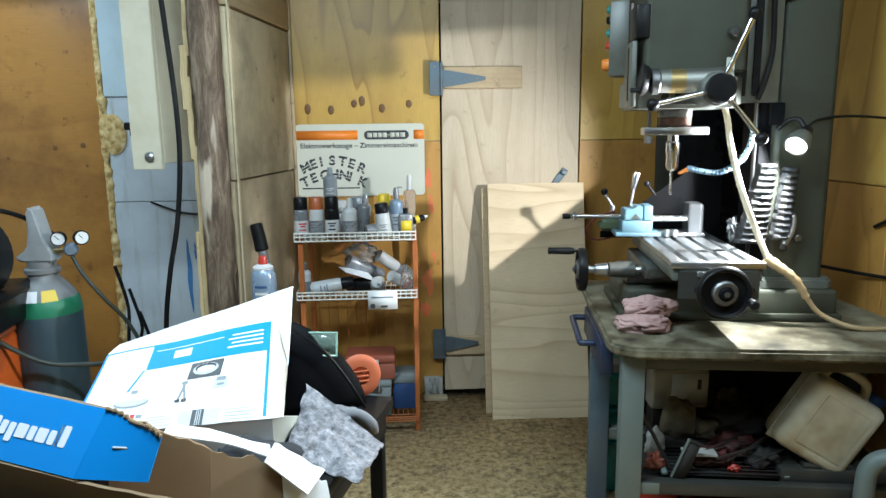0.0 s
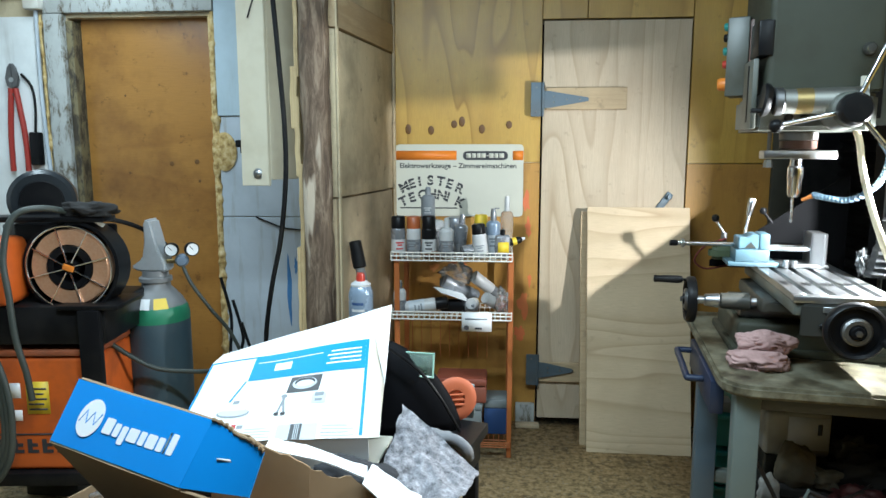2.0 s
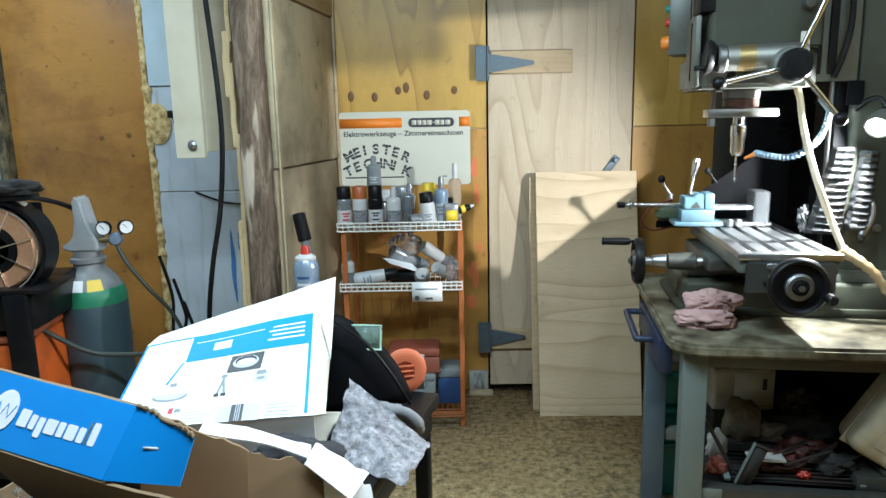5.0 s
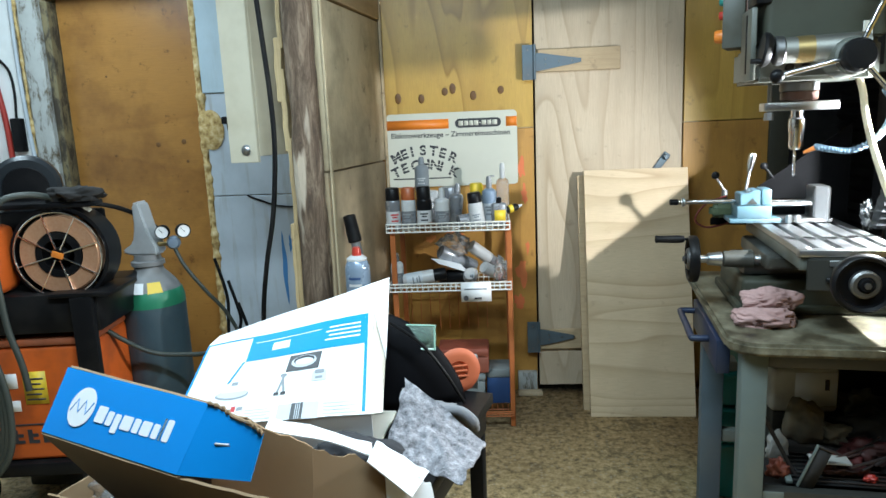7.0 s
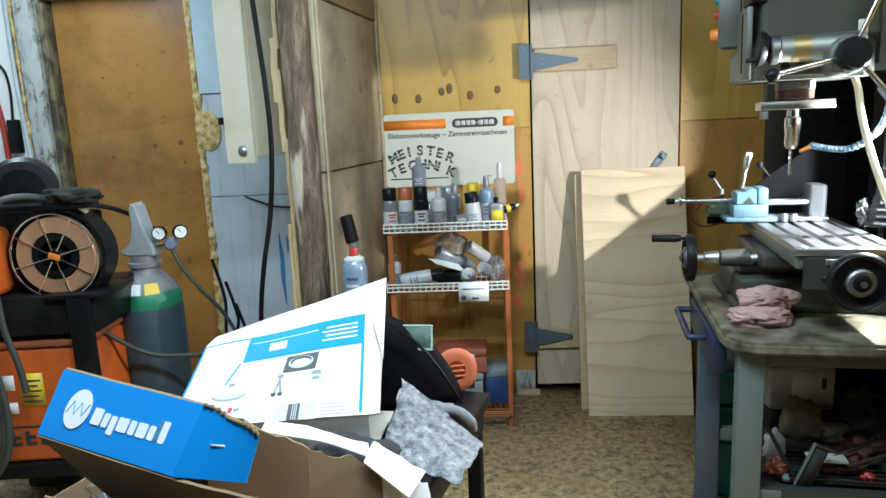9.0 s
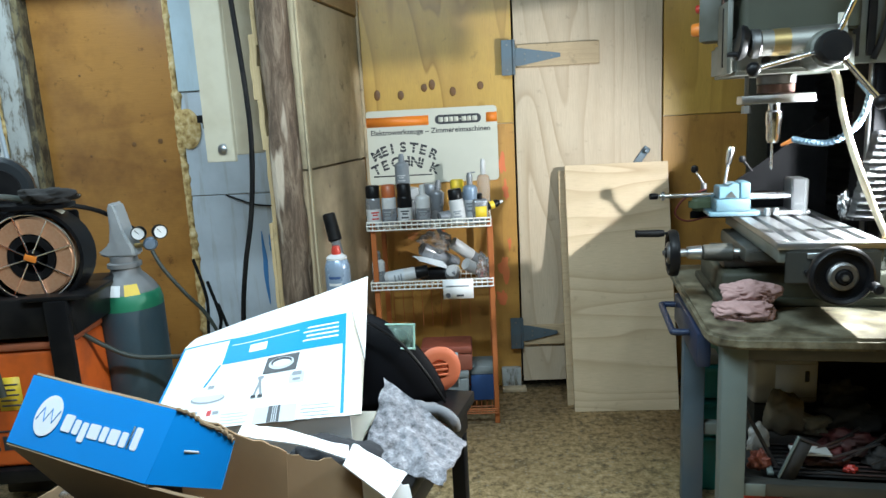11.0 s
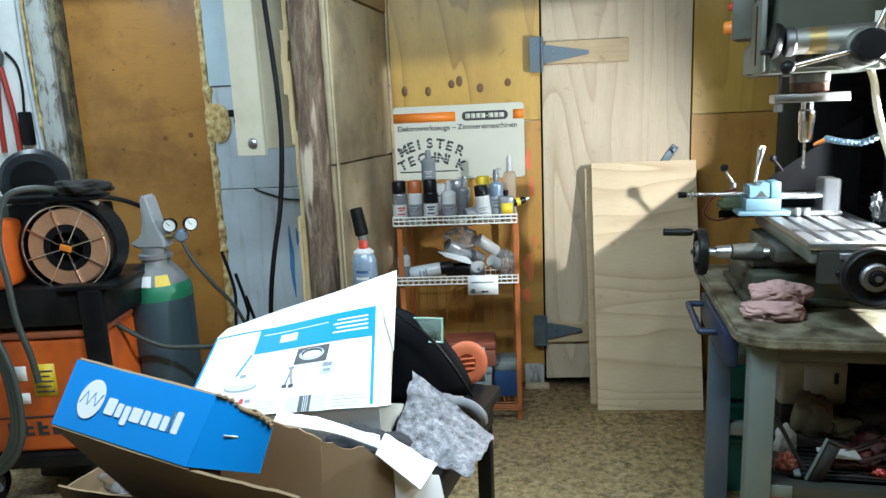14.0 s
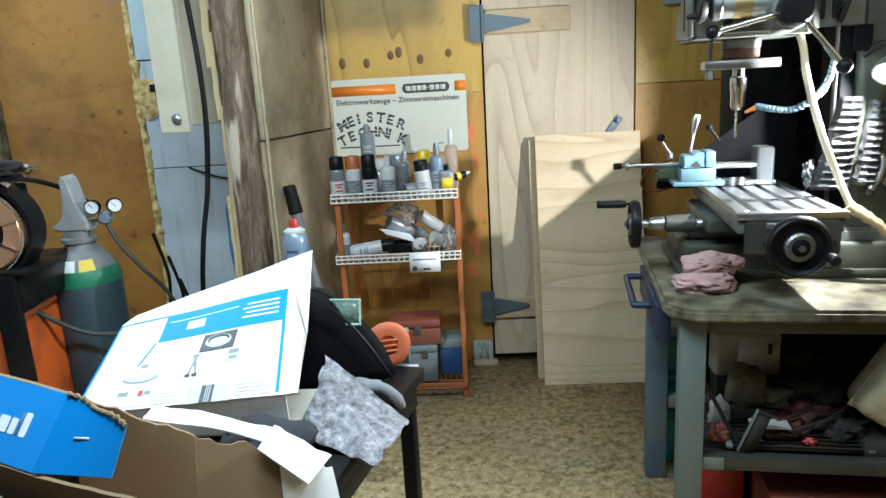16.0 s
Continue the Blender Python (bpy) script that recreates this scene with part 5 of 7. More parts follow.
# ---- the rack with cans, and the sign ----
RX0, RX1, RY0, RY1 = -0.268, 0.250, 2.87, 3.20
rack = thing("wire_rack", "orange steel rack with white wire shelves, crowded with cans", "shelf rack")
for x in (RX0 + 0.022, RX1 - 0.004):
    for y in (RY0 + 0.02, RY1):
        part("post", boxed(x - 0.011, x + 0.011, y - 0.007, y + 0.007, 0.0, 0.915, bevel=0.002, seg=1), "rack_orange", rack)
for z, mt, h in ((0.885, "wire_white", 0.034), (0.628, "wire_white", 0.032), (0.055, "rack_orange", 0.02)):
    bm = bmesh.new()
    for k in range(23):
        x = RX0 + (RX1 - RX0) * k / 22
        rod((x, RY0, z), (x, RY1, z), 0.0022, seg=6, bm=bm)
        rod((x, RY0, z), (x, RY0, z + h), 0.0024, seg=6, bm=bm)
    for y in (RY0 + 0.08, RY0 + 0.17, RY0 + 0.26):
        rod((RX0, y, z - 0.003), (RX1, y, z - 0.003), 0.0025, seg=6, bm=bm)
    sh = part("wire_shelf", bm, mt, rack)
    sh["kind"] = "stuff"
    for zz in (z, z + h * 0.55, z + h):
        part("rim_wire", rod((RX0, RY0, zz), (RX1, RY0, zz), 0.0034, seg=8), mt, sh)
    for x in (RX0, RX1):
        part("rim_wire", rod((x, RY0, z + h), (x, RY1, z + h), 0.003, seg=8), mt, sh)
    part("rim_wire", rod((RX0, RY1, z), (RX1, RY1, z), 0.003, seg=8), mt, sh)
for k in range(9):
    part("back_wire", rod((RX0 + 0.05 + k * 0.045, RY1, 0.36), (RX0 + 0.05 + k * 0.045, RY1, 0.62), 0.0018, seg=6), "rack_orange", rack)
for x in (RX0 + 0.022, RX1 - 0.004):
    part("side_brace", rod((x, RY0 + 0.02, 0.30), (x, RY1, 0.30), 0.004, seg=8), "rack_orange", rack)
tag = thing("price_tag", "white card label hanging on the shelf's front", "label", pose(0.102, RY0 - 0.008, 0.620, 0, 0, 0))
part("card", boxed(-0.064, 0.064, -0.001, 0.001, -0.04, 0.045), "card_white", tag)
part("mark", lathe([(0.0001, 0.0016), (0.011, 0.0016), (0.011, 0)], 16, pose(-0.044, -0.001, -0.024, 90)), "ink_dark", tag)
part("mark_bar", boxed(-0.05, 0.045, -0.0025, -0.0014, 0.012, 0.018), "ink_grey", tag)
part("mark_bar", boxed(-0.008, 0.022, -0.0025, -0.0014, -0.03, -0.022), "ink_dark", tag)


def can(label, m, body, cap, r=0.0315, h=0.185, band=None, cap_r=0.93, neck=False, mark="ink_grey"):
    """A spray can: body with rolled rims, shoulder, cap and a printed band."""
    c = thing("spray_can", label, "spray can", m, "cans on the rack")
    hb = h * 0.72
    part("body", lathe([(r * 0.94, 0), (r, 0.004), (r, hb - 0.012), (r * 0.97, hb - 0.006), (r * 0.86, hb), (r * 0.5, hb + 0.007), (0.0001, hb + 0.007)], 24), body, c)
    if neck:
        part("cap", lathe([(r * 0.42, hb + 0.004), (r * 0.42, h * 0.92), (r * 0.3, h), (0.0001, h)], 18), cap, c)
    else:
        part("cap", lathe([(r * cap_r, hb - 0.002), (r * cap_r, h - 0.006), (r * cap_r - 0.005, h), (0.0001, h)], 24), cap, c)
    if band:
        part("label_band", lathe([(r + 0.0004, hb * 0.12), (r + 0.0006, hb * 0.13), (r + 0.0006, hb * 0.62), (r + 0.0004, hb * 0.63)], 24), band, c)
        for k, (z0, w) in enumerate(((0.5, 0.8), (0.42, 0.5), (0.3, 0.7))):
            bm = bmesh.new()
            a = [bm.verts.new(((r + 0.001) * math.sin(t * w), -(r + 0.001) * math.cos(t * w), hb * zz)) for zz in (z0, z0 + 0.05) for t in (-0.7, -0.35, 0, 0.35, 0.7)]
            for i in range(4):
                bm.faces.new((a[i], a[i + 1], a[i + 6], a[i + 5]))
            part("print_bar", bm, mark, c)
    return c


S1, S2 = 0.8885, 0.6315
can("grey spray can with black cap and red mark", pose(-0.243, 2.925, S1, 0, 0, 20), "can_grey", "black", h=0.182, band="can_white", mark="ink_red")
can("white spray can with rust-orange cap", pose(-0.176, 2.925, S1, 0, 0, -10), "can_white", "cap_orange", h=0.182, band="can_grey")
can("black and white spray can with black cap", pose(-0.110, 2.925, S1, 0, 0, 5), "black", "black", h=0.184, band="can_white", mark="ink_dark")
can("white spray can with a small nozzle", pose(-0.032, 2.915, S1, 0, 0, 0), "can_white", "can_white", h=0.176, band="can_grey", neck=True)
can("grey spray can, slightly tilted", pose(0.010, 3.03, S1 + 0.003, 0, 7, 0), "can_grey", "can_grey", h=0.18, neck=True)
can("white spray can with black cap, leaning", pose(0.118, 2.925, S1 + 0.002, 0, -6, 0), "can_white", "black", h=0.15, band="can_white")
can("spray can with yellow cap", pose(0.112, 3.06, S1), "can_grey", "yellow", h=0.178)
can("clear blue-grey oil bottle with small cap", pose(0.168, 3.0, S1), "can_blue", "can_grey", h=0.21, band="ink_pale", neck=True)
can("short paint tin with grey lid", pose(-0.105, 3.06, S1), "can_grey", "can_white", 0.05, 0.15, cap_r=0.99)
can("short paint tin with grey lid", pose(-0.005, 3.12, S1), "can_grey", "can_grey", 0.045, 0.16, cap_r=0.99)
can("dark cleaner can standing on a paint tin", pose(-0.128, 3.075, S1 + 0.1502), "ink_grey", "ink_grey", h=0.150, band="ink_grey", neck=True, mark="can_white")
can("white pump bottle with slim neck", pose(0.228, 3.08, S1), "film", "can_white", 0.028, 0.26, neck=True)
can("white spray can standing on the lower wire shelf", pose(-0.240, 2.93, S2), "can_white", "can_grey", 0.028, 0.155, band="can_grey", neck=True)
bt = thing("oil_bottle", "small grey bottle with a yellow printed label", "bottle", pose(0.208, 2.915, S1, 0, 0, 12))
part("body", boxed(-0.032, 0.032, -0.018, 0.018, 0, 0.105, bevel=0.012, seg=3), "can_grey", bt)
part("label", boxed(-0.024, 0.024, -0.0195, -0.0183, 0.025, 0.075), "yellow", bt)
part("cap", lathe([(0.011, 0.103), (0.011, 0.125), (0.008, 0.128), (0.0001, 0.128)], 14), "black", bt)
gl = thing("nozzle_gun", "yellow and black plastic nozzle lying on the shelf's end", "nozzle", pose(0.262, 2.93, 0.965, 0, 75, 15))
part("body", lathe([(0.012, -0.03), (0.016, -0.02), (0.016, 0.02), (0.010, 0.03)], 14), "black", gl)
part("ring", lathe([(0.0172, -0.012), (0.0172, 0.004), (0.0165, 0.005), (0.0165, -0.013)], 14), "yellow", gl)
part("tip", lathe([(0.008, 0.03), (0.005, 0.046), (0.0001, 0.046)], 12), "can_white", gl)
can("grey spray can lying on the upper shelf", pose(0.035, 2.915, S1 + 0.030, 0, 84, 25), "can_grey", "black", 0.026, 0.10)
solid("brown_rag", lump((0, 0, 0), (0.05, 0.025, 0.018), 3.0, 0.6, 3, 2.4, -0.012), "cap_brown", "brown crumpled wad on the shelf between cans", "rag", m=pose(-0.085, 2.895, S1 + 0.015))
can("white spray can lying on its side", pose(-0.215, 2.935, S2 + 0.030, 0, 82, 4), "can_white", "black", 0.029, 0.19, band="ink_pale")
can("dark spray can lying on its side", pose(-0.06, 3.0, S2 + 0.031, 0, 86, -18), "black", "can_grey", 0.029, 0.17)
can("silver spray can lying on other cans", pose(-0.055, 3.02, S2 + 0.14, 0, 118, 28), "can_grey", "can_grey", 0.031, 0.19, cap_r=0.98)
can("white spray can lying on other cans", pose(0.08, 3.06, S2 + 0.155, 0, 128, 25), "can_white", "can_grey", 0.028, 0.16)
can("small can with orange-red cap, lying", pose(0.135, 2.97, S2 + 0.075, 0, 120, 40), "can_white", "red", 0.026, 0.11)
can("small can with yellow cap, lying", pose(0.075, 2.93, S2 + 0.055, 0, 100, 80), "can_white", "yellow", 0.025, 0.09)
solid("folded_leaflet", board((-0.06, 2.915, S2 + 0.098), (0.075, 2.94, S2 + 0.062), (0.035, 3.03, S2 + 0.08), (-0.1, 3.01, S2 + 0.108), 0.0012, 8, 4, 0.012), "card_white", "white paper leaflet lying over the cans", "paper")
solid("clear_bag", lump((0.0, 0, 0), (0.075, 0.05, 0.06), 4.0, 0.6, 4, 2.2), "film", "crumpled clear plastic bag on the wire shelf", "plastic bag", m=pose(0.0, 3.06, S2 + 0.155), smooth=30)
solid("clear_bag", lump((0.0, 0, 0), (0.03, 0.035, 0.062), 8.0, 0.6, 4, 2.2), "film", "crumpled clear plastic bag on the wire shelf", "plastic bag", m=pose(0.21, 2.93, S2 + 0.068), smooth=30)

tg = thing("grey_toolbox", "grey steel toolbox on the rack's lowest shelf", "toolbox", pose(0.04, 3.0, 0.0585))
part("body", boxed(-0.10, 0.085, -0.07, 0.08, 0, 0.135, bevel=0.006), "tool_grey", tg)
part("lid", boxed(-0.103, 0.088, -0.073, 0.083, 0.137, 0.168, bevel=0.010), "tool_grey", tg)
part("latch", boxed(0.02, 0.045, -0.079, -0.073, 0.115, 0.15, bevel=0.002), "steel_dull", tg)
part("label", boxed(-0.07, 0.0, -0.0715, -0.0702, 0.035, 0.085), "ink_pale", tg)
bb = thing("blue_box", "dark blue plastic box on the rack's lowest shelf", "box", pose(0.188, 3.06, 0.0585))
part("body", boxed(-0.055, 0.052, -0.06, 0.07, 0, 0.125, bevel=0.005), "box_blue", bb)
part("lid", boxed(-0.058, 0.055, -0.063, 0.073, 0.126, 0.165, bevel=0.005), "tool_grey", bb)
rx = thing("red_toolbox", "dark red steel case stacked on the grey toolbox", "toolbox", pose(0.04, 3.01, 0.2275))
part("body", boxed(-0.12, 0.105, -0.07, 0.08, 0, 0.075, bevel=0.008), "tool_red", rx)
part("lid", boxed(-0.122, 0.107, -0.072, 0.082, 0.077, 0.115, bevel=0.012), "tool_red", rx)
part("clasp", boxed(-0.01, 0.02, -0.078, -0.072, 0.05, 0.09, bevel=0.002), "steel_dull", rx)

# enamel sign on the plywood
SGN = pose(-0.0, 3.2945, 1.208, 90, 0, 0)
sign = thing("metal_sign", "cream enamel advertising sign with orange stripe and black lettering", "sign", SGN)
part("plate", prism(rounded(-0.306, 0.306, -0.172, 0.172, 0.018), 0, 0.006, 0.0015), "sign_cream", sign)
part("stripe", boxed(-0.305, -0.012, 0.098, 0.142, 0.0062, 0.0068), "sign_orange", sign, "orange stripe")
part("stripe", boxed(0.255, 0.305, 0.098, 0.142, 0.0062, 0.0068), "sign_orange", sign, "orange stripe")
part("logo_block", prism(rounded(0.018, 0.232, 0.098, 0.140, 0.020), 0.0062, 0.0070), "ink_dark", sign, "black rounded logo block")
for k, (x, w) in enumerate(((0.034, 0.022), (0.060, 0.020), (0.084, 0.018), (0.105, 0.022), (0.142, 0.022), (0.168, 0.018), (0.190, 0.024))):
    part("logo_bar", boxed(x, x + w, 0.108, 0.130, 0.0072, 0.0078), "sign_cream", sign)
part("logo_bar", boxed(0.129, 0.140, 0.117, 0.121, 0.0072, 0.0078), "sign_cream", sign)
lettering("Elektrowerkzeuge \u2013 Zimmereimaschinen", 0.0335, Matrix.Translation((-0.287, 0.060, 0.0064)), "ink_dark", sign, stretch=1.01, bold=0.0006)
for word, low in (("MEISTER", -0.020), ("TECHNIK", -0.086)):
    for i, ch in enumerate(word):
        dx = (i - 3) * 0.0425
        m = Matrix.Translation((-0.137 + dx, low - 2.1 * dx * dx, 0.0064)) @ pose(0, 0, 0, 0, 0, -math.degrees(math.atan(3.6 * dx))) @ Matrix.Translation((-0.016, 0, 0))
        lettering(ch, 0.062, m, "ink_dark", sign, stretch=1.02, bold=0.0024)
    for up in (0.012, 0.026):
        bm = bmesh.new()
        pts = [(-0.137 + 0.011 * k, low + up - 2.1 * (0.011 * k) ** 2) for k in range(-14, 15)]
        vs2 = [[bm.verts.new((x, z + dz, 0.0074)) for x, z in pts] for dz in (0.0, 0.0032)]
        for k in range(28):
            bm.faces.new((vs2[0][k], vs2[0][k + 1], vs2[1][k + 1], vs2[1][k]))
        part("letter_slit", bm, "sign_cream", sign)
part("fine_print_bar", boxed(-0.285, -0.008, -0.135, -0.129, 0.0062, 0.0067), "ink_dark", sign)
part("fine_print_bar", boxed(0.17, 0.195, -0.135, -0.129, 0.0062, 0.0067), "ink_grey", sign)

# sprayed paint marks on the boards
def splash(cx, cz, w, h, seed):
    n = 22
    pts = []
    for i in range(n):
        a = 2 * math.pi * i / n
        k = 0.7 + 0.6 * noise.noise(Vector((math.cos(a) * 1.6 + seed, math.sin(a) * 1.6, seed)))
        pts.append((cx + w * k * math.cos(a), cz + h * k * math.sin(a)))
    return pts


UP = Matrix(((1, 0, 0, 0), (0, 0, -1, 0), (0, 1, 0, 0), (0, 0, 0, 1)))
for k, (x, z, w, h) in enumerate(((0.325, 1.11, 0.028, 0.055), (0.335, 0.985, 0.022, 0.06), (0.315, 0.60, 0.03, 0.07), (0.30, 0.46, 0.04, 0.05), (0.0, 0.80, 0.05, 0.03), (-0.12, 0.78, 0.035, 0.03), (0.345, 0.72, 0.012, 0.05))):
    solid("paint_mark", prism(splash(x, z, w, h, k * 2.3), -0.0006, 0.0006, 0, Matrix.Translation((0, 3.3005, 0)) @ UP), "spray_fade", "faint fluorescent red spray mark on the plywood", "paint mark", kind="structure", smooth=0)
for k, (x, z, w, h) in enumerate(((-0.838, 0.66, 0.017, 0.18), (-0.80, 0.79, 0.012, 0.05))):
    solid("paint_mark", prism(splash(x, z, w, h, 20 + k * 2.3), -0.0006, 0.0006, 0, Matrix.Translation((0, 3.2493, 0)) @ UP), "paint_blue", "blue spray paint stripe on the grey wall", "paint mark", kind="structure", smooth=0)
solid("thin_wall_wire", tube([(-0.99, 3.244, 1.03), (-0.93, 3.243, 1.005), (-0.84, 3.243, 0.975), (-0.72, 3.243, 0.965), (-0.55, 3.243, 0.95)], 0.004, 8), "rubber", "thin dark wire along the grey wall", "cable")

# ---- welder, gas cylinder and tools by the brown door ----
cy = thing("gas_cylinder", "dark grey gas cylinder with green shoulder and silver guard", "gas cylinder", pose(-1.20, 2.64, 0))
part("body", lathe([(0.118, 0.0), (0.125, 0.012), (0.125, 0.665), (0.1245, 0.668)], 40), "cyl_grey", cy)
part("green_band", lathe([(0.1252, 0.668), (0.1252, 0.69), (0.118, 0.722), (0.113, 0.730)], 40), "cyl_green", cy, "green painted shoulder")
part("neck", lathe([(0.113, 0.730), (0.098, 0.757), (0.075, 0.785), (0.058, 0.802), (0.052, 0.83), (0.050, 0.87), (0.0001, 0.87)], 36), "cyl_neck", cy)
gd = part("valve_guard", prism([(-0.085, 0.885), (-0.05, 0.868), (0.062, 0.868), (0.064, 0.90), (0.038, 0.955), (0.016, 1.05), (0.008, 1.078), (-0.010, 1.082), (-0.022, 1.07), (-0.022, 0.985), (-0.034, 0.92)], -0.04, 0.04, 0.008, UP), "silver", cy, "silver valve guard")
part("neck_collar", lathe([(0.056, 0.822), (0.064, 0.826), (0.064, 0.842), (0.056, 0.846)], 32), "cyl_neck", cy)
for a, mt in ((-128, "yellow"), (-56, "yellow"), (-92, "card_white")):
    ca, sa = math.cos(radians(a)), math.sin(radians(a))
    part("sticker", board(*[(0.118 * math.cos(radians(a + da)) * (1 if z < 0.75 else 0.81), 0.118 * math.sin(radians(a + da)) * (1 if z < 0.75 else 0.81), z) for da, z in ((-14, 0.728), (14, 0.728), (14, 0.768), (-14, 0.768))], 0.001, 4, 2), mt, cy)
part("foot_ring", lathe([(0.119, 0.0), (0.127, 0.0), (0.127, 0.03), (0.119, 0.03), (0.119, 0.0)], 40, caps=False), "cyl_grey", cy)
rg = thing("gas_regulator", "brass gas regulator with two round gauges", "regulator", pose(-1.075, 2.62, 0.915))
part("body", lathe([(0.0001, -0.034), (0.020, -0.03), (0.026, -0.012), (0.026, 0.012), (0.018, 0.026), (0.0001, 0.028)], 20, pose(0, 0, 0, 90, 0, 20)), "can_blue", rg)
part("stem", rod((-0.085, 0.01, -0.008), (-0.02, 0, -0.004), 0.009), "brass", rg)
for (x, z, rot) in ((-0.034, 0.045, 12), (0.042, 0.048, 42)):
    g = part("gauge", lathe([(0.024, 0), (0.0275, 0.003), (0.0275, 0.022), (0.0245, 0.026), (0.0245, 0.020), (0.0001, 0.020)], 24, pose(x, -0.008, z, 90, 0, rot)), "black", rg)
    part("dial", lathe([(0.0001, 0.0215), (0.0235, 0.0215), (0.0235, 0.0212)], 24, pose(x, -0.008, z, 90, 0, rot)), "card_white", g)
    part("needle", boxed(-0.001, 0.001, -0.004, 0.017, 0.022, 0.0232, m=pose(x, -0.008, z, 90, 0, rot) @ pose(0, 0, 0, 0, 0, 40)), "ink_dark", g)
    part("gauge_stem", rod((x * 0.4, 0, 0.012), (x, -0.004, z), 0.005), "brass", g)
solid("gas_hose", tube([(-1.065, 2.605, 0.89), (-1.03, 2.60, 0.82), (-0.97, 2.62, 0.72), (-0.90, 2.68, 0.58), (-0.86, 2.75, 0.35), (-0.90, 2.78, 0.10), (-0.98, 2.75, 0.014)], 0.0075, 10), "hose_green", "grey-green gas hose hanging from the regulator", "hose")
solid("gas_hose", tube([(-1.40, 2.30, 0.81), (-1.30, 2.34, 0.70), (-1.22, 2.42, 0.585), (-1.12, 2.46, 0.515), (-0.98, 2.48, 0.50), (-0.85, 2.45, 0.51), (-0.78, 2.40, 0.45), (-0.76, 2.38, 0.2), (-0.78, 2.38, 0.012)], 0.009, 10), "hose_green", "grey-green gas hose looping past the cylinder", "hose")
for k, dx in enumerate((0.0, 0.05, 0.085)):
    solid("floor_cable", tube([(-1.02 + dx, 2.86, 0.80 - 0.1 * k), (-0.985 + dx, 2.87, 0.62 - 0.08 * k), (-0.99 + dx, 2.86, 0.45), (-0.95 + dx, 2.82, 0.22), (-0.85 + dx, 2.80, 0.05), (-0.7 + dx, 2.84, 0.014)], 0.007, 10), "rubber", "black cable slumped behind the gas cylinder", "cable", group="cables behind the cylinder")

W = pose(-1.40, 2.23, 0, 0, 0, 6)
wd = thing("welder", "orange welding power source on a black wheeled frame", "welding machine", W)
part("body", boxed(-0.32, 0.165, 0.0, 0.42, 0.20, 0.625, bevel=0.018, seg=3), "orange", wd)
part("top_cover", boxed(-0.325, 0.17, -0.005, 0.425, 0.627, 0.650, bevel=0.008), "orange_dull", wd)
part("base_frame", boxed(-0.34, 0.20, -0.02, 0.44, 0.145, 0.198, bevel=0.01), "black", wd)
part("front_groove", boxed(-0.318, 0.163, -0.003, -0.0005, 0.335, 0.341), "ink_dark", wd)
part("yellow_label", boxed(-0.085, -0.005, -0.003, -0.0004, 0.415, 0.535), "yellow", wd, "yellow warning label")
for k in range(5):
    part("print_bar", boxed(-0.078, -0.014 - 0.01 * (k % 2), -0.0045, -0.0032, 0.43 + 0.019 * k, 0.436 + 0.019 * k), "ink_dark", wd)
part("white_label", boxed(-0.15, -0.105, -0.003, -0.0004, 0.475, 0.53), "card_white", wd)
part("white_label", boxed(-0.16, -0.105, -0.003, -0.0004, 0.39, 0.43), "card_white", wd)
for k in range(6):
    x = -0.20 + k * 0.052
    part("logo_bar", prism([(x, 0), (x + 0.038, 0), (x + 0.038, 0.012), (x + 0.016, 0.012), (x + 0.016, 0.024), (x + 0.036, 0.024), (x + 0.036, 0.036), (x + 0.016, 0.036), (x + 0.016, 0.052), (x, 0.052)], -0.001, 0.001, 0, Matrix.Translation((0, -0.0022, 0.268)) @ UP), "ink_dark", wd, smooth=0)
for x in (-0.30, 0.16):
    for y in (0.02, 0.40):
        wh = part("caster", rod((x - 0.02, y, 0.0755), (x + 0.02, y, 0.0755), 0.075, seg=24, bevel=0.008), "rubber", wd)
        part("caster_hub", rod((x - 0.022, y, 0.0755), (x + 0.022, y, 0.0755), 0.03, seg=16), "can_grey", wh)
part("front_post", boxed(0.13, 0.205, -0.035, -0.006, 0.30, 0.80, bevel=0.005), "black", wd, "black steel upright")
part("post_arm", boxed(0.06, 0.27, -0.03, 0.20, 0.80, 0.815, bevel=0.003), "black", wd)

F = pose(-1.385, 2.24, 0.816, 0, 0, 6)
wf = thing("wire_feeder", "wire feeder with a copper wire spool on the welder", "wire feeder", F)
part("tray", boxed(-0.34, 0.20, -0.02, 0.36, -0.145, -0.005, bevel=0.012), "black", wf)
part("side_case", boxed(-0.34, -0.105, -0.06, 0.10, 0.0, 0.235, bevel=0.03, seg=3), "orange", wf, "orange plastic casing")
part("back_plate", boxed(-0.18, 0.19, 0.135, 0.15, 0.0, 0.27, bevel=0.01), "black", wf)
part("top_rail", boxed(-0.34, 0.20, 0.02, 0.12, 0.285, 0.305, bevel=0.006), "black", wf)
part("hood", lathe([(0.156, 0.0), (0.168, 0.0), (0.168, 0.10), (0.156, 0.10), (0.156, 0.0)], 36, pose(0.07, 0.13, 0.125, 90), caps=False), "black", wf)
sp = part("wire_spool", lathe([(0.078, 0.0), (0.135, 0.0), (0.137, 0.045), (0.132, 0.052), (0.082, 0.052), (0.078, 0.0)], 44, pose(0.07, 0.075, 0.125, 90), caps=False), "copper", wf, "wound copper-coated wire")
part("core", lathe([(0.055, -0.01), (0.078, -0.01), (0.078, 0.056), (0.055, 0.056), (0.055, -0.01)], 30, pose(0.07, 0.075, 0.125, 90), caps=False), "black", sp)
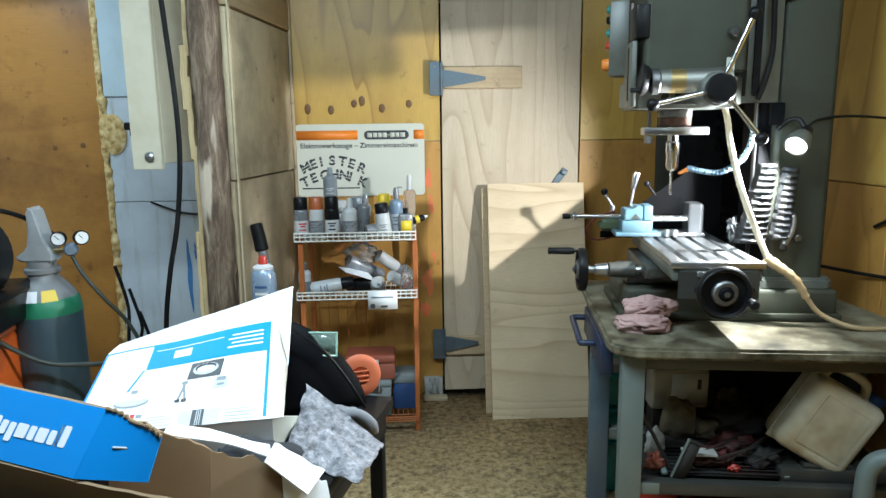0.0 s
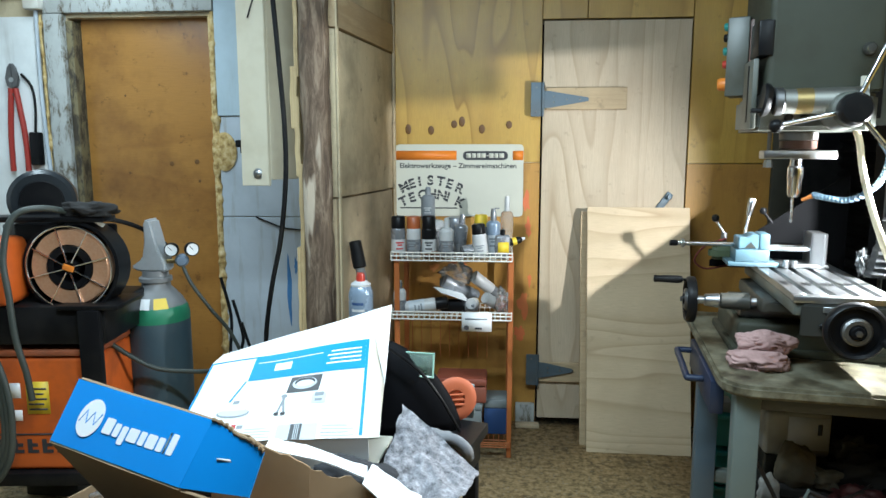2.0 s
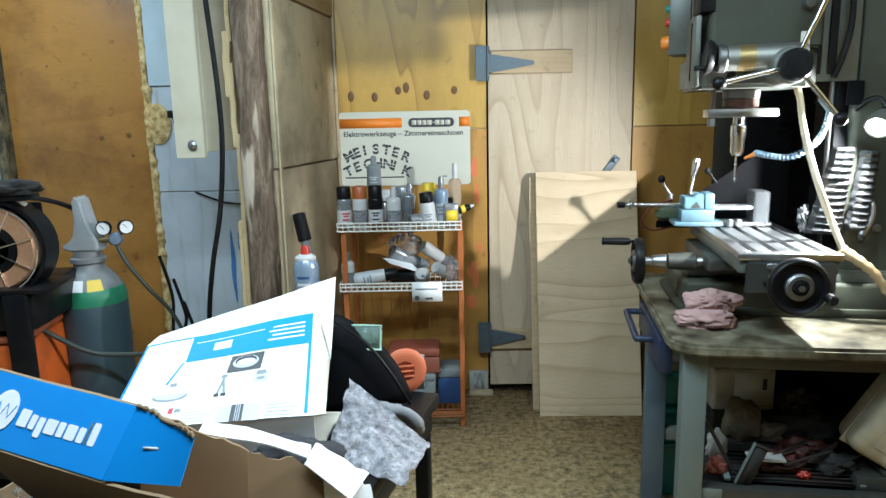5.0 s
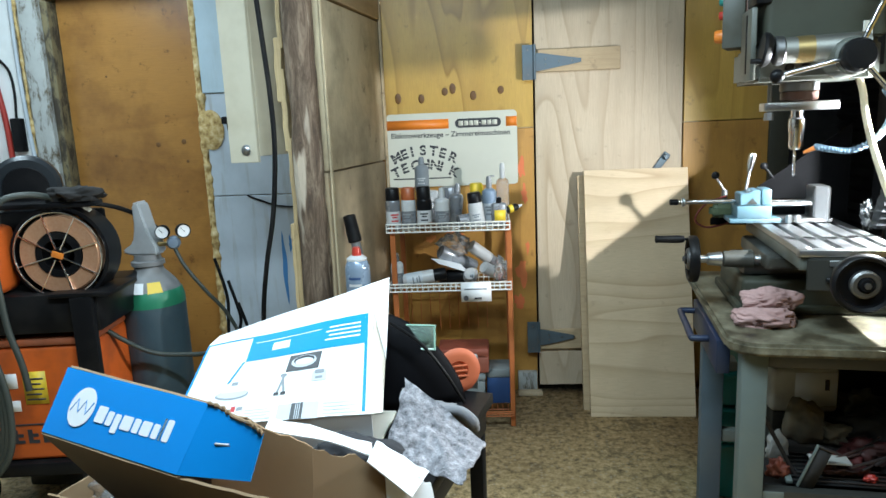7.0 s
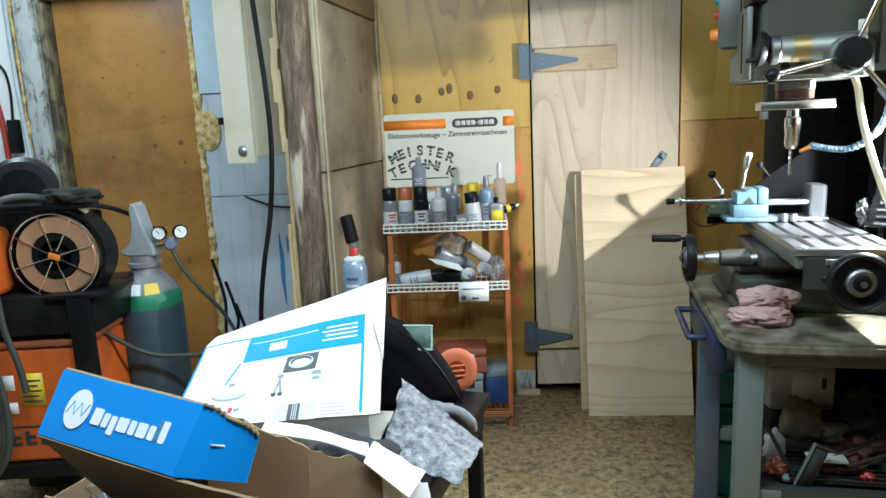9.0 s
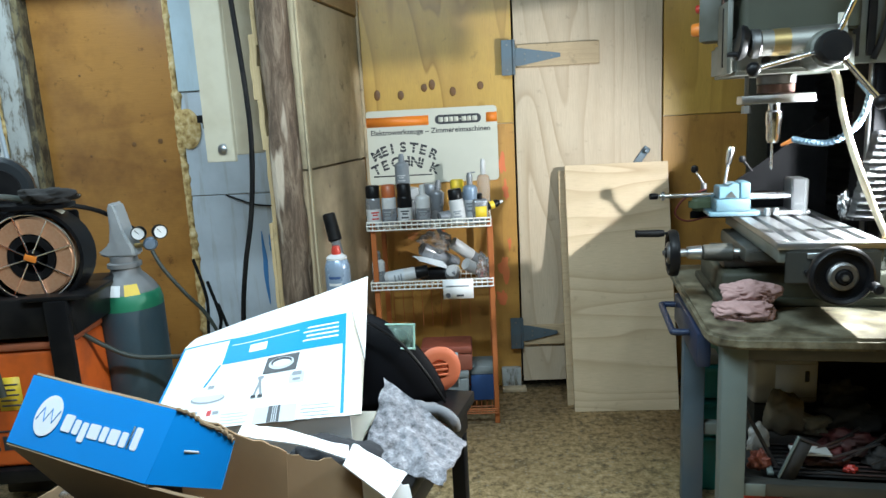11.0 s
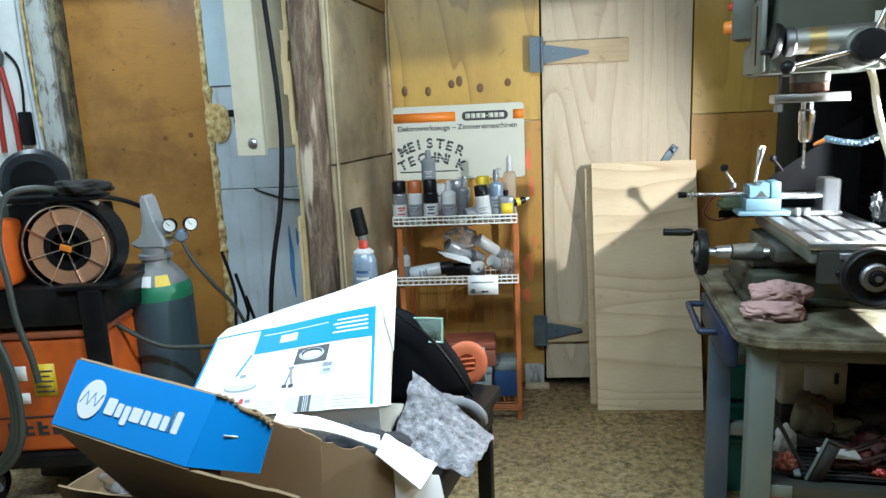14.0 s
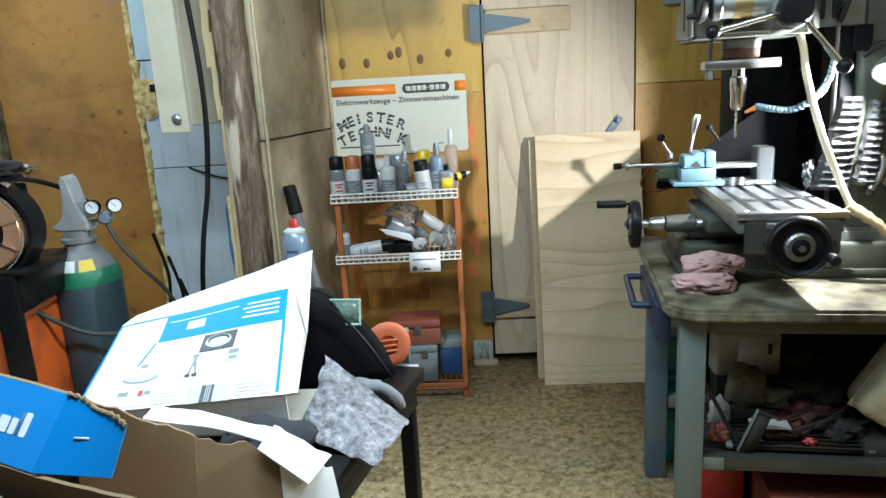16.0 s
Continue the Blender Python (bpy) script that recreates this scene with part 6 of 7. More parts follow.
part("hub", lathe([(0.0001, 0.058), (0.022, 0.058), (0.026, 0.05), (0.026, -0.01)], 18, pose(0.07, 0.075, 0.125, 90)), "black", sp)
part("hub_lock", boxed(-0.02, 0.02, -0.011, 0.011, 0.059, 0.066, bevel=0.003, m=pose(0.07, 0.075, 0.125, 90) @ pose(0, 0, 0, 0, 0, -20)), "loc_orange", sp, "orange hub lock")
for k in range(8):
    a = radians(45 * k + 15)
    part("spoke", rod((0.07 + 0.02 * math.cos(a), 0.0165, 0.125 + 0.02 * math.sin(a)), (0.07 + 0.146 * math.cos(a), 0.0165, 0.125 + 0.146 * math.sin(a)), 0.0026, seg=8), "chrome", sp)
part("rim_wire", tube([(0.07 + 0.148 * math.cos(radians(10 * k)), 0.0165, 0.125 + 0.148 * math.sin(radians(10 * k))) for k in range(37)], 0.003, 8, 2), "chrome", sp)
mo = thing("extraction_motor", "dark grey rounded blower housing behind the feeder", "blower", pose(-1.58, 2.48, 0.99))
part("housing", lathe([(0.0001, -0.10), (0.07, -0.095), (0.105, -0.07), (0.115, -0.02), (0.115, 0.06), (0.10, 0.075), (0.0001, 0.075)], 30, pose(0.04, 0, 0.175, 90, 0, 30)), "dome_grey", mo)
part("intake", lathe([(0.05, 0.074), (0.075, 0.074), (0.072, 0.086), (0.053, 0.086)], 26, pose(0.04, 0, 0.175, 90, 0, 30)), "black", mo)
part("stand", boxed(-0.08, 0.14, -0.08, 0.12, -0.99, 0.09, bevel=0.01), "mill_dark", mo)
solid("feeder_cable", tube([(-1.30, 2.34, 1.118), (-1.36, 2.22, 1.155), (-1.43, 2.16, 1.13), (-1.455, 2.13, 1.0), (-1.44, 2.12, 0.87), (-1.43, 2.12, 0.72), (-1.41, 2.13, 0.60), (-1.405, 2.14, 0.50)], 0.011, 10), "hose_green", "dark cable arching over the wire spool", "cable")
for k in range(3):
    solid("torch_cable", tube([(-1.60, 2.12, 0.80 - 0.02 * k), (-1.53 - 0.01 * k, 2.10, 0.73 - 0.03 * k), (-1.475 - 0.012 * k, 2.10, 0.60), (-1.455 - 0.014 * k, 2.10, 0.45), (-1.475 - 0.01 * k, 2.10, 0.30 + 0.02 * k), (-1.55, 2.10, 0.20 + 0.02 * k), (-1.66, 2.10, 0.16)], 0.0115, 10), "hose_green", "grey-green torch cable looped in front of the welder", "cable", group="torch cables")
solid("cable_bundle_cap", lump((0, 0, 0), (0.10, 0.06, 0.035), 2.2, 0.5, 4, 1.8, -0.02), "filth", "dark crumpled rag on the feeder's rail", "rag", m=pose(-1.25, 2.31, 1.142), smooth=60)
solid("paper_scrap", board((-1.345, 2.33, 1.150), (-1.235, 2.31, 1.135), (-1.225, 2.35, 1.148), (-1.34, 2.36, 1.163), 0.002, 8, 4, 0.010, 3.0, 0.006), "card_cream", "torn cream paper scrap lying on the feeder's rail", "paper")
solid("paper_scrap", board((-1.265, 2.30, 1.118), (-1.205, 2.30, 1.080), (-1.20, 2.315, 1.092), (-1.262, 2.315, 1.132), 0.002, 8, 4, 0.008, 7.0, 0.006), "card_cream", "torn cream paper scrap lying on the feeder's rail", "paper")
solid("loop_cable", tube([(-1.33, 2.42, 1.10), (-1.27, 2.50, 1.085), (-1.235, 2.62, 1.04), (-1.20, 2.74, 0.96)], 0.009, 10), "rubber", "black cable bending towards the cylinder", "cable")

bc = thing("bolt_cutter", "red-handled bolt cutter hanging on the white wall", "bolt cutter", pose(-2.17, 3.225, 1.25))
for s, (x0, x1) in ((-1, (-0.035, -0.012)), (1, (0.045, 0.012))):
    part("handle", tube([(x0, 0, 0.0), (x0 * 0.9, 0, 0.18), (x1, 0, 0.40)], 0.013, 10, 5), "tool_red_bright", bc)
    part("blade", prism([(0, 0.40), (0.026 * s, 0.41), (0.034 * s, 0.45), (0.020 * s, 0.50), (0.004 * s, 0.52)], -0.008, 0.008, 0.002, UP), "steel_dull", bc)
part("pivot", rod((0, -0.012, 0.44), (0, 0.012, 0.44), 0.012), "steel", bc)
part("hook", tube([(0.0, -0.006, 0.37), (0.0, 0.008, 0.375), (0.0, 0.024, 0.38)], 0.005, 8), "steel_dull", bc)
ch = thing("charger_plug", "black plug-in charger with cord on the white wall", "charger", pose(-2.075, 3.225, 1.28))
part("body", boxed(-0.025, 0.025, -0.02, 0.024, 0.0, 0.16, bevel=0.008), "black", ch)
part("cord", tube([(0.0, 0.0, 0.16), (0.006, 0.005, 0.28), (-0.01, 0.012, 0.38), (-0.06, 0.016, 0.44)], 0.006, 8), "rubber", ch)
jbx = thing("junction_box", "white plastic junction box with conduit beside the frame", "junction box", pose(-2.03, 3.224, 2.055))
part("box", boxed(-0.04, 0.04, -0.03, 0.025, -0.04, 0.04, bevel=0.01), "wire_white", jbx)
part("conduit", tube([(0.0, 0.01, -0.04), (-0.006, 0.012, -0.35), (0.002, 0.012, -0.65), (0.015, 0.012, -0.86)], 0.010, 10), "grey_wall", jbx)
sk = thing("wall_socket", "small white round wall fitting with a conduit", "socket", pose(-1.995, 3.205, 1.17))
part("plate", lathe([(0.040, 0), (0.040, 0.010), (0.030, 0.022), (0.0001, 0.024)], 20, pose(0, 0.02, 0, 90)), "wire_white", sk)
part("stem", rod((0, 0.012, 0.03), (0, 0.012, 0.08), 0.012), "wire_white", sk)
vt = solid("vent_ring", lathe([(0.0001, 0.004), (0.075, 0.004), (0.08, 0.0)], 28, pose(-1.80, 3.2495, 2.15, 90)), "blue_panel", "round grey cover plate above the brown door", "cover plate", kind="structure")
tbx = solid("blue_glove_tag", boxed(-0.018, 0.018, -0.006, 0.006, -0.045, 0.045, bevel=0.004), "box_blue", "small dark blue pouch hanging by the duct", "pouch", m=pose(-0.89, 3.235, 1.86))


# ---- the table in the foreground and what lies on it ----
T = pose(0.012, 1.10, 0, 0, 0, -15)
tbl = thing("steel_table", "small black steel table, cluttered", "table", T)
part("tabletop", boxed(-0.60, 0.0, -0.42, 0.60, 0.632, 0.660, bevel=0.003), "black", tbl)
part("apron", boxed(-0.585, -0.012, -0.405, -0.385, 0.575, 0.631, bevel=0.003), "black", tbl)
part("apron", boxed(-0.03, -0.010, -0.384, 0.565, 0.575, 0.631, bevel=0.003), "black", tbl)
for u in (-0.59, -0.044):
    for v in (-0.41, 0.52):
        part("leg", boxed(u, u + 0.034, v, v + 0.034, 0.0, 0.574, bevel=0.003), "black", tbl)


def on_face(o, along, up):
    """A frame whose x runs from o to along and whose y leans towards up."""
    o, along, up = Vector(o), Vector(along), Vector(up)
    x = (along - o).normalized()
    z = x.cross((up - o).normalized()).normalized()
    y = z.cross(x)
    return Matrix.Translation(o) @ Matrix((x, y, z)).transposed().to_4x4()


# blue carton, open at one end
A, Bc, C, D = Vector((-0.491, 1.03, 0.982)), Vector((-0.507, 0.97, 0.903)), Vector((-0.212, 0.900, 0.974)), Vector((-0.242, 0.850, 0.897))
E, F = Vector((-0.127, 0.865, 0.946)), Vector((-0.141, 0.840, 0.893))
ct = thing("blue_carton", "torn blue printed cardboard carton, open at one end", "carton")
sidep = part("printed_side", board(Bc, D, C, A, 0.003, 12, 6, 0.0004, 1.0), "print_blue", ct, "bright blue printed side with white lettering shapes", smooth=60)
fl = part("end_flap", board(D, F, E, C, 0.003, 8, 6, 0.002, 2.0), "print_blue", ct, smooth=60)
part("torn_edge", tube([C + Vector((0, 0, 0.001)), C.lerp(E, 0.25) + Vector((0.001, 0.003, 0.002)), C.lerp(E, 0.5) + Vector((-0.001, 0.002, 0.0)), C.lerp(E, 0.78) + Vector((0.001, 0.002, 0.003)), E], 0.003, 7, 5,
                       radius=lambda t: 0.0028 + 0.0016 * math.sin(t * 57)), "kraft", ct)
G1, G2 = Vector((-0.096, 0.975, 0.874)), Vector((0.000, 1.035, 0.815))
part("rear_panel", board((-0.45, 1.14, 0.70), (-0.19, 1.02, 0.70), C + Vector((-0.004, 0.006, -0.002)), A + Vector((0, 0.004, -0.002)), 0.004, 8, 6, 0.003, 3.0), "kraft", ct, smooth=60)
part("rear_flap", board((-0.235, 0.900, 0.705), (-0.095, 0.925, 0.672), G1, C + Vector((0.002, 0.004, -0.002)), 0.004, 12, 10, 0.004, 4.0, 0.006), "kraft", ct, "plain brown inside of the carton", smooth=60)
part("rear_flap", board((-0.095, 0.925, 0.672), (0.006, 0.985, 0.668), G2, G1, 0.004, 12, 10, 0.004, 5.0, 0.008), "kraft", ct, smooth=60)
part("front_panel", board((-0.46, 1.09, 0.70), (-0.20, 0.97, 0.70), D + Vector((0, -0.002, -0.003)), Bc + Vector((0, -0.002, -0.003)), 0.004, 6, 6, 0.002, 6.0), "kraft", ct, smooth=60)
part("front_flap", board((-0.215, 0.89, 0.80), (-0.06, 0.85, 0.79), (-0.078, 0.798, 0.886), D + Vector((0.002, -0.002, -0.004)), 0.004, 10, 8, 0.003, 7.0, 0.005), "kraft", ct, smooth=60)
part("white_liner", board((-0.165, 0.975, 0.902), (-0.02, 1.045, 0.822), (-0.035, 1.115, 0.812), (-0.18, 1.04, 0.888), 0.002, 14, 8, 0.008, 8.0, 0.008), "card_white", ct, "torn white liner", smooth=60)
part("white_liner", board((-0.022, 1.000, 0.834), (0.040, 1.015, 0.766), (0.062, 1.085, 0.772), (-0.02, 1.085, 0.828), 0.002, 12, 8, 0.006, 9.0, 0.008), "card_white", ct, "torn white liner", smooth=60)
part("white_liner", board((0.008, 0.990, 0.668), (0.088, 1.035, 0.668), (0.066, 1.068, 0.766), (-0.002, 1.030, 0.818), 0.002, 8, 8, 0.006, 10.0, 0.01), "card_white", ct, smooth=60)
fm = on_face(Bc, D, A) @ Matrix.Translation((0, 0, 0.0010))
part("logo_disc", lathe([(0.0001, 0.0003), (0.0295, 0.0003), (0.0295, 0)], 32, fm @ Matrix.Translation((0.062, 0.049, 0)) @ Matrix.Diagonal((0.92, 1.0, 1, 1))), "card_white", sidep)
part("logo_zigzag", tube([fm @ Vector((0.040 + 0.0088 * k, 0.040 + (0.019 if k % 2 else 0.0), 0.0)) for k in range(6)], 0.0012, 6, 1), "print_blue", sidep)
x = 0.098
for k, (w, h, y0) in enumerate(((0.024, 0.024, 0), (0.016, 0.020, 0), (0.016, 0.027, -0.008), (0.025, 0.020, 0), (0.016, 0.020, 0), (0.023, 0.020, 0), (0.016, 0.020, 0), (0.006, 0.030, 0), (0.016, 0.030, 0))):
    part("logo_bar", prism(rounded(x, x + w - 0.0035, 0.034 + y0, 0.034 + y0 + h, 0.0028, n=3), 0, 0.0003, 0, fm), "card_white", sidep)
    x += w
f2 = on_face(D, F, C)
part("print_bar", boxed(0.044, 0.066, 0.0405, 0.0440, 0.0018, 0.0020, m=f2), "ink_pale", fl)

# white printed box, tilted
bl, brr, tr, tl = Vector((-0.507, 1.345, 0.730)), Vector((-0.080, 1.345, 0.757)), Vector((-0.109, 1.600, 0.906)), Vector((-0.515, 1.600, 0.826))
wb = thing("white_box", "white and blue printed cardboard box with lid flap raised", "carton")
face = part("printed_face", board(bl, brr, tr, tl, 0.003, 10, 8, 0.004, 11.0), "card_white", wb, "white face with blue band and product pictures", smooth=60)
part("lid_flap", board(tl, tr, (-0.080, 1.690, 0.961), (-0.531, 1.700, 0.818), 0.003, 10, 5, 0.004, 12.0), "card_white", wb, smooth=60)
part("side_panel", board(brr + Vector((0.001, 0, 0)), (-0.058, 1.360, 0.753), (-0.078, 1.545, 0.800), tr + Vector((0.001, 0, -0.001)), 0.003, 4, 8, 0.002, 13.0), "card_cream", wb, smooth=60)
part("corner_flap", board(tr + Vector((0.002, 0, 0)), (-0.077, 1.548, 0.802), (-0.078, 1.60, 0.86), (-0.080, 1.688, 0.959), 0.003, 4, 6, 0.002, 14.0), "card_white", wb, smooth=60)
part("bottom_panel", board((-0.50, 1.36, 0.672), (-0.075, 1.36, 0.672), (-0.06, 1.55, 0.672), (-0.50, 1.58, 0.672), 0.006), "card_cream", wb)
part("front_panel", board((-0.503, 1.352, 0.674), (-0.079, 1.352, 0.674), brr + Vector((0, 0.003, -0.003)), bl + Vector((0, 0.003, -0.003)), 0.003), "card_white", wb)


def at_face(u, v, lift=0.0):
    p = (bl * (1 - u) + brr * u) * (1 - v) + (tl * (1 - u) + tr * u) * v
    n = (brr - bl).cross(tl - bl).normalized()
    w = noise.noise(p * 7 + Vector((11.0, 0, 0))) * 0.004
    return p + n * (w + 0.0012 + lift)


def print_patch(u0, u1, v0, v1, material, skew=0.0, lift=0.0, name="print_patch", n=8):
    bm = bmesh.new()
    g = [[bm.verts.new(at_face(u0 + (u1 - u0) * i / n + skew * j / 3, v0 + (v1 - v0) * j / 3, lift)) for i in range(n + 1)] for j in range(4)]
    for j in range(3):
        for i in range(n):
            bm.faces.new((g[j][i], g[j][i + 1], g[j + 1][i + 1], g[j + 1][i]))
    part(name, bm, material, face)


print_patch(0.28, 0.955, 0.66, 0.97, "print_blue")
print_patch(0.955, 0.972, 0.02, 0.97, "print_blue")
print_patch(0.215, 0.228, 0.42, 0.66, "print_blue", 0.05)
print_patch(0.0, 0.012, 0.0, 0.955, "print_blue")
print_patch(0.0, 0.95, 0.955, 0.972, "print_blue")
print_patch(0.42, 0.52, 0.75, 0.84, "card_white", lift=0.0006)
for k in range(4):
    print_patch(0.73 + 0.02 * (k % 2), 0.93, 0.74 + 0.045 * k, 0.755 + 0.045 * k, "card_white", lift=0.0006, name="print_bar")
def print_oval(u, v, ru, rv, material, lift=0.0, name="print_oval", a0=0, a1=360):
    bm = bmesh.new()
    n = 20
    c = bm.verts.new(at_face(u, v, lift))
    ring = [bm.verts.new(at_face(u + ru * math.cos(radians(a0 + (a1 - a0) * k / n)), v + rv * math.sin(radians(a0 + (a1 - a0) * k / n)), lift)) for k in range(n + 1)]
    for k in range(n):
        bm.faces.new((c, ring[k], ring[k + 1]))
    part(name, bm, material, face)


print_patch(0.53, 0.71, 0.47, 0.64, "ink_photo", 0.012)
print_oval(0.625, 0.56, 0.070, 0.062, "ink_pale", 0.0006)
print_oval(0.625, 0.572, 0.058, 0.045, "ink_dark", 0.0010)
print_oval(0.628, 0.556, 0.050, 0.034, "ink_wash", 0.0014)
print_patch(0.68, 0.76, 0.34, 0.44, "ink_pale")
print_patch(0.695, 0.745, 0.41, 0.45, "ink_grey", lift=0.0006, n=3)
print_patch(0.70, 0.74, 0.36, 0.385, "ink_grey", lift=0.0006, n=3)
for u0, tilt in ((0.500, 0.02), (0.535, -0.02)):
    print_patch(u0, u0 + 0.014, 0.27, 0.42, "ink_grey", tilt, n=2)
    print_patch(u0 - 0.008, u0 + 0.018, 0.24, 0.27, "ink_dark", lift=0.0006, n=2)
print_oval(0.525, 0.44, 0.018, 0.02, "ink_grey")
print_patch(0.53, 0.74, -0.01, 0.14, "ink_pale")
print_patch(0.60, 0.66, -0.01, 0.14, "ink_photo", lift=0.0006, n=3)
for k in range(3):
    print_patch(0.622 + 0.010 * k, 0.626 + 0.010 * k, -0.01, 0.14, "ink_pale", lift=0.0010, name="print_bar", n=1)
for k in range(4):
    print_patch(0.76, 0.93 - 0.03 * (k % 2), 0.02 + 0.03 * k, 0.032 + 0.03 * k, "ink_pale", name="print_bar")
    print_patch(0.36, 0.50 - 0.02 * (k % 2), 0.02 + 0.03 * k, 0.032 + 0.03 * k, "ink_pale", name="print_bar")
# the printed can: body, dark shoulder ring, grey dome and nozzle
print_patch(0.175, 0.355, 0.02, 0.29, "ink_wash", lift=0.0004)
print_oval(0.265, 0.29, 0.090, 0.055, "ink_grey", 0.0006)
print_oval(0.265, 0.30, 0.083, 0.045, "ink_pale", 0.0010)
print_oval(0.265, 0.315, 0.062, 0.085, "ink_wash", 0.0014, a1=180)
print_patch(0.247, 0.283, 0.385, 0.425, "ink_grey", lift=0.0014, n=3)
print_patch(0.185, 0.235, 0.12, 0.165, "ink_grey", lift=0.0008, n=3, name="print_bar")
print_patch(0.285, 0.308, 0.11, 0.165, "ink_red", lift=0.0009, n=3)
print_patch(0.315, 0.345, 0.12, 0.155, "ink_grey", lift=0.0008, n=3, name="print_bar")
print_patch(0.31, 0.70, 0.875, 0.883, "card_white", lift=0.0006, name="print_bar")

# helmet, lens, disc, glove and felt behind and beside the box
def dome(c, r, p, squash=1.0):
    bm = bmesh.new()
    bmesh.ops.create_uvsphere(bm, u_segments=40, v_segments=24, radius=1.0)
    for v in bm.verts:
        q = v.co.copy()
        k = (abs(q.x) ** p + abs(q.y) ** p + abs(q.z) ** p) ** (1 / p)
        q /= k
        v.co = Vector((c[0] + q.x * r[0], c[1] + q.y * r[1], max(c[2] + q.z * r[2], c[2])))
    return bm


hm = thing("welding_helmet", "matt black welding helmet shell lying on the table", "welding helmet")
part("shell", dome((-0.095, 1.64, 0.661), (0.195, 0.075, 0.225), 1.55), "helmet", hm, smooth=60)
part("rim", tube([(0.098, 1.60, 0.668), (0.085, 1.585, 0.70), (0.05, 1.575, 0.765), (0.0, 1.575, 0.83), (-0.07, 1.58, 0.88)], 0.004, 8), "black", hm)
gp = thing("lens_plate", "rectangular clear lens plate with pale green edge", "lens", pose(-0.006, 1.622, 0.828, 78, 0, -8))
part("glass", boxed(-0.038, 0.038, -0.028, 0.028, -0.0015, 0.0015), "glass", gp)
part("edge", tube([(-0.038, -0.028, 0), (0.034, -0.028, 0), (0.038, -0.024, 0), (0.038, 0.024, 0), (0.034, 0.028, 0), (-0.038, 0.028, 0)], 0.0026, 8, 3), "lens_edge", gp)
od = thing("orange_disc", "worn orange fibre sanding disc with moulded ridges", "sanding disc", pose(0.082, 1.675, 0.722, 84, 0, 18))
part("disc", lathe([(0.0001, 0.004), (0.012, 0.004), (0.014, 0.001), (0.022, 0.001), (0.025, 0.006), (0.040, 0.007), (0.052, 0.004), (0.057, 0.0), (0.055, -0.006), (0.0001, -0.006)], 36), "disc_orange", od)
for k in range(3):
    part("ridge", boxed(-0.018, 0.022, -0.016 + 0.013 * k, -0.011 + 0.013 * k, 0.004, 0.009, bevel=0.0015), "disc_orange", od)
solid("grey_case", boxed(0.045, 0.13, 1.70, 1.735, 0.661, 0.745, bevel=0.004), "tool_grey", "small grey box behind the sanding disc", "box")
gv = thing("work_glove", "grey knitted work glove hanging over the table's edge", "glove")
part("palm", lump((0.045, 1.485, 0.690), (0.055, 0.04, 0.030), 2.5, 0.25, 4, 1.6, -0.027), "glove", gv, smooth=70)
for k in range(4):
    part("finger", tube([(0.055, 1.455 + 0.014 * k, 0.712 - 0.004 * k), (0.092, 1.45 + 0.012 * k, 0.715 - 0.009 * k), (0.118 + 0.004 * (k % 2), 1.445 + 0.014 * k, 0.700 - 0.012 * k), (0.128, 1.445 + 0.014 * k, 0.677 - 0.010 * k)], 0.012, 12, 6,
                        radius=lambda t: 0.0115 * (1 - 0.35 * max(0, t - 0.8) / 0.2) if t < 0.99 else 0.004), "glove", gv, smooth=70)


def drape(a, b, c, d, n, warp, seed, thick=0.004):
    """A heavy cloth with folds and an uneven hem."""
    a, b, c, d = (Vector(p) for p in (a, b, c, d))
    bm = bmesh.new()
    nrm = (b - a).cross(d - a).normalized()
    sides = []
    for s in (0, 1):
        rows = []
        for j in range(n + 1):
            row = []
            for i in range(n + 1):
                u, v = i / n, j / n
                u2 = u + 0.035 * noise.noise(Vector((v * 5, seed, 0))) * (1 if i in (0, n) else 0.4)
                v2 = v + 0.035 * noise.noise(Vector((u * 5, seed, 4))) * (1 if j in (0, n) else 0.4)
                p = (a * (1 - u2) + b * u2) * (1 - v2) + (d * (1 - u2) + c * u2) * v2
                w = warp * (noise.noise(Vector((u * 2.4, v * 2.4, seed))) + 0.5 * noise.noise(Vector((u * 6, v * 6, seed + 3))) + 0.25 * noise.noise(Vector((u * 15, v * 15, seed))))
                row.append(bm.verts.new(p + nrm * (w - thick * s)))
            rows.append(row)
        sides.append(rows)
    f, g = sides
    for j in range(n):
        for i in range(n):
            bm.faces.new((f[j][i], f[j][i + 1], f[j + 1][i + 1], f[j + 1][i]))
            bm.faces.new((g[j][i], g[j + 1][i], g[j + 1][i + 1], g[j][i + 1]))
    for i in range(n):
        bm.faces.new((f[0][i], g[0][i], g[0][i + 1], f[0][i + 1])), bm.faces.new((f[n][i], f[n][i + 1], g[n][i + 1], g[n][i]))
        bm.faces.new((f[i][0], f[i + 1][0], g[i + 1][0], g[i][0])), bm.faces.new((f[i][n], g[i][n], g[i + 1][n], f[i + 1][n]))
    bmesh.ops.recalc_face_normals(bm, faces=bm.faces[:])
    return bm


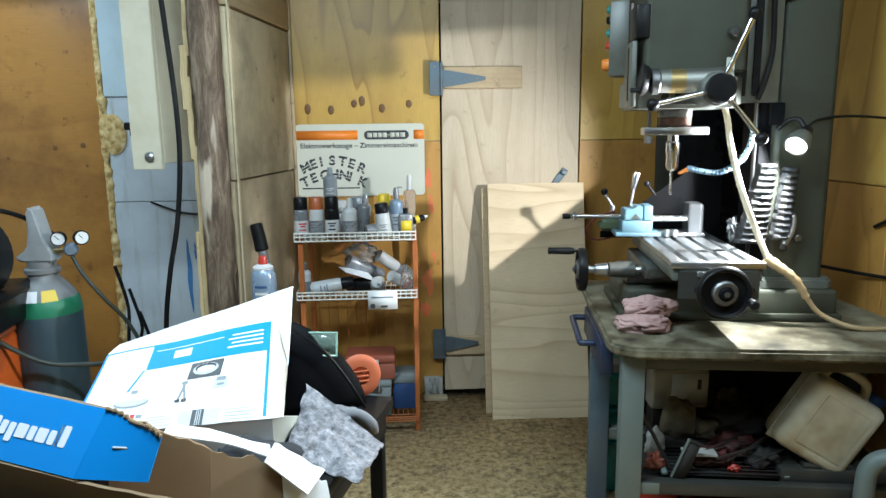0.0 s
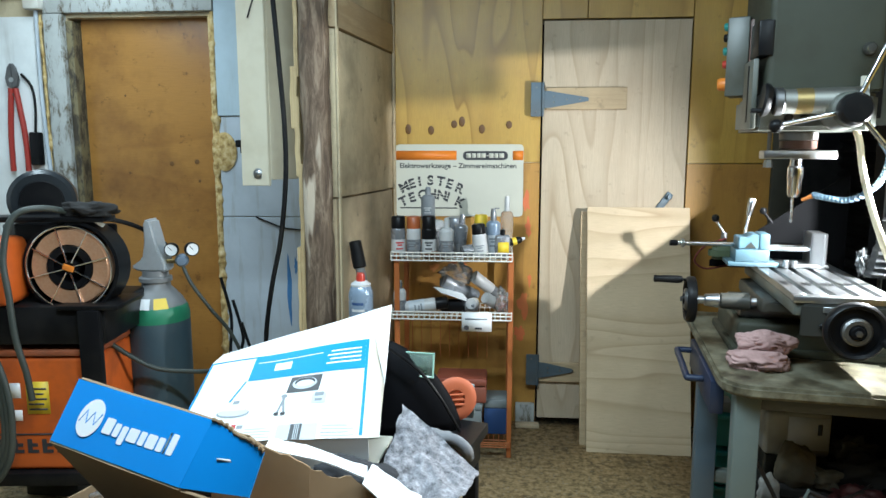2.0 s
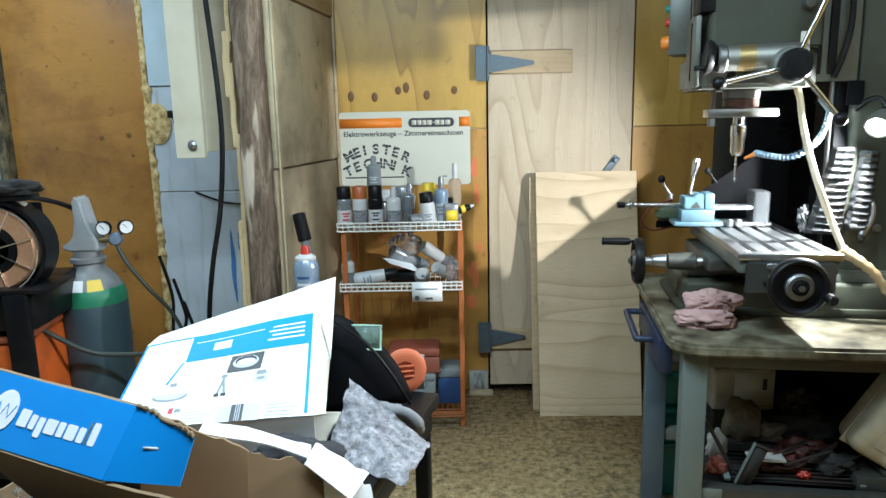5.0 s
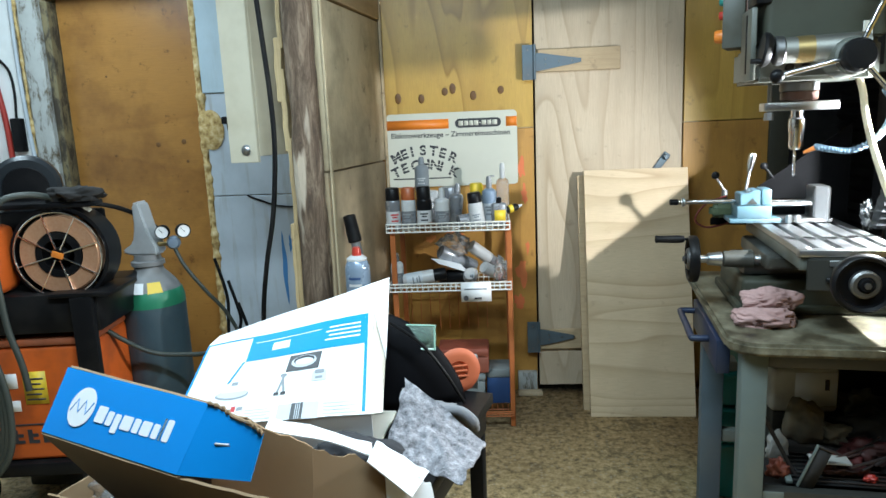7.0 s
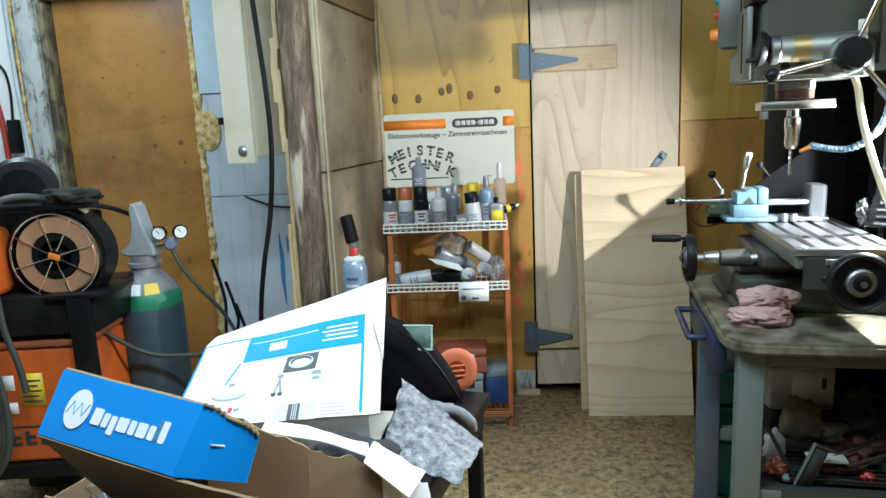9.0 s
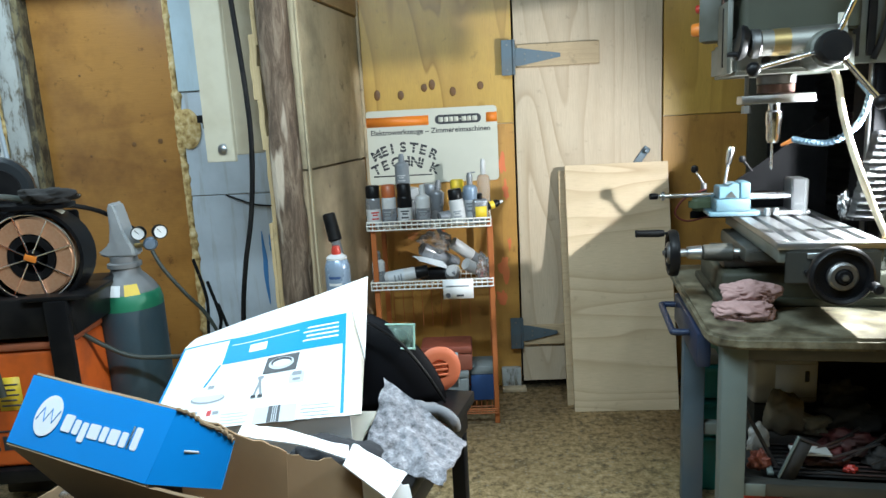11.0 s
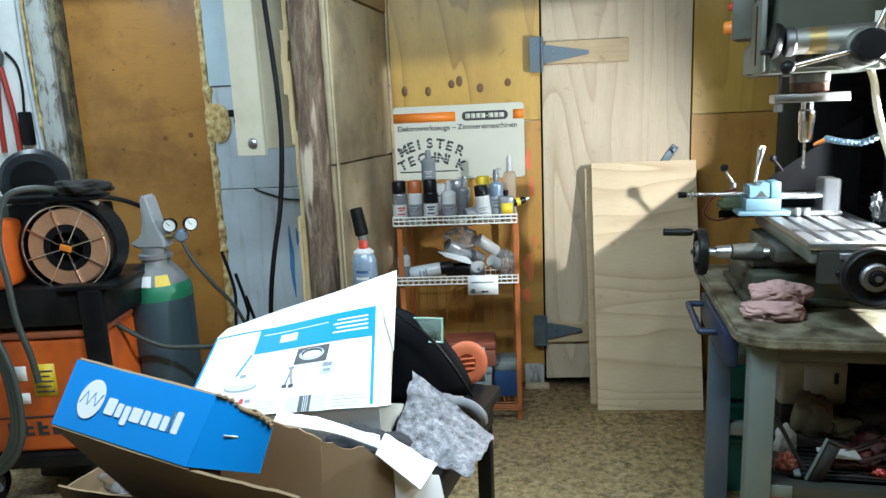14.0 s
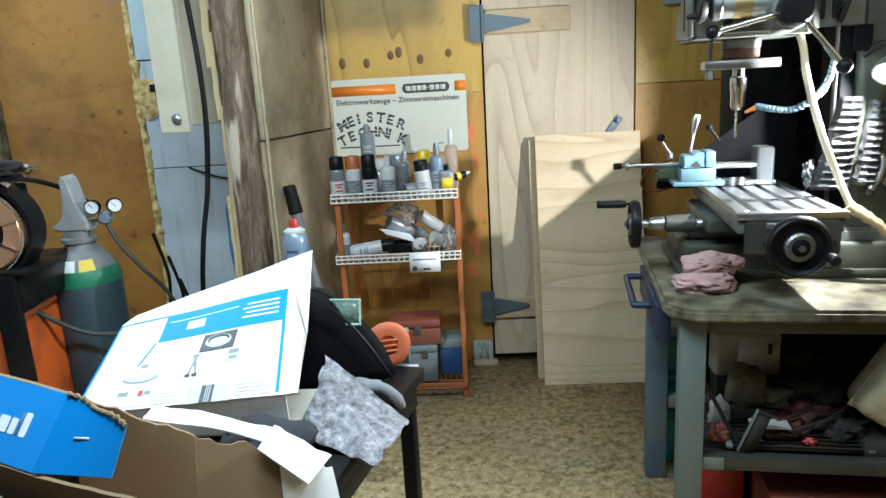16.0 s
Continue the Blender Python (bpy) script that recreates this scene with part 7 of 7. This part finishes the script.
solid("felt_cloth", drape((-0.049, 1.328, 0.672), (0.108, 1.223, 0.670), (0.150, 1.405, 0.662), (-0.028, 1.490, 0.778), 34, 0.022, 3.0), "felt", "speckled grey felt cloth hanging over the table's edge", "cloth", smooth=70)
solid("dark_felt", lump((0, 0, 0), (0.10, 0.06, 0.04), 6.0, 0.3, 4, 1.4, -0.036), "felt_dark", "crumpled dark grey felt under the white box", "cloth", m=pose(-0.105, 1.285, 0.697), smooth=70)
solid("navy_cloth", lump((0, 0, 0), (0.13, 0.05, 0.07), 3.0, 0.45, 4, 1.8, -0.045), "navy", "dark blue cloth lying in the open carton", "cloth", m=pose(-0.20, 0.862, 0.712), smooth=70)
lb = thing("brown_carton", "open brown cardboard box holding clear plastic wrap", "carton", pose(-0.475, 1.20, 0.6605, 0, 0, -14))
part("bottom", boxed(-0.115, 0.10, -0.11, 0.10, 0.0, 0.004), "kraft", lb)
for a, b2, h in (((-0.117, -0.112), (0.102, -0.112), 0.06), ((0.102, -0.11), (0.102, 0.10), 0.075), ((0.10, 0.102), (-0.115, 0.102), 0.055), ((-0.117, 0.10), (-0.117, -0.11), 0.045)):
    part("wall", board((*a, 0.0), (*b2, 0.0), (b2[0] * 1.06, b2[1] * 1.06, h), (a[0] * 1.06, a[1] * 1.06, h * 0.9), 0.004, 6, 4, 0.004, h * 90, 0.004), "kraft", lb)
solid("plastic_wrap", lump((0, 0, 0), (0.065, 0.06, 0.045), 9.0, 0.7, 4, 2.2, -0.03), "film_grey", "crumpled clear plastic wrap in the brown carton", "plastic wrap", m=pose(-0.50, 1.185, 0.696), smooth=30)

# aerosol and sealant tube beside the post
dr = thing("steel_drum", "small dark steel drum beside the post", "drum", pose(-0.30, 2.40, 0))
part("shell", lathe([(0.10, 0), (0.105, 0.006), (0.105, 0.30), (0.109, 0.31), (0.105, 0.32), (0.105, 0.625), (0.11, 0.632), (0.10, 0.640), (0.0001, 0.636)], 32), "mill_dark", dr)
ae = thing("large_aerosol", "large pale blue aerosol with red cap", "aerosol", pose(-0.302, 2.385, 0.641))
part("body", lathe([(0.042, 0), (0.044, 0.004), (0.044, 0.20), (0.042, 0.208), (0.034, 0.232), (0.020, 0.243), (0.0001, 0.244)], 30), "can_blue", ae)
part("collar", lathe([(0.036, 0.229), (0.036, 0.236), (0.020, 0.247), (0.016, 0.246)], 24), "can_white", ae)
part("cap", lathe([(0.017, 0.243), (0.016, 0.262), (0.012, 0.275), (0.0001, 0.276)], 18), "red", ae, "red nozzle cap")
for k in range(6):
    bm = bmesh.new()
    v = [bm.verts.new((0.0446 * math.sin(t), -0.0446 * math.cos(t), z)) for z in (0.045 + 0.024 * k, 0.054 + 0.024 * k) for t in (-0.6, -0.3, 0, 0.3, 0.55 - 0.08 * (k % 3))]
    for i in range(4):
        bm.faces.new((v[i], v[i + 1], v[i + 6], v[i + 5]))
    part("print_bar", bm, "box_blue" if k % 2 else "can_white", ae)
sx = thing("sealant_gun", "grey tube with a black head, leaning against the post", "tube", None)
top, low = Vector((-0.380, 2.672, 0.985)), Vector((-0.17, 2.52, 0.004))
part("tube", rod(low, low.lerp(top, 0.93), 0.016, 0.019, 18), "cyl_neck", sx)
part("head", rod(low.lerp(top, 0.90), top + (top - low).normalized() * 0.008, 0.027, 0.025, 18, bevel=0.004), "black", sx)
